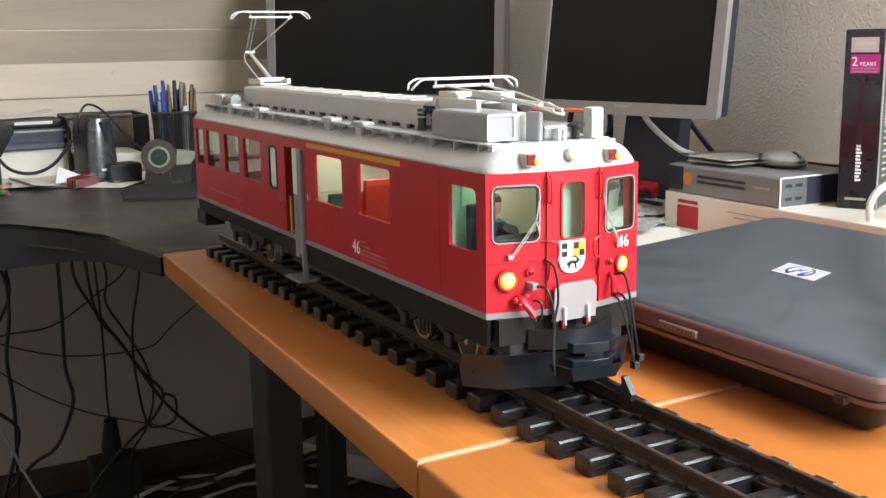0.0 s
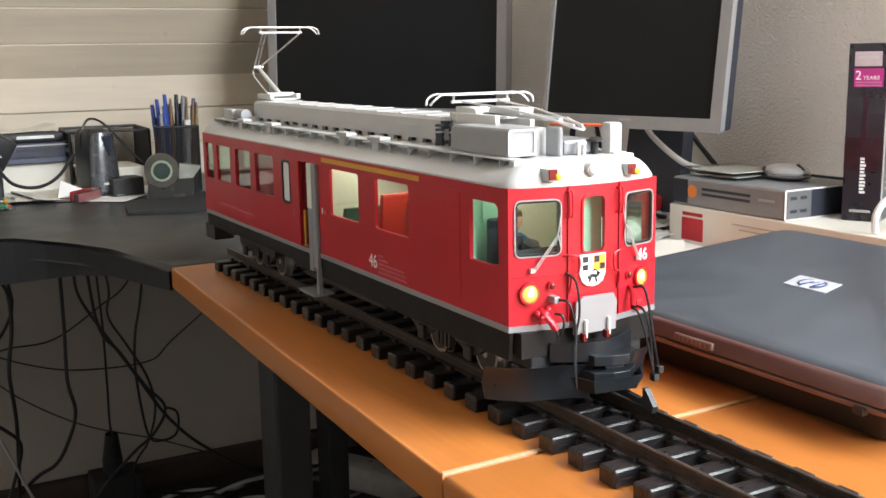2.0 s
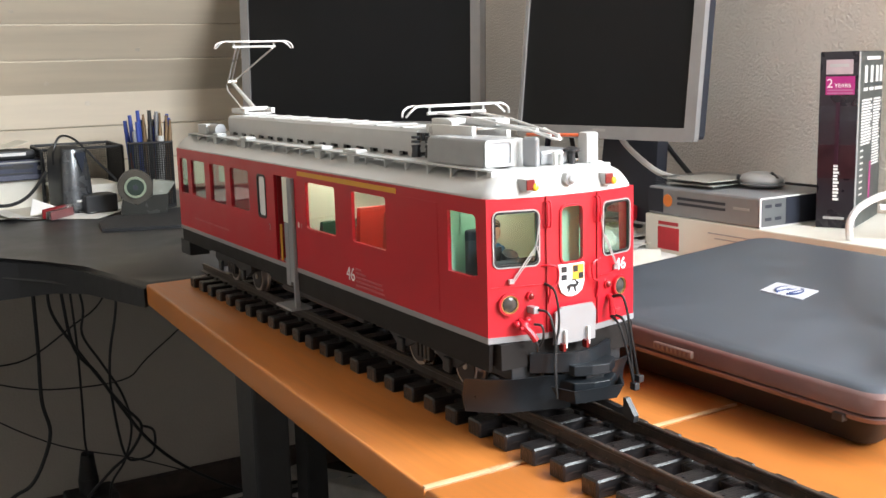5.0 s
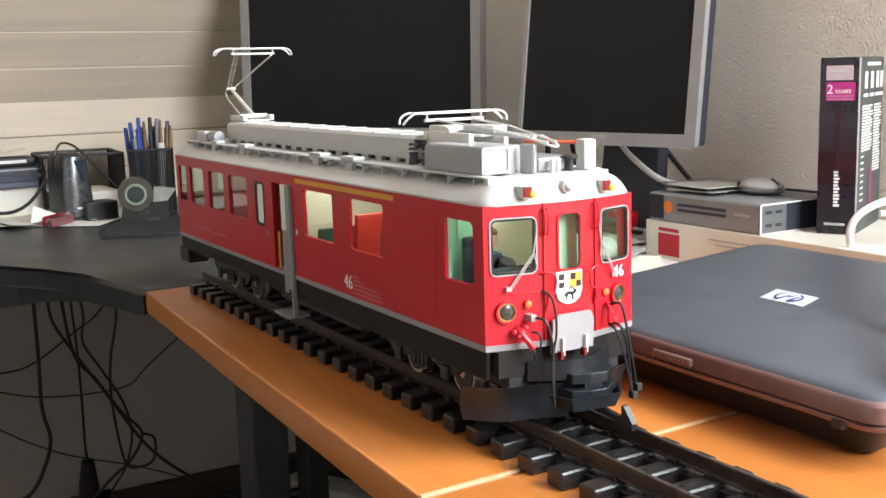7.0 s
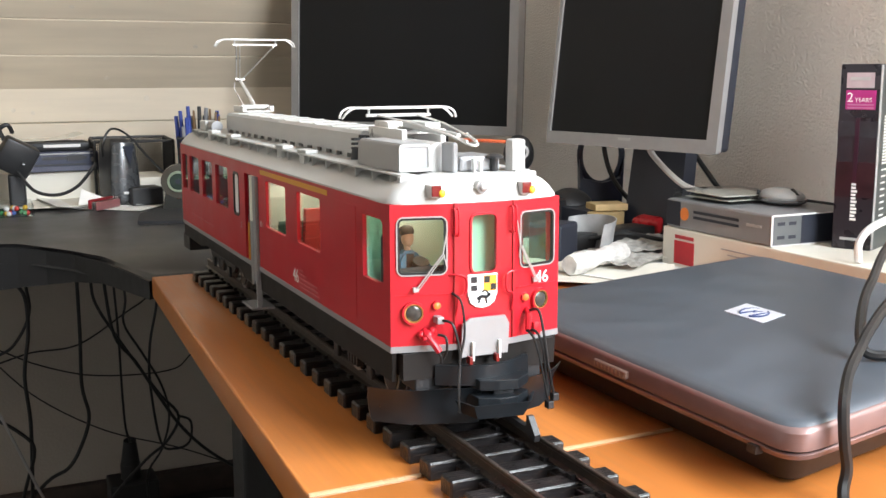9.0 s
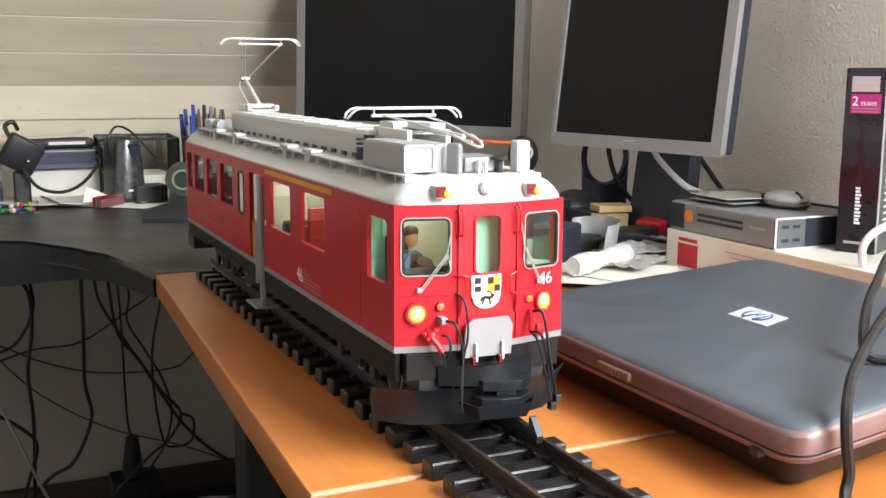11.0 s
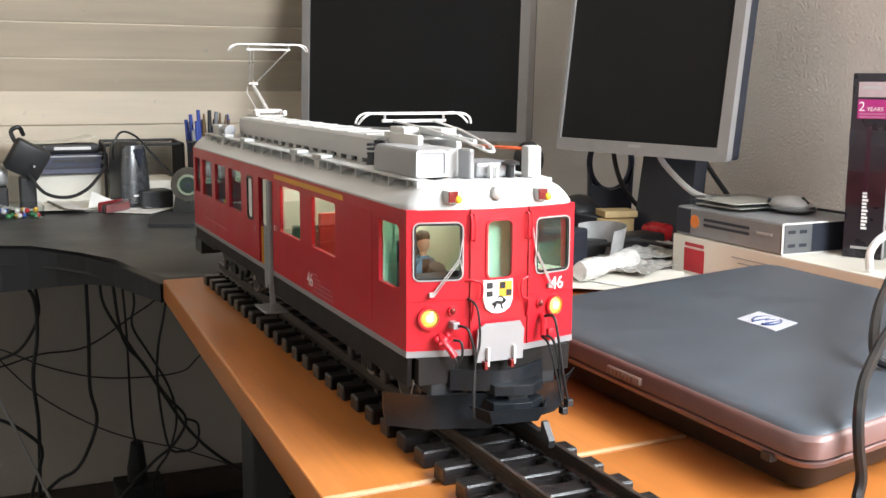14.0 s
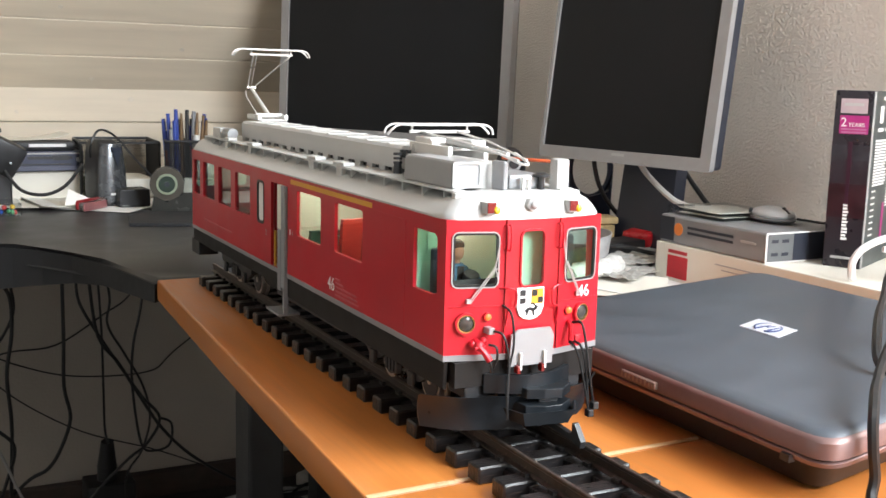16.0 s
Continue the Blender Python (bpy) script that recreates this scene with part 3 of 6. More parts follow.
bx(bm, -0.0640, -0.0605, 0.3290, 0.3380, 0.782, 0.8398, 0.0006)
bx(bm, -0.0640, -0.0590, 0.3195, 0.3225, 0.764, 0.788, 0.0005)
part("door_post", bm, SILVER, car, "silver folding door post")
bm = bmesh.new()
bx(bm, -0.0690, -0.0480, 0.3180, 0.3560, 0.7600, 0.7622, 0.0005)
bx(bm, -0.0640, -0.0600, 0.3180, 0.3210, 0.7620, 0.7690, 0.0003)
part("step_plate", bm, SILVER, car, "silver entrance step")
# window panes and frames in the sides
for to in (WEST, EASTS):
    for loop in holes + [cab_win, small_win, end_win]:
        p = part("pane", plate(bmesh.new(), [(u, v) for u, v in loop], [], to, 0.0020, 0.0024), GLASS, car)
        p.visible_shadow = False
part("window_seal", ringband(bmesh.new(), rrect(0.3872, 0.4103, 0.8372, 0.8798, 0.005), rrect(0.3896, 0.4079, 0.8396, 0.8774, 0.0035), WEST, -0.0004, 0.0012), RUBBER, car, "black rubber window seal")
part("toilet_pane", plate(bmesh.new(), rrect(0.3900, 0.4075, 0.8400, 0.8770, 0.0035), [], WEST, 0.0010, 0.0018), PAPER, car, "milky white pane")
part("class_stripe", bx(bmesh.new(), -HW - 0.0003, -HW + 0.0004, 0.1220, 0.3085, 0.8848, 0.8888), YELLOW, car, "yellow first-class stripe")
part("wall_panel", plate(bmesh.new(), rrect(0.062, 0.110, 0.806, 0.884, 0.001), [], WEST, -0.0003, 0.0003), RED, car)
# lettering on the side; the unreadable lines are plain bars
SIDETXT = lambda y, z: Matrix.Translation((-HW - 0.0001, y, z)) @ Euler((radians(90), 0, radians(-90))).to_matrix().to_4x4()
text("number", "46", 0.0160, SIDETXT(0.2135, 0.8065), WHITEP, car, 0.00015)
for k, (a, b) in enumerate(((0.186, 0.196), (0.178, 0.196), (0.150, 0.196), (0.148, 0.196), (0.146, 0.196))):
    part("inscription", bx(bmesh.new(), -HW - 0.0003, -HW + 0.0003, a, b, 0.8170 - k * 0.0034, 0.8184 - k * 0.0034), FAINT, car)
part("inscription", bx(bmesh.new(), -HW - 0.0003, -HW + 0.0003, 0.553, 0.616, 0.8126, 0.8144), FAINT, car)
part("inscription", bx(bmesh.new(), -HW - 0.0003, -HW + 0.0003, 0.500, 0.550, 0.8122, 0.8140), FAINT, car)
part("class_mark", bx(bmesh.new(), -HW - 0.0003, -HW + 0.0003, 0.3085, 0.3110, 0.838, 0.843), WHITEP, car)
text("class_number", "2", 0.008, SIDETXT(0.3830, 0.828), GREYCARD, car, 0.00015)
text("class_number", "1", 0.006, SIDETXT(0.3050, 0.838), GREYCARD, car, 0.00015)
text("front_number", "46", 0.0118, Matrix.Translation(fp(0.0405, 0.8345, 0.0003)) @ Euler((radians(90), 0, math.atan2(0.0095, HW - 0.0205))).to_matrix().to_4x4(), WHITEP, car, 0.0003)

# the nose: rims, lamps, grab irons, coat of arms, gangway plate, hoses
def facing(x):
    return 0.0 if abs(x) <= 0.0205 else math.copysign(math.atan2(0.0095, HW - 0.0205), x)


def headlamp(x, z, r):
    ang = facing(x)
    m = Matrix.Translation(fp(x, z)) @ Matrix.Rotation(ang, 4, "Z")
    ringm = bmesh.new()
    t = bmesh.new()
    plate(t, [(r * 1.22 * math.cos(a), r * 1.22 * math.sin(a)) for a in [k * math.pi / 14 for k in range(28)]], [[(r * math.cos(a), r * math.sin(a)) for a in [k * math.pi / 14 for k in range(28)]]], lambda u, v, w: (u, w, v), -0.0026, 0.002)
    join(ringm, t, m)
    lamp = part("headlight", ringm, RED, car, "round headlight in a red rim", smooth=True)
    t, ringb = bmesh.new(), bmesh.new()
    plate(t, [(r * 1.0 * math.cos(a), r * 1.0 * math.sin(a)) for a in [k * math.pi / 14 for k in range(28)]], [[(r * 0.86 * math.cos(a), r * 0.86 * math.sin(a)) for a in [k * math.pi / 14 for k in range(28)]]], lambda u, v, w: (u, w, v), -0.0022, 0.0005)
    join(ringb, t, m)
    part("lamp_rim", ringb, BRASS, lamp, "thin brass lamp rim", smooth=True)
    return ang


def bulb(x, z, r, lit, core, dim, name, depth=0.5, out=0.0):
    """A lens that is lit on one face and dark on the other; it turns its lit face forward when its lamp is on."""
    bm = bmesh.new()
    bmesh.ops.create_uvsphere(bm, u_segments=24, v_segments=14, radius=r, matrix=Matrix.Diagonal((1, depth, 1, 1)) @ Matrix.Rotation(radians(90), 4, "X"))
    for f in bm.faces:
        c = f.calc_center_median()
        rad = math.hypot(c.x, c.z)
        f.material_index = (1 if rad < 0.45 * r else 0) if c.y < 0 else 2
    pos = Vector(fp(x, z, out))
    bmesh.ops.translate(bm, verts=bm.verts, vec=pos)
    return part(name, bm, (lit, core, dim), car, "lens of a lamp that is switched on and off", smooth=True, at=pos)


BULBS = []
for x, z, off, on in ((-0.0468, 0.8222, 3.68, 10.80), (0.0440, 0.8235, 4.40, 10.80)):
    ang = headlamp(x, z, 0.0062)
    BULBS.append((bulb(x, z, 0.0060, AMBER, AMBER_CORE, DIMLAMP, "bulb", 0.42), math.degrees(ang), [(off, False), (on, True), (15.0, False)], True))
for x, z in ((-0.0325, 0.8265), (0.0315, 0.8265)):
    m = fp(x, z)
    part("marker_lamp", cyl(bmesh.new(), (x, m[1] + 0.001, z), (x, m[1] - 0.0022, z), 0.0030, 16), RED, car, "small round marker lamp", smooth=True)
    BULBS.append((bulb(x, z, 0.0024, REDGLOW, REDGLOW, REDLENS, "bulb", 0.7, 0.0018), 0.0, [(5.3, True), (11.38, False), (14.80, True)], False))
# roof front lamps
for x, z in ((-0.0335, 0.8995), (0.0305, 0.8990)):
    lamp = part("signal_lamp", bx(bmesh.new(), x - 0.0040, x + 0.0040, -0.0115, 0.010, z - 0.0040, z + 0.0040, 0.0006), ROOFGREY, car, "grey signal lamp box on the roof front")
    part("red_lens", bx(bmesh.new(), x - 0.0040, x + 0.0025, -0.0124, -0.0115, z - 0.0030, z + 0.0040, 0.0004), REDLENS, lamp, "dark red lens")
    part("yellow_lens", ball(bmesh.new(), (x + 0.0030, -0.0122, z - 0.0012), 0.0024, 12, (1, 0.7, 1.1)), YELLENS, lamp, "yellow lens", smooth=True)
bm = bmesh.new()
cyl(bm, (-0.0020, 0.012, 0.9010), (-0.0020, -0.0115, 0.9010), 0.0042, 20)
top_lamp = part("top_lamp", bm, ROOFGREY, car, "round top lamp on the roof front", smooth=True)
part("lamp_rim", cyl(bmesh.new(), (-0.0020, -0.0113, 0.9010), (-0.0020, -0.0120, 0.9010), 0.0036, 20), SILVER, top_lamp)
TOPLIT = mat("lit_top_lens", (0.9, 0.8, 0.7), 0.3, vary=0.0, glow=(1.0, 0.72, 0.52), power=0.8)
bm = bmesh.new()
bmesh.ops.create_uvsphere(bm, u_segments=18, v_segments=10, radius=0.0029)
for f in bm.faces:
    f.material_index = 0 if f.calc_center_median().y < 0 else 1
bmesh.ops.translate(bm, verts=bm.verts, vec=(-0.0020, -0.0114, 0.9010))
BULBS.append((part("bulb", bm, (TOPLIT, GREYCARD), car, "lens of a lamp that is switched on and off", smooth=True, at=(-0.0020, -0.0114, 0.9010)), 0.0, [(3.68, False), (10.80, True), (15.0, False)], True))
# grab irons beside the door, curved handrails, panel lines
for x in (-0.0205, 0.0205):
    bm = bmesh.new()
    for dx in (-0.0013, 0.0013):
        tube(bm, [(x + dx, -0.0090, 0.8875), (x + dx, -0.0125, 0.8868), (x + dx, -0.0125, 0.8722), (x + dx, -0.0090, 0.8716)], 0.0006, 6, 4)
    part("grab_iron", bm, RED, car, "red grab iron", smooth=True)
for s in (-1, 1):
    bm = bmesh.new()
    tube(bm, [(s * 0.0245, -0.0080, 0.8455), (s * 0.0200, -0.0125, 0.8460), (s * 0.0150, -0.0135, 0.8440), (s * 0.0140, -0.0135, 0.8385), (s * 0.0155, -0.0130, 0.8330), (s * 0.0195, -0.0125, 0.8310), (s * 0.0200, -0.0120, 0.8265), (s * 0.0200, -0.0095, 0.8190)], 0.0008, 8, 5)
    part("handrail", bm, RED, car, "curved red handrail", smooth=True)
    part("panel_edge", bx(bmesh.new(), s * 0.0210 - 0.0003, s * 0.0210 + 0.0003, -0.0106, -0.009, ZS + 0.004, ZE), DARKRED, car)
    to, L, _ = FRONTWIN[0 if s < 0 else 2]
    ua, ub = (0.003, L - 0.004) if s < 0 else (0.004, L - 0.003)
    part("panel_edge", plate(bmesh.new(), [(ua, 0.8332), (ub, 0.8332), (ub, 0.8338), (ua, 0.8338)], [], to, -0.0006, 0.0003), RED, car)
SHIELD = [(-0.0105, 0.8450), (0.0105, 0.8450), (0.0105, 0.8320), (0.0085, 0.8265), (0.0045, 0.8238), (0.0, 0.8230), (-0.0045, 0.8238), (-0.0085, 0.8265), (-0.0105, 0.8320)]
FR = lambda u, v, w: (u - 0.0015, w, v)
shield = part("shield", plate(bmesh.new(), SHIELD, [], FR, -0.0112, -0.0090), WHITEP, car, "white heraldic shield with black and yellow squares")
for u0, v0, du, dv, m, w in ((-0.0085, 0.8396, 0.0044, 0.0040, BLACKINK, 0.0), (-0.0085, 0.8344, 0.0044, 0.0036, BLACKINK, 0.0), (0.0006, 0.8338, 0.0092, 0.0102, YELLOW, 0.0), (0.0010, 0.8393, 0.0038, 0.0042, BLACKINK, 0.0003), (0.0056, 0.8344, 0.0038, 0.0040, BLACKINK, 0.0003)):
    part("shield_square", plate(bmesh.new(), [(u0, v0), (u0 + du, v0), (u0 + du, v0 + dv), (u0, v0 + dv)], [], FR, -0.0115 - w, -0.0111), m, shield)
bm = bmesh.new()
tube(bm, [(-0.0055, -0.0114, 0.8290), (-0.0025, -0.0114, 0.8305), (0.0015, -0.0114, 0.8300), (0.0035, -0.0114, 0.8322)], 0.0011, 6)
tube(bm, [(-0.0030, -0.0114, 0.8300), (-0.0045, -0.0114, 0.8262)], 0.0006, 6)
tube(bm, [(0.0005, -0.0114, 0.8300), (0.0015, -0.0114, 0.8258)], 0.0006, 6)
tube(bm, [(0.0030, -0.0114, 0.8315), (0.0005, -0.0114, 0.8342), (-0.0020, -0.0114, 0.8335)], 0.0005, 6)
part("shield_figure", bm, BLACKINK, shield, smooth=True)
GANG = [(-0.0175, 0.7925), (0.0165, 0.7925), (0.0175, 0.8120), (0.0145, 0.8175), (-0.0105, 0.8175), (-0.0160, 0.8140)]
gang = part("gangway_plate", plate(bmesh.new(), GANG, [], FR, -0.0150, -0.0132), SILVER, car, "grey folded gangway plate")
for x in (-0.0110, 0.0080):
    part("stay", bx(bmesh.new(), x - 0.0007, x + 0.0007, -0.0178, -0.0150, 0.7900, 0.8020, 0.0002), WHITEP, gang, "white stay")
    part("foot", bx(bmesh.new(), x - 0.0035, x - 0.0010, -0.0190, -0.0140, 0.7880, 0.7935, 0.0004), REDLENS, gang, "dark red foot")
# wipers
for x0, z0, x1, z1 in ((-0.0460, 0.8375, -0.0290, 0.8600), (0.0395, 0.8375, 0.0260, 0.8620)):
    bm = bmesh.new()
    a, b = Vector(fp(x0, z0, 0.0030)), Vector(fp(x1, z1, 0.0026))
    tube(bm, [a, b], 0.0005, 6, curved=False)
    tube(bm, [a + Vector((0.0014, 0, -0.0006)), b + Vector((0.0014, 0, -0.0006))], 0.0004, 6, curved=False)
    tube(bm, [b + Vector((0.0005, 0.001, 0.0)), b + Vector((0.0035 if x0 < 0 else -0.002, 0.001, 0.016))], 0.0005, 6, curved=False)
    tube(bm, [b + Vector((0.0005, 0.001, 0.0)), b + Vector((0.0030 if x0 < 0 else 0.0, 0.001, -0.009))], 0.0005, 6, curved=False)
    obx(bm, Matrix.Translation(a + Vector((0, 0.001, 0))), 0.0035, 0.002, 0.003)
    part("wiper", bm, PALEMETAL, car, "bright metal windscreen wiper", smooth=True)
# couplings and hoses
bm = bmesh.new()
tube(bm, [fp(-0.0400, 0.8105, 0.001), fp(-0.0405, 0.8085, 0.006), fp(-0.0370, 0.8030, 0.009), fp(-0.0345, 0.7985, 0.010)], 0.0022, 8)
ball(bm, fp(-0.0395, 0.8080, 0.005), 0.0036)
ball(bm, fp(-0.0430, 0.8085, 0.003), 0.0026)
ball(bm, fp(-0.0365, 0.8110, 0.004), 0.0026)
bx(bm, -0.0440, -0.0350, fy(-0.04) - 0.0080, fy(-0.04) - 0.0060, 0.8060, 0.8078, 0.0003)
part("hose_coupling", bm, RED, car, "red hose coupling", smooth=True)
bm = bmesh.new()
tube(bm, [fp(0.0330, 0.8180, 0.001), fp(0.0320, 0.8150, 0.005), fp(0.0305, 0.8060, 0.007)], 0.0022, 8)
bx(bm, 0.0375, 0.0425, -0.0095, -0.0050, 0.8005, 0.8085, 0.0004)
part("hose_coupling", bm, RED, car, "red hose coupling", smooth=True)
part("socket", bx(bmesh.new(), -0.0345, -0.0300, -0.0140, -0.0060, 0.8155, 0.8200, 0.0005), SILVER, car, "bright cable socket")
for pts, r in (([(-0.0225, -0.0095, 0.8340), (-0.0195, -0.0160, 0.8300), (-0.0185, -0.0190, 0.8180), (-0.0190, -0.0200, 0.8060), (-0.0215, -0.0205, 0.7960), (-0.0245, -0.0230, 0.7800), (-0.0250, -0.0260, 0.7600)], 0.0013),
               ([(-0.0310, -0.0140, 0.8180), (-0.0270, -0.0190, 0.8165), (-0.0245, -0.0210, 0.8080), (-0.0225, -0.0210, 0.7960), (-0.0245, -0.0240, 0.7700)], 0.0013),
               ([(-0.0360, -0.0120, 0.8000), (-0.0340, -0.0165, 0.7965), (-0.0325, -0.0150, 0.7900)], 0.0013),
               ([(-0.0345, -0.0140, 0.8090), (-0.0310, -0.0180, 0.8080), (-0.0300, -0.0180, 0.8000), (-0.0315, -0.0150, 0.7930)], 0.0013),
               ([(0.0330, -0.0110, 0.8180), (0.0355, -0.0190, 0.8190), (0.0370, -0.0230, 0.8060), (0.0390, -0.0260, 0.7850), (0.0440, -0.0250, 0.7640)], 0.0015),
               ([(0.0310, -0.0120, 0.8060), (0.0345, -0.0200, 0.8040), (0.0370, -0.0240, 0.7900), (0.0400, -0.0250, 0.7620)], 0.0014),
               ([(0.0305, -0.0120, 0.8050), (0.0330, -0.0180, 0.8000), (0.0360, -0.0230, 0.7820), (0.0400, -0.0260, 0.7570)], 0.0013)):
    part("hose", tube(bmesh.new(), pts, r * 0.64, 8), RUBBER, car, "black rubber brake hose", smooth=True)
for x, z in ((0.0440, 0.7630), (0.0402, 0.7580)):
    part("hose_end", bx(bmesh.new(), x - 0.0022, x + 0.0022, -0.0290, -0.0235, z - 0.0035, z + 0.0015, 0.0005), BLACKP, car)

# snow plough, coupler, bogies
def plough(flip):
    Y = (lambda y: Y1 - y) if flip else (lambda y: y)
    bm = bmesh.new()
    LINE = ((0.0720, 0.0125), (0.0620, 0.0020), (0.0510, -0.0070), (0.0400, -0.0105), (0.0300, -0.0130), (0.0180, -0.0170), (0.0060, -0.0210))
    for s in (-1, 1):
        rows = []
        for px, y in LINE:
            prof = [(s * px * (0.94 + 0.06 * q / 4), Y(y + 0.0065 - 0.0065 * q / 4 + 0.0030 * math.sin(q / 4 * math.pi)), 0.7475 + 0.0250 * q / 4) for q in range(5)]
            rows.append(([bm.verts.new(p) for p in prof], [bm.verts.new((p[0], p[1] + (-0.0016 if flip else 0.0016), p[2])) for p in prof]))
        for (u, ub), (v, vb) in zip(rows, rows[1:]):
            for q in range(4):
                bm.faces.new((u[q], v[q], v[q + 1], u[q + 1]))
                bm.faces.new((ub[q], ub[q + 1], vb[q + 1], vb[q]))
            bm.faces.new((u[4], v[4], vb[4], ub[4]))
            bm.faces.new((u[0], ub[0], vb[0], v[0]))
        for u, ub in (rows[0], rows[-1]):
            for q in range(4):
                bm.faces.new((u[q], u[q + 1], ub[q + 1], ub[q]))
    plow = part("snow_plough", bm, PLOWGREY, car, "slate grey plastic snow plough", smooth=True)
    t = bmesh.new()
    arc = [(-0.0340 + 0.068 * k / 14, -0.008 - 0.014 * math.sin(math.pi * k / 14)) for k in range(15)]
    inner = [(x * 0.93, y + 0.0022) for x, y in arc]
    prism(t, arc + inner[::-1], 0.7765, 0.7875, lambda u, v, w: (u, Y(v), w))
    prism(t, arc + [(0.030, -0.002), (-0.030, -0.002)], 0.7745, 0.7768, lambda u, v, w: (u, Y(v), w))
    part("buffer_beam", t, PLOWGREY, plow, "curved slate grey beam", smooth=True)
    t = bmesh.new()
    prism(t, [(-0.0120, -0.010), (-0.0105, -0.0255), (0.0010, -0.0300), (0.0135, -0.0325), (0.0270, -0.0215), (0.0240, -0.006)], 0.7722, 0.7790, lambda u, v, w: (u, Y(v), w))
    prism(t, [(-0.0010, -0.010), (0.0005, -0.0235), (0.0140, -0.0260), (0.0160, -0.008)], 0.7680, 0.7726, lambda u, v, w: (u, Y(v), w))
    prism(t, [(-0.0140, -0.010), (-0.0125, -0.0280), (0.0000, -0.0335), (0.0120, -0.0345), (0.0255, -0.0245), (0.0220, -0.006)], 0.7610, 0.7684, lambda u, v, w: (u, Y(v), w))
    bmesh.ops.bevel(t, geom=t.edges[:], offset=0.0004, segments=1, affect="EDGES")
    part("coupler_block", t, PLOWGREY, plow, "faceted slate grey coupling head")
    part("coupler_core", bx(bmesh.new(), -0.020, 0.020, min(Y(-0.004), Y(0.014)), max(Y(-0.004), Y(0.014)), 0.7535, 0.7764), BLACKP, plow)
    t = bmesh.new()
    top = [(-0.0260, -0.0200), (-0.0205, -0.0380), (0.0170, -0.0430), (0.0300, -0.0250)]
    low = [(-0.0200, -0.0200), (-0.0165, -0.0345), (0.0140, -0.0390), (0.0245, -0.0250)]
    shrink = lambda loop: [(u * 0.955, v + 0.0011) for u, v in loop]
    rim, foot = [t.verts.new((u, Y(v), 0.7668)) for u, v in top], [t.verts.new((u, Y(v), 0.7570)) for u, v in low]
    rim_in, foot_in = [t.verts.new((u, Y(v), 0.7668)) for u, v in shrink(top)], [t.verts.new((u, Y(v), 0.7580)) for u, v in shrink(low)]
    for k in range(3):
        t.faces.new((foot[k], foot[k + 1], rim[k + 1], rim[k]))
        t.faces.new((rim[k], rim[k + 1], rim_in[k + 1], rim_in[k]))
        t.faces.new((rim_in[k], rim_in[k + 1], foot_in[k + 1], foot_in[k]))
    t.faces.new(foot[::-1])
    t.faces.new(foot_in)
    for k in (0, 3):
        t.faces.new((foot[k], rim[k], rim_in[k], foot_in[k]))
    t.faces.new((foot[3], foot[0], foot_in[0], foot_in[3]))
    part("coupler_tray", t, PLOWGREY, plow, "open slate grey coupling tray")
    t = bmesh.new()
    prism(t, [(-0.022, 0.7546), (-0.047, 0.7530), (-0.0505, 0.7545), (-0.0505, 0.7610), (-0.0530, 0.7610), (-0.0615, 0.7510), (-0.0605, 0.7465), (-0.0500, 0.7492), (-0.022, 0.7505)], 0.0095, 0.0135, lambda u, v, w: (w, Y(u), v))
    part("coupler_hook", t, BLACKP, plow, "black coupling hook", smooth=True)
    for s in (-1, 1):
        part("plough_bracket", bx(bmesh.new(), s * 0.034 - 0.012, s * 0.034 + 0.012, min(Y(-0.004), Y(0.020)), max(Y(-0.004), Y(0.020)), 0.7700, 0.7830, 0.001), BLACKP, plow)


plough(False)


def bogie(yc):
    bm = bmesh.new()
    for s in (-1, 1):
        prism(bm, [(yc - 0.058, 0.774), (yc - 0.058, 0.768), (yc - 0.046, 0.761), (yc - 0.028, 0.761), (yc - 0.016, 0.767), (yc + 0.016, 0.767), (yc + 0.028, 0.761), (yc + 0.046, 0.761), (yc + 0.058, 0.768), (yc + 0.058, 0.774)], s * 0.0385, s * 0.0430, lambda u, v, w: (w, u, v))
        for k in (-0.036, 0.036):
            bx(bm, s * 0.0425, s * 0.0460, yc + k - 0.005, yc + k + 0.005, 0.756, 0.767, 0.001)
        for k in range(4):
            bx(bm, s * 0.0400, s * 0.0450, yc - 0.010 + k * 0.006, yc - 0.0065 + k * 0.006, 0.758, 0.770, 0.0004)
    bx(bm, -0.038, 0.038, yc - 0.05, yc + 0.05, 0.766, 0.779)
    b = part("bogie", bm, BLACKP, car, "black bogie frame with axle boxes")
    for k in (-0.036, 0.036):
        bm = bmesh.new()
        for s in (-1, 1):
            cyl(bm, (s * 0.0225, yc + k, RAILTOP + 0.0155), (s * 0.0285, yc + k, RAILTOP + 0.0155), 0.0155, 28)
            cyl(bm, (s * 0.0200, yc + k, RAILTOP + 0.0155), (s * 0.0225, yc + k, RAILTOP + 0.0155), 0.0178, 28)
        cyl(bm, (-0.030, yc + k, RAILTOP + 0.0155), (0.030, yc + k, RAILTOP + 0.0155), 0.003, 10)
        part("wheelset", bm, WHEEL, b, "worn metal wheelset", smooth=True)
        for s in (-1, 1):
            part("wheel_disc", cyl(bmesh.new(), (s * 0.0280, yc + k, RAILTOP + 0.0155), (s * 0.0292, yc + k, RAILTOP + 0.0155), 0.0128, 24), BLACKP, b, "black wheel disc", smooth=True)


bogie(0.118)
bogie(0.548)
part("underfloor_box", bx(bmesh.new(), -0.044, 0.044, 0.22, 0.40, 0.764, 0.779, 0.002), BLACKP, car)
bm = bmesh.new()
bx(bm, -0.058, -0.034, 0.655, 0.690, 0.764, 0.782, 0.001)
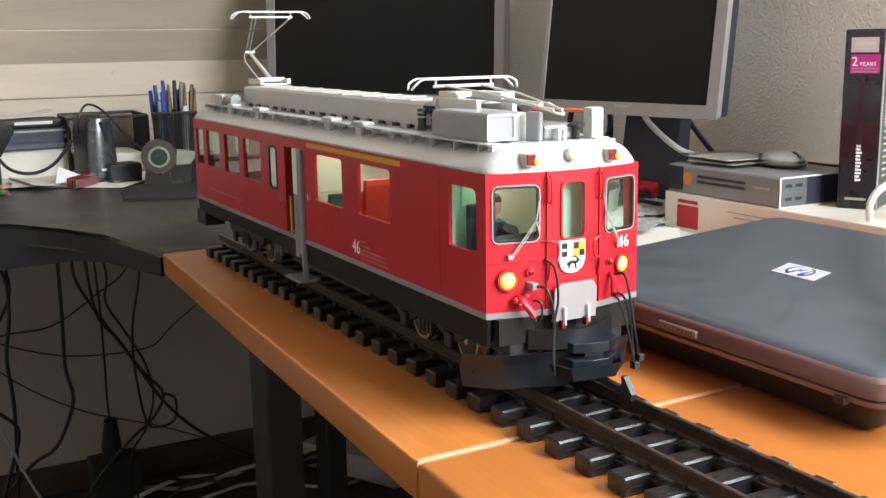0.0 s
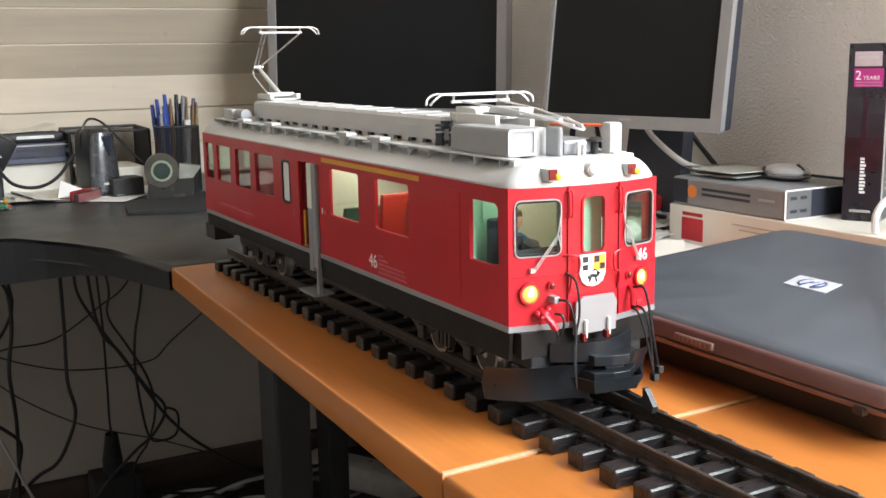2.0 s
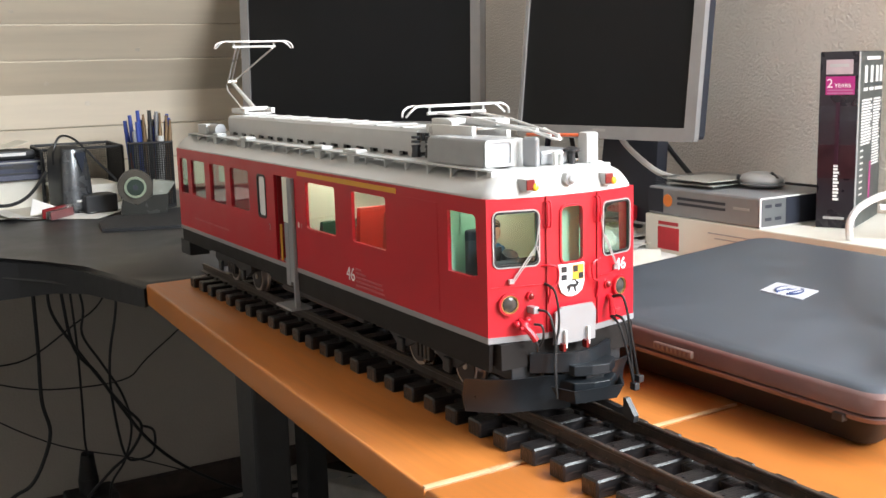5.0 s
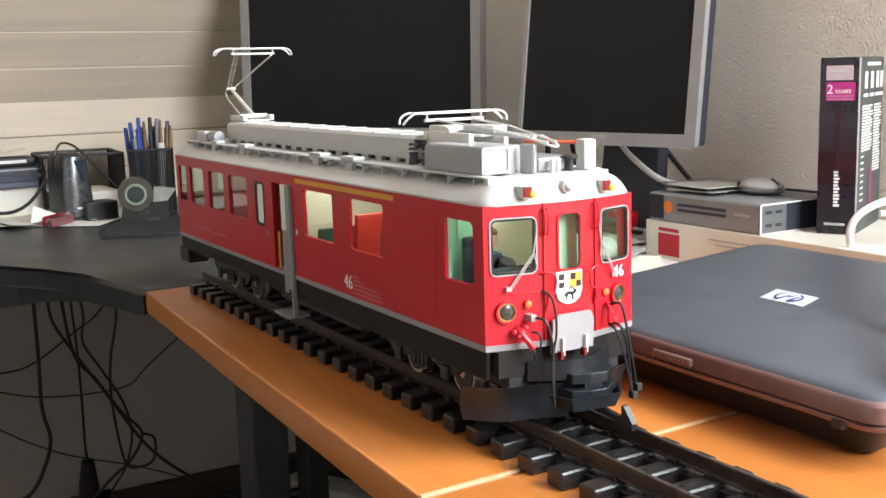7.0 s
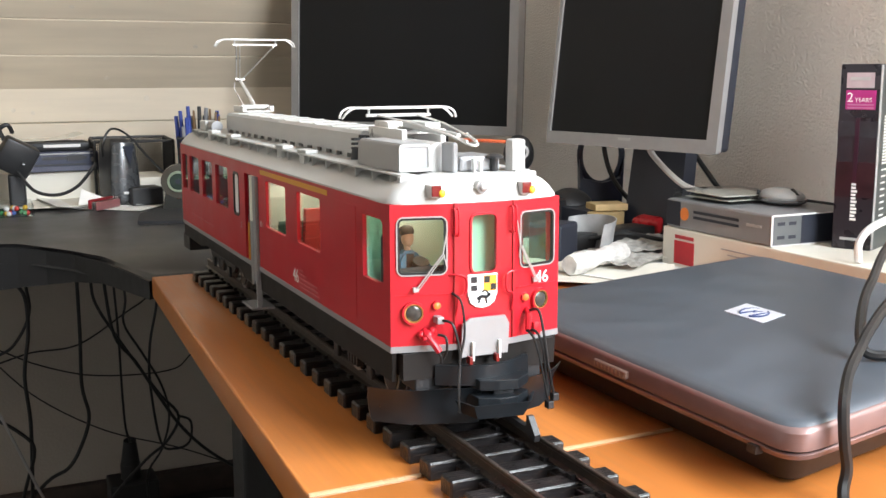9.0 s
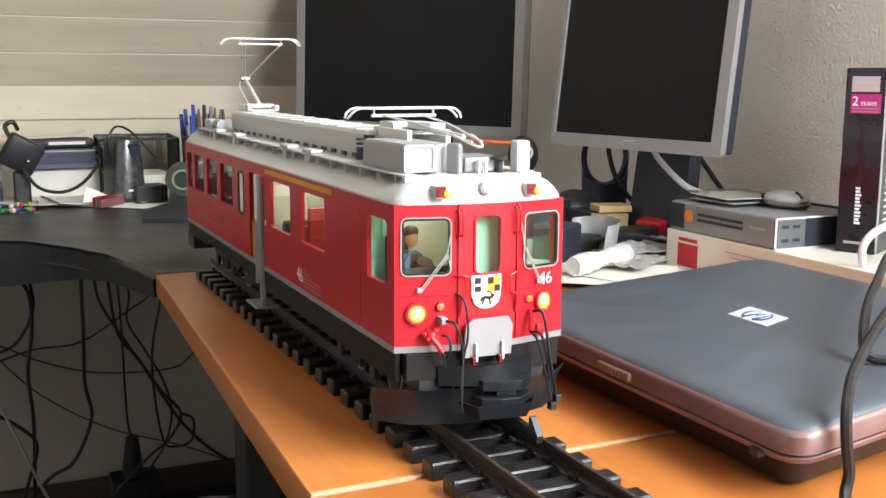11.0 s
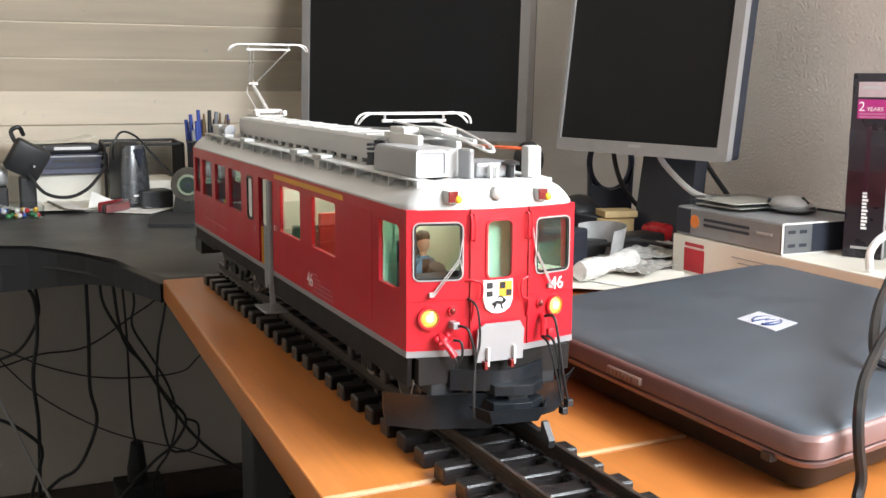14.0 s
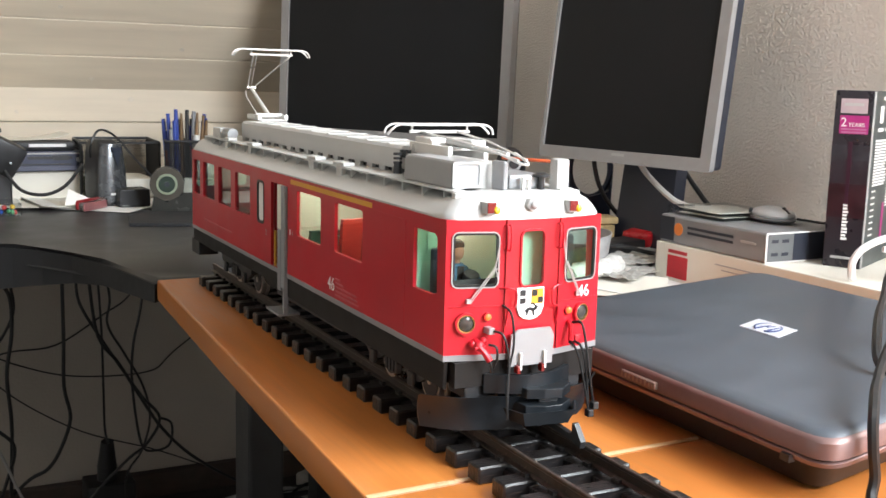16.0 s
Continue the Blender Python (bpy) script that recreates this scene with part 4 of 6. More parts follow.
bx(bm, -0.05, 0.05, 0.660, 0.672, 0.768, 0.780)
part("rear_buffer_beam", bm, BLACKP, car, "black beam under the far end")

# ---- roof gear ----
for s in (-1, 1):
    x0, x1 = sorted((s * 0.0365, s * 0.0478))
    walkway = part("roof_walkway", bx(bmesh.new(), x0, x1, 0.0115 if s < 0 else 0.016, 0.664, 0.9068, 0.9082, 0.0004), SHELFGREY, car, "narrow grey roof walkway")
    n = 20
    for k in range(n):
        y = 0.030 + k * (0.632 / (n - 1))
        bm = bmesh.new()
        prism(bm, [(s * 0.0365, 0.9068), (s * 0.0470, 0.9068), (s * 0.0470, 0.9012), (s * 0.0440, 0.9040), (s * 0.0365, 0.9060)], y, y + 0.0014, lambda u, v, w: (u, w, v))
        bx(bm, min(s * 0.0470, s * 0.0480), max(s * 0.0470, s * 0.0480), y, y + 0.0014, 0.9005, 0.9068)
        part("bracket", bm, SHELFGREY, walkway)
    for y0, y1 in ((0.215, 0.240), (0.282, 0.305), (0.470, 0.492), (0.560, 0.578)):
        part("junction_box", bx(bmesh.new(), min(s * 0.037, s * 0.0475), max(s * 0.037, s * 0.0475), y0, y1, 0.9082, 0.9112, 0.0008), SHELFGREY, walkway)
        part("post", bx(bmesh.new(), min(s * 0.0440, s * 0.0484), max(s * 0.0440, s * 0.0484), y0 + 0.002, y0 + 0.013, 0.8995, 0.9066), SHELFGREY, walkway)
    bm = bx(bmesh.new(), min(s * 0.039, s * 0.0495), max(s * 0.039, s * 0.0495), 0.0105, 0.0165, 0.9015, 0.9075, 0.0006)
    part("end_bracket", bm, ROOFGREY, walkway)
bm = bmesh.new()
prism(bm, [(-0.0222, 0.9108), (0.0222, 0.9108), (0.0225, 0.9190), (0.0220, 0.9265), (0.0195, 0.9290), (-0.0195, 0.9290), (-0.0220, 0.9265), (-0.0225, 0.9205)], 0.158, 0.594, lambda u, v, w: (u, w, v))
duct = part("resistor_hood", bm, ROOFGREY, car, "long light grey hood along the roof")
for s in (-1, 1):
    for k in range(17):
        y = 0.162 + k * 0.0262
        part("hood_foot", bx(bmesh.new(), min(s * 0.0185, s * 0.0218), max(s * 0.0185, s * 0.0218), y, y + 0.0115, 0.9070, 0.9112), ROOFGREY, duct)
# solid black block put in as the darkness between the hood's feet
part("hood_gap_shade", bx(bmesh.new(), -0.0175, 0.0175, 0.162, 0.590, 0.907, 0.9107), BLACKP, duct, "black block standing in for the shade under the hood")
for k in range(9):
    part("rivet_strip", bx(bmesh.new(), -0.0195, 0.0195, 0.185 + k * 0.046, 0.190 + k * 0.046, 0.9289, 0.9297, 0.0002), ROOFGREY, duct)
# box and drums near the front
bm = bmesh.new()
prism(bm, [(-0.0430, 0.9083), (-0.0200, 0.9083), (-0.0200, 0.9240), (-0.0215, 0.9268), (-0.0405, 0.9268), (-0.0425, 0.9240)], 0.0290, 0.1060, lambda u, v, w: (u, w, v))
bmesh.ops.bevel(bm, geom=bm.edges[:], offset=0.0008, segments=2, affect="EDGES")
rbox = part("roof_box", bm, GEARGREY, car, "light grey equipment box on the roof", smooth=True)
part("box_lid_edge", ringband(bmesh.new(), rrect(-0.0426, -0.0204, 0.9088, 0.9265, 0.002), rrect(-0.0412, -0.0218, 0.9102, 0.9251, 0.002), lambda u, v, w: (u, w, v), 0.0280, 0.0291), ROOFGREY, rbox)
bm = cyl(bmesh.new(), (-0.0120, 0.0330, 0.9165), (-0.0120, 0.0880, 0.9165), 0.0105, 24)
part("air_drum", bm, ROOFGREY, car, "light grey horizontal drum", smooth=True)
part("roof_fin", obx(bmesh.new(), pose(-0.0090, 0.0230, 0.9175, 0, 0, 20), 0.0045, 0.0125, 0.0205, 0.0018), GEARGREY, car, "light grey upright housing")
part("low_hood", obx(bmesh.new(), pose(0.0120, 0.0400, 0.9130, 0, 0, 0), 0.0300, 0.0400, 0.0100, 0.002), GEARGREY, car, "grey flat hood")
bm = bx(bmesh.new(), 0.0035, 0.0115, 0.0125, 0.0190, 0.9060, 0.9075, 0.0004)
for x in (0.0045, 0.0092):
    bx(bm, x, x + 0.0013, 0.0138, 0.0172, 0.9070, 0.9160)
bx(bm, 0.0040, 0.0110, 0.0134, 0.0178, 0.9155, 0.9172, 0.0004)
part("busbar_stool", bm, WHITEP, car, "small white stool under a conductor")
for k in range(4):
    p = (-0.0235 + 0.0022 * (k % 2), 0.1520 - 0.0030 * k, 0.9205)
    part("connector", cyl(bmesh.new(), p, (p[0], p[1], 0.9265), 0.0016, 10), BLACKP, car, "black plug at the hood end", smooth=True)
part("horn_block", bx(bmesh.new(), 0.0355, 0.0460, 0.0190, 0.0300, 0.9000, 0.9285, 0.0018), ROOFGREY, car, "light grey upright block", smooth=True)
bm = cyl(bmesh.new(), (0.0215, 0.0180, 0.9020), (0.0215, 0.0180, 0.9165), 0.0025, 12)
cyl(bm, (0.0215, 0.0180, 0.9165), (0.0215, 0.0180, 0.9182), 0.0060, 20)
cyl(bm, (0.0215, 0.0180, 0.9182), (0.0215, 0.0180, 0.9196), 0.0055, 20, 0.003)
part("antenna", bm, BLACKP, car, "flat black roof aerial", smooth=True)
part("busbar", tube(bmesh.new(), [(0.0180, 0.066, 0.9262), (0.0270, 0.040, 0.9265), (0.0360, 0.0290, 0.9262)], 0.0012, 8), mat("orange_bar", (0.55, 0.10, 0.03), 0.4), car, "orange-red roof conductor", smooth=True)
for x, y in ((-0.0250, 0.1330), (-0.0160, 0.1400), (-0.0300, 0.1450), (0.0100, 0.135)):
    bm = cyl(bmesh.new(), (x, y, 0.9085), (x, y, 0.9160), 0.0040, 14, 0.0030)
    for k in range(3):
        cyl(bm, (x, y, 0.9160 + k * 0.0034), (x, y, 0.9178 + k * 0.0034), 0.0036, 14)
    part("insulator", bm, BLACKP if x < -0.02 else SHELFGREY, car, "ribbed roof insulator", smooth=True)
part("rear_box", bx(bmesh.new(), -0.0430, -0.0300, 0.612, 0.642, 0.908, 0.9195, 0.001), SHELFGREY, car, "small grey roof box")
part("rear_drum", cyl(bmesh.new(), (-0.0360, 0.582, 0.9145), (-0.0360, 0.606, 0.9145), 0.0062, 20), GEARGREY, car, "light grey roof drum", smooth=True)


def collector(x0, x1, y, z, name, parent):
    """The bow of a pantograph: two contact strips with horns bent down, and a cross tube."""
    xm = (x0 + x1) / 2
    bm = bmesh.new()
    for dy in (-0.006, 0.006):
        tube(bm, [(x0, y + dy * 0.5, z - 0.0075), (x0 + 0.0030, y + dy, z - 0.0030), (x0 + 0.0090, y + dy, z), (x0 + 0.020, y + dy, z), (xm, y + dy, z), (x1 - 0.020, y + dy, z), (x1 - 0.0090, y + dy, z), (x1 - 0.0030, y + dy, z - 0.0030), (x1, y + dy * 0.5, z - 0.0075)], 0.0009, 8)
        bx(bm, x0 + 0.014, x1 - 0.014, y + dy - 0.0014, y + dy + 0.0014, z - 0.0004, z + 0.0009)
    for x in (x0 + 0.012, x1 - 0.012):
        tube(bm, [(x, y - 0.006, z), (x, y + 0.006, z)], 0.0009, 6, curved=False)
    tube(bm, [(x0 + 0.020, y, z - 0.0055), (x1 - 0.020, y, z - 0.0055)], 0.0013, 8, curved=False)
    for x in (x0 + 0.022, x1 - 0.022):
        tube(bm, [(x, y, z - 0.0055), (x, y, z)], 0.0009, 6, curved=False)
    return part(name, bm, SILVER_BRIGHT, parent, "bright collector bow", smooth=True)


SILVER_BRIGHT = mat("bright_grey_paint", (0.72, 0.71, 0.69), 0.30, 0.3, vary=0.04)
# raised pantograph over the far end
pan = part("pantograph", bx(bmesh.new(), 0.0, 0.028, 0.588, 0.628, 0.9292, 0.9310, 0.0004), SILVER_BRIGHT, car, "raised silver half pantograph")
bm = bmesh.new()
for x in (-0.003, 0.029):
    bx(bm, x - 0.0022, x + 0.0022, 0.586, 0.630, 0.9300, 0.9362, 0.0006)
cyl(bm, (-0.003, 0.603, 0.9352), (0.029, 0.603, 0.9352), 0.0026, 12)
part("base_frame", bm, SILVER_BRIGHT, pan, smooth=True)
knee = Vector((0.0175, 0.688, 0.9660))
bm = bmesh.new()
cyl(bm, (0.0130, 0.603, 0.9355), knee, 0.0026, 12, 0.0019)
tube(bm, [(0.0060, 0.624, 0.9350), (0.0060, 0.670, 0.9550), knee + Vector((-0.006, 0.002, -0.004))], 0.0007, 6, curved=False)
part("lower_arm", bm, SILVER_BRIGHT, pan, smooth=True)
bm = bmesh.new()
cyl(bm, knee + Vector((-0.0055, 0, 0)), knee + Vector((0.0055, 0, 0)), 0.0026, 12)
part("knee_joint", bm, CHROME, pan, smooth=True)
bm = bmesh.new()
tube(bm, [knee + Vector((-0.004, 0, 0.001)), (-0.0090, 0.592, 1.0035)], 0.0009, 8, curved=False)
tube(bm, [knee + Vector((0.000, 0, 0.001)), (-0.0050, 0.592, 1.0035)], 0.0007, 8, curved=False)
tube(bm, [knee + Vector((0.004, 0, 0.001)), (0.0330, 0.588, 1.0030)], 0.0009, 8, curved=False)
part("upper_arm", bm, SILVER_BRIGHT, pan, smooth=True)
collector(-0.0330, 0.0580, 0.592, 1.0105, "collector_bow", pan)
# lowered pantograph over the near end
pan2 = part("pantograph", bx(bmesh.new(), -0.014, 0.014, 0.100, 0.150, 0.9290, 0.9310, 0.0004), SILVER_BRIGHT, car, "lowered silver half pantograph")
bm = bmesh.new()
for x in (-0.015, 0.015):
    bx(bm, x - 0.0020, x + 0.0020, 0.085, 0.152, 0.9120, 0.9330, 0.0006)
cyl(bm, (-0.015, 0.118, 0.9335), (0.015, 0.118, 0.9335), 0.0026, 12)
bx(bm, -0.013, 0.013, 0.122, 0.150, 0.9310, 0.9372, 0.0008)
part("base_frame", bm, SILVER_BRIGHT, pan2, smooth=True)
bm = bmesh.new()
cyl(bm, (0.0, 0.115, 0.9345), (0.0, 0.028, 0.9315), 0.0028, 12, 0.0016)
bx(bm, -0.006, 0.006, 0.070, 0.112, 0.9335, 0.9385, 0.0008)
part("lower_arm", bm, SHELFGREY, pan2, "dull grey lower arm", smooth=True)
bm = bmesh.new()
for s in (-1, 1):
    tube(bm, [(s * 0.0035, 0.008, 0.9290), (s * 0.011, 0.075, 0.9375), (s * 0.016, 0.134, 0.9415)], 0.0008, 8, curved=False)
tube(bm, [(-0.0070, 0.030, 0.9325), (-0.0030, 0.006, 0.9270), (0.0030, 0.006, 0.9270), (0.0070, 0.030, 0.9325)], 0.0009, 8)
part("upper_arm", bm, SILVER_BRIGHT, pan2, smooth=True)
collector(-0.0450, 0.0470, 0.135, 0.9470, "collector_bow", pan2)

# the driver's figurine, a plain shape
def paint(bm, before, index):
    for f in bm.faces:
        if f not in before:
            f.material_index = index


bm = bmesh.new()
DX0, DY0 = -0.0385, 0.0260
prism(bm, [(DX0 - 0.0085, 0.822), (DX0 + 0.0085, 0.822), (DX0 + 0.0085, 0.8520), (DX0 + 0.0050, 0.8578), (DX0 - 0.0050, 0.8578), (DX0 - 0.0085, 0.8520)], DY0 - 0.005, DY0 + 0.005, lambda u, v, w: (u, w, v))
bmesh.ops.bevel(bm, geom=bm.edges[:], offset=0.002, segments=2, affect="EDGES")
tube(bm, [(DX0 + 0.0080, DY0 - 0.001, 0.852), (DX0 + 0.0100, DY0 - 0.008, 0.846), (DX0 + 0.0090, DY0 - 0.014, 0.848)], 0.0024, 8)
bx(bm, DX0 - 0.0075, DX0 + 0.0075, DY0 - 0.006, DY0 + 0.012, ZS + 0.0046, 0.8222)
old = set(bm.faces)
bx(bm, DX0 - 0.0026, DX0 + 0.0026, DY0 - 0.0056, DY0 - 0.0046, 0.845, 0.856)
ball(bm, (DX0, DY0 + 0.0008, 0.8700), 0.0052, 14, (1.0, 1.05, 0.85))
paint(bm, old, 2)
old = set(bm.faces)
cyl(bm, (DX0, DY0, 0.856), (DX0, DY0, 0.862), 0.0022, 10)
ball(bm, (DX0, DY0 - 0.0008, 0.8656), 0.0050, 14, (0.85, 0.95, 1.15))
paint(bm, old, 1)
doll = solid("figurine", bm, (mat("matt_blue_doll", (0.06, 0.15, 0.23), 0.6, vary=0.3, scale=200), mat("matt_tan_doll", (0.50, 0.28, 0.18), 0.6), mat("matt_dark_doll", (0.025, 0.018, 0.015), 0.6)), (DX0, DY0, 0.802), "small plain painted figurine seated in the cab", "figurine", smooth=True)


# ---- boards on the knee wall and the slope, each a part of its wall ----
def boards(parent, origin, along, normal, n, width, first=0):
    o, a, nn = Vector(origin), Vector(along), Vector(normal)
    cut = [(0.0, 0.0), (width - 0.0012, 0.0), (width - 0.0012, 0.0085), (width - 0.0028, 0.010), (0.0018, 0.010), (0.0, 0.0085)]
    for k in range(n):
        bm = bmesh.new()
        prism(bm, [(u + (k + first) * width, w) for u, w in cut], -2.08, 0.795, lambda u, v, w: tuple(o + a * u + nn * v + Vector((w, 0, 0))))
        part("board", bm, PLANK, parent)


boards(wall_north, (0, 1.812, 0.722), (0, 0, 1), (0, -1, 0), 3, 0.0752)
nrm = (0, -SZ, SY)
boards(ceiling_slope, (0, 1.812 - 0.001, 0.9485), (0, SY, SZ), nrm, 15, 0.0920)
for k in range(22):
    onknee = k < 8
    x = random.uniform(-0.75, 0.35)
    if onknee:
        c, up = Vector((x, 1.8015, random.choice((0.91, 0.905, 0.84, 0.915)) + random.uniform(-0.02, 0.02))), Vector((0, -1, 0))
    else:
        s = random.uniform(0.02, 0.42)
        c, up = Vector((x, 1.811, 0.9485)) + Vector((0, SY, SZ)) * s + Vector(nrm) * 0.0095, Vector(nrm)
    r = random.uniform(0.003, 0.0065)
    bm = cyl(bmesh.new(), c - up * 0.001, c + up * 0.0009, r, 12)
    part("knot", bm, KNOT, wall_north if onknee else ceiling_slope)
structure("baseboard", bx(bmesh.new(), -2.1, 0.8, 1.785, 1.811, 0.0, 0.060, 0.003), mat("dark_brown_skirting", (0.07, 0.05, 0.04), 0.6, vary=0.2), "dark brown skirting under the desk")


# ---- monitors ----
def monitor(bl, br, z0, w_h, label, tilt=0.0, side=0.055, edges=(0.016, 0.016, 0.026), lip=0.018):
    """A flat monitor whose front lower corners stand at bl and br (as seen from the front)."""
    a, b = Vector((*bl, z0)), Vector((*br, z0))
    ux = (b - a).normalized()
    W, Hh = (b - a).length, w_h
    n = Vector((ux.y, -ux.x, 0))
    up = (Vector((0, 0, 1)) - n * math.sin(radians(tilt))).normalized()
    m = Matrix.Translation(a) @ Matrix((ux, -n, up)).transposed().to_4x4()
    to = lambda u, v, w: tuple(m @ Vector((u, w, v)))
    foot = (a + b) / 2 - n * 0.10
    th = thing("monitor", (foot.x, foot.y, TOP), label, "monitor")
    left, bz, bb = edges
    part("bezel", ringband(bmesh.new(), rrect(0, W, 0, Hh, 0.004), rrect(left, W - bz, bb, Hh - bz, 0.001), to, 0.0, lip), BEZEL, th, "silver plastic bezel")
    part("screen", plate(bmesh.new(), [(left, bb), (W - bz, bb), (W - bz, Hh - bz), (left, Hh - bz)], [], to, 0.003, 0.006), SCREEN, th, "dark switched-off screen")
    part("back_shell", plate(bmesh.new(), rrect(0.002, W - 0.002, 0.002, Hh - 0.002, 0.006), [], to, lip + 0.0005, lip + 0.0005 + side), BEZELDARK, th, "dark blue-grey back shell")
    part("maker_mark", plate(bmesh.new(), [(W / 2 - 0.012, 0.011), (W / 2 + 0.012, 0.011), (W / 2 + 0.012, 0.015), (W / 2 - 0.012, 0.015)], [], to, -0.0004, 0.0005), GREYCARD, th)
    neck = plate(bmesh.new(), [(W / 2 - 0.055, -(z0 - TOP) + 0.012), (W / 2 + 0.055, -(z0 - TOP) + 0.012), (W / 2 + 0.049, 0.08), (W / 2 - 0.049, 0.08)], [], to, 0.075, 0.10)
    part("hinge", plate(bmesh.new(), [(W / 2 - 0.035, 0.045), (W / 2 + 0.035, 0.045), (W / 2 + 0.035, 0.078), (W / 2 - 0.035, 0.078)], [], to, lip + side - 0.001, 0.0752), BEZELDARK, th)
    part("neck", neck, BEZELDARK, th, "broad dark neck")
    t = bmesh.new()
    obx(t, Matrix.Translation((foot.x, foot.y, TOP + 0.0065)) @ m.to_3x3().to_4x4(), 0.22, 0.16, 0.012, 0.003)
    part("stand_foot", t, BEZELDARK, th)
    return th, m, W


mon2, m2m, m2w = monitor((0.530, 0.826), (0.5936, 0.4975), 0.867, 0.335, "silver flat monitor with a dark matt screen", 7, 0.016, (0.007, 0.018, 0.0185), 0.010)
mon1, m1m, m1w = monitor((0.318, 1.488), (0.566, 0.990), 0.8665, 0.395, "large silver flat monitor with a dark screen", 2, 0.004, (0.0205, 0.0195, 0.0160))


def cable(name, pts, r, material, label, k=6):
    p = Vector(pts[0])
    return solid(name, tube(bmesh.new(), pts, r, 8, k), material, p, label, "cable", smooth=True)


cable("monitor_cable", [(0.625, 0.690, 0.885), (0.616, 0.672, 0.862), (0.615, 0.638, 0.840), (0.615, 0.592, 0.819), (0.616, 0.556, 0.8135), (0.622, 0.53, 0.8145)], 0.0045, CABLEW, "thick pale grey cable hanging from the monitor")
cable("monitor_cable", [(0.672, 0.668, 0.880), (0.678, 0.648, 0.856), (0.680, 0.618, 0.829), (0.682, 0.585, 0.804), (0.700, 0.545, 0.7755)], 0.0038, RUBBER, "black cable hanging behind the monitor")

# ---- things by the plaster wall ----
bm = bx(bmesh.new(), 0.546, 0.765, -0.060, 0.540, TOP, 0.7720, 0.0015)
parcel = solid("carton", bm, CARD, (0.65, 0.24, TOP), "flat white carton with a red printed square, lying by the wall", "box")
part("red_label", bx(bmesh.new(), 0.5452, 0.5461, 0.4735, 0.5140, 0.7265, 0.7565), mat("red_print", (0.50, 0.02, 0.03), 0.5), parcel, "red printed square")
part("maker_mark", bx(bmesh.new(), 0.5452, 0.5461, 0.4750, 0.5130, 0.7595, 0.7640), mat("red_mark", (0.45, 0.03, 0.04), 0.5), parcel)
for k in range(2):
    part("print_line", bx(bmesh.new(), 0.5452, 0.5461, 0.345, 0.420 - 0.012 * k, 0.7575 - 0.006 * k, 0.7590 - 0.006 * k), GREYCARD, parcel)
SLIVER = mat("pale_grey_print", (0.35, 0.345, 0.34), 0.45, vary=0.05)
bm = bx(bmesh.new(), 0.547, 0.690, 0.336, 0.535, 0.7724, 0.8100, 0.003)
gbox = solid("drive_carton", bm, mat("grey_coated_card", (0.26, 0.26, 0.265), 0.38, 0.25, vary=0.10, scale=30), (0.62, 0.43, 0.7724), "pale grey product carton with a dark end, on the flat carton", "box")
part("orange_mark", cyl(bmesh.new(), (0.5462, 0.4965, 0.7925), (0.5472, 0.4965, 0.7925), 0.0085, 20), mat("orange_print", (0.75, 0.22, 0.04), 0.5), gbox, "orange printed mark")
part("dark_corner", bx(bmesh.new(), 0.5463, 0.5471, 0.5055, 0.5345, 0.776, 0.8075), BEZELDARK, gbox)
for k in range(2):
    part("print_line", bx(bmesh.new(), 0.5462, 0.5471, 0.392, 0.478, 0.7955 - 0.007 * k, 0.7990 - 0.007 * k), BEZELDARK, gbox)
part("print_line", bx(bmesh.new(), 0.5462, 0.5471, 0.352, 0.378, 0.7925, 0.7955), GREYCARD, gbox)
part("end_panel", bx(bmesh.new(), 0.5515, 0.5920, 0.3353, 0.3361, 0.7745, 0.8070), mat("mid_grey_print", (0.12, 0.125, 0.125), 0.4, vary=0.1), gbox, "grey printed end")
part("end_panel", bx(bmesh.new(), 0.592, 0.689, 0.3352, 0.3361, 0.7745, 0.8080), BEZELDARK, gbox, "dark printed end")
part("end_border", ringband(bmesh.new(), rrect(0.547, 0.690, 0.7727, 0.8097, 0.003), rrect(0.5490, 0.6885, 0.7738, 0.8080, 0.002), lambda u, v, w: (u, w, v), 0.3350, 0.3360), WHITEP, gbox)
for u in (0.556, 0.573):
    for v in (0.781, 0.797):
        part("printed_slot", bx(bmesh.new(), u, u + 0.011, 0.3350, 0.3361, v, v + 0.004), BEZELDARK, gbox)
bm = bmesh.new()
CLEAR = glass("clear_plastic", (0.86, 0.88, 0.88), 0.12)
cdbox = thing("disc_case", (0.60, 0.50, 0.8104), "stack of clear plastic disc cases on the carton", "disc case")
for k, a in enumerate((4, -3)):
    part("case", obx(bmesh.new(), pose(0.604, 0.478, 0.8140 + k * 0.0056, 0, 0, a), 0.100, 0.105, 0.0050, 0.0008), CLEAR, cdbox)
    part("insert", obx(bmesh.new(), pose(0.604, 0.478, 0.8140 + k * 0.0056, 0, 0, a), 0.080, 0.080, 0.0008), CARD, cdbox)
mouse = thing("computer_mouse", (0.635, 0.405, 0.8102), "white and grey computer mouse on the carton", "mouse")
bm = ball(bmesh.new(), (0.630, 0.412, 0.8205), 0.023, 20, (1.0, 1.45, 0.48))
part("shell", bm, mat("silver_grey_plastic", (0.46, 0.46, 0.45), 0.35, 0.2, vary=0.08), mouse, smooth=True)
part("base", ball(bmesh.new(), (0.630, 0.411, 0.8155), 0.0235, 20, (1.03, 1.46, 0.24)), mat("mouse_underside", (0.12, 0.12, 0.12), 0.4), mouse, "grey underside", smooth=True)
part("button", cyl(bmesh.new(), (0.6150, 0.4340, 0.8235), (0.6120, 0.4360, 0.8245), 0.003, 10), BLACKP, mouse)
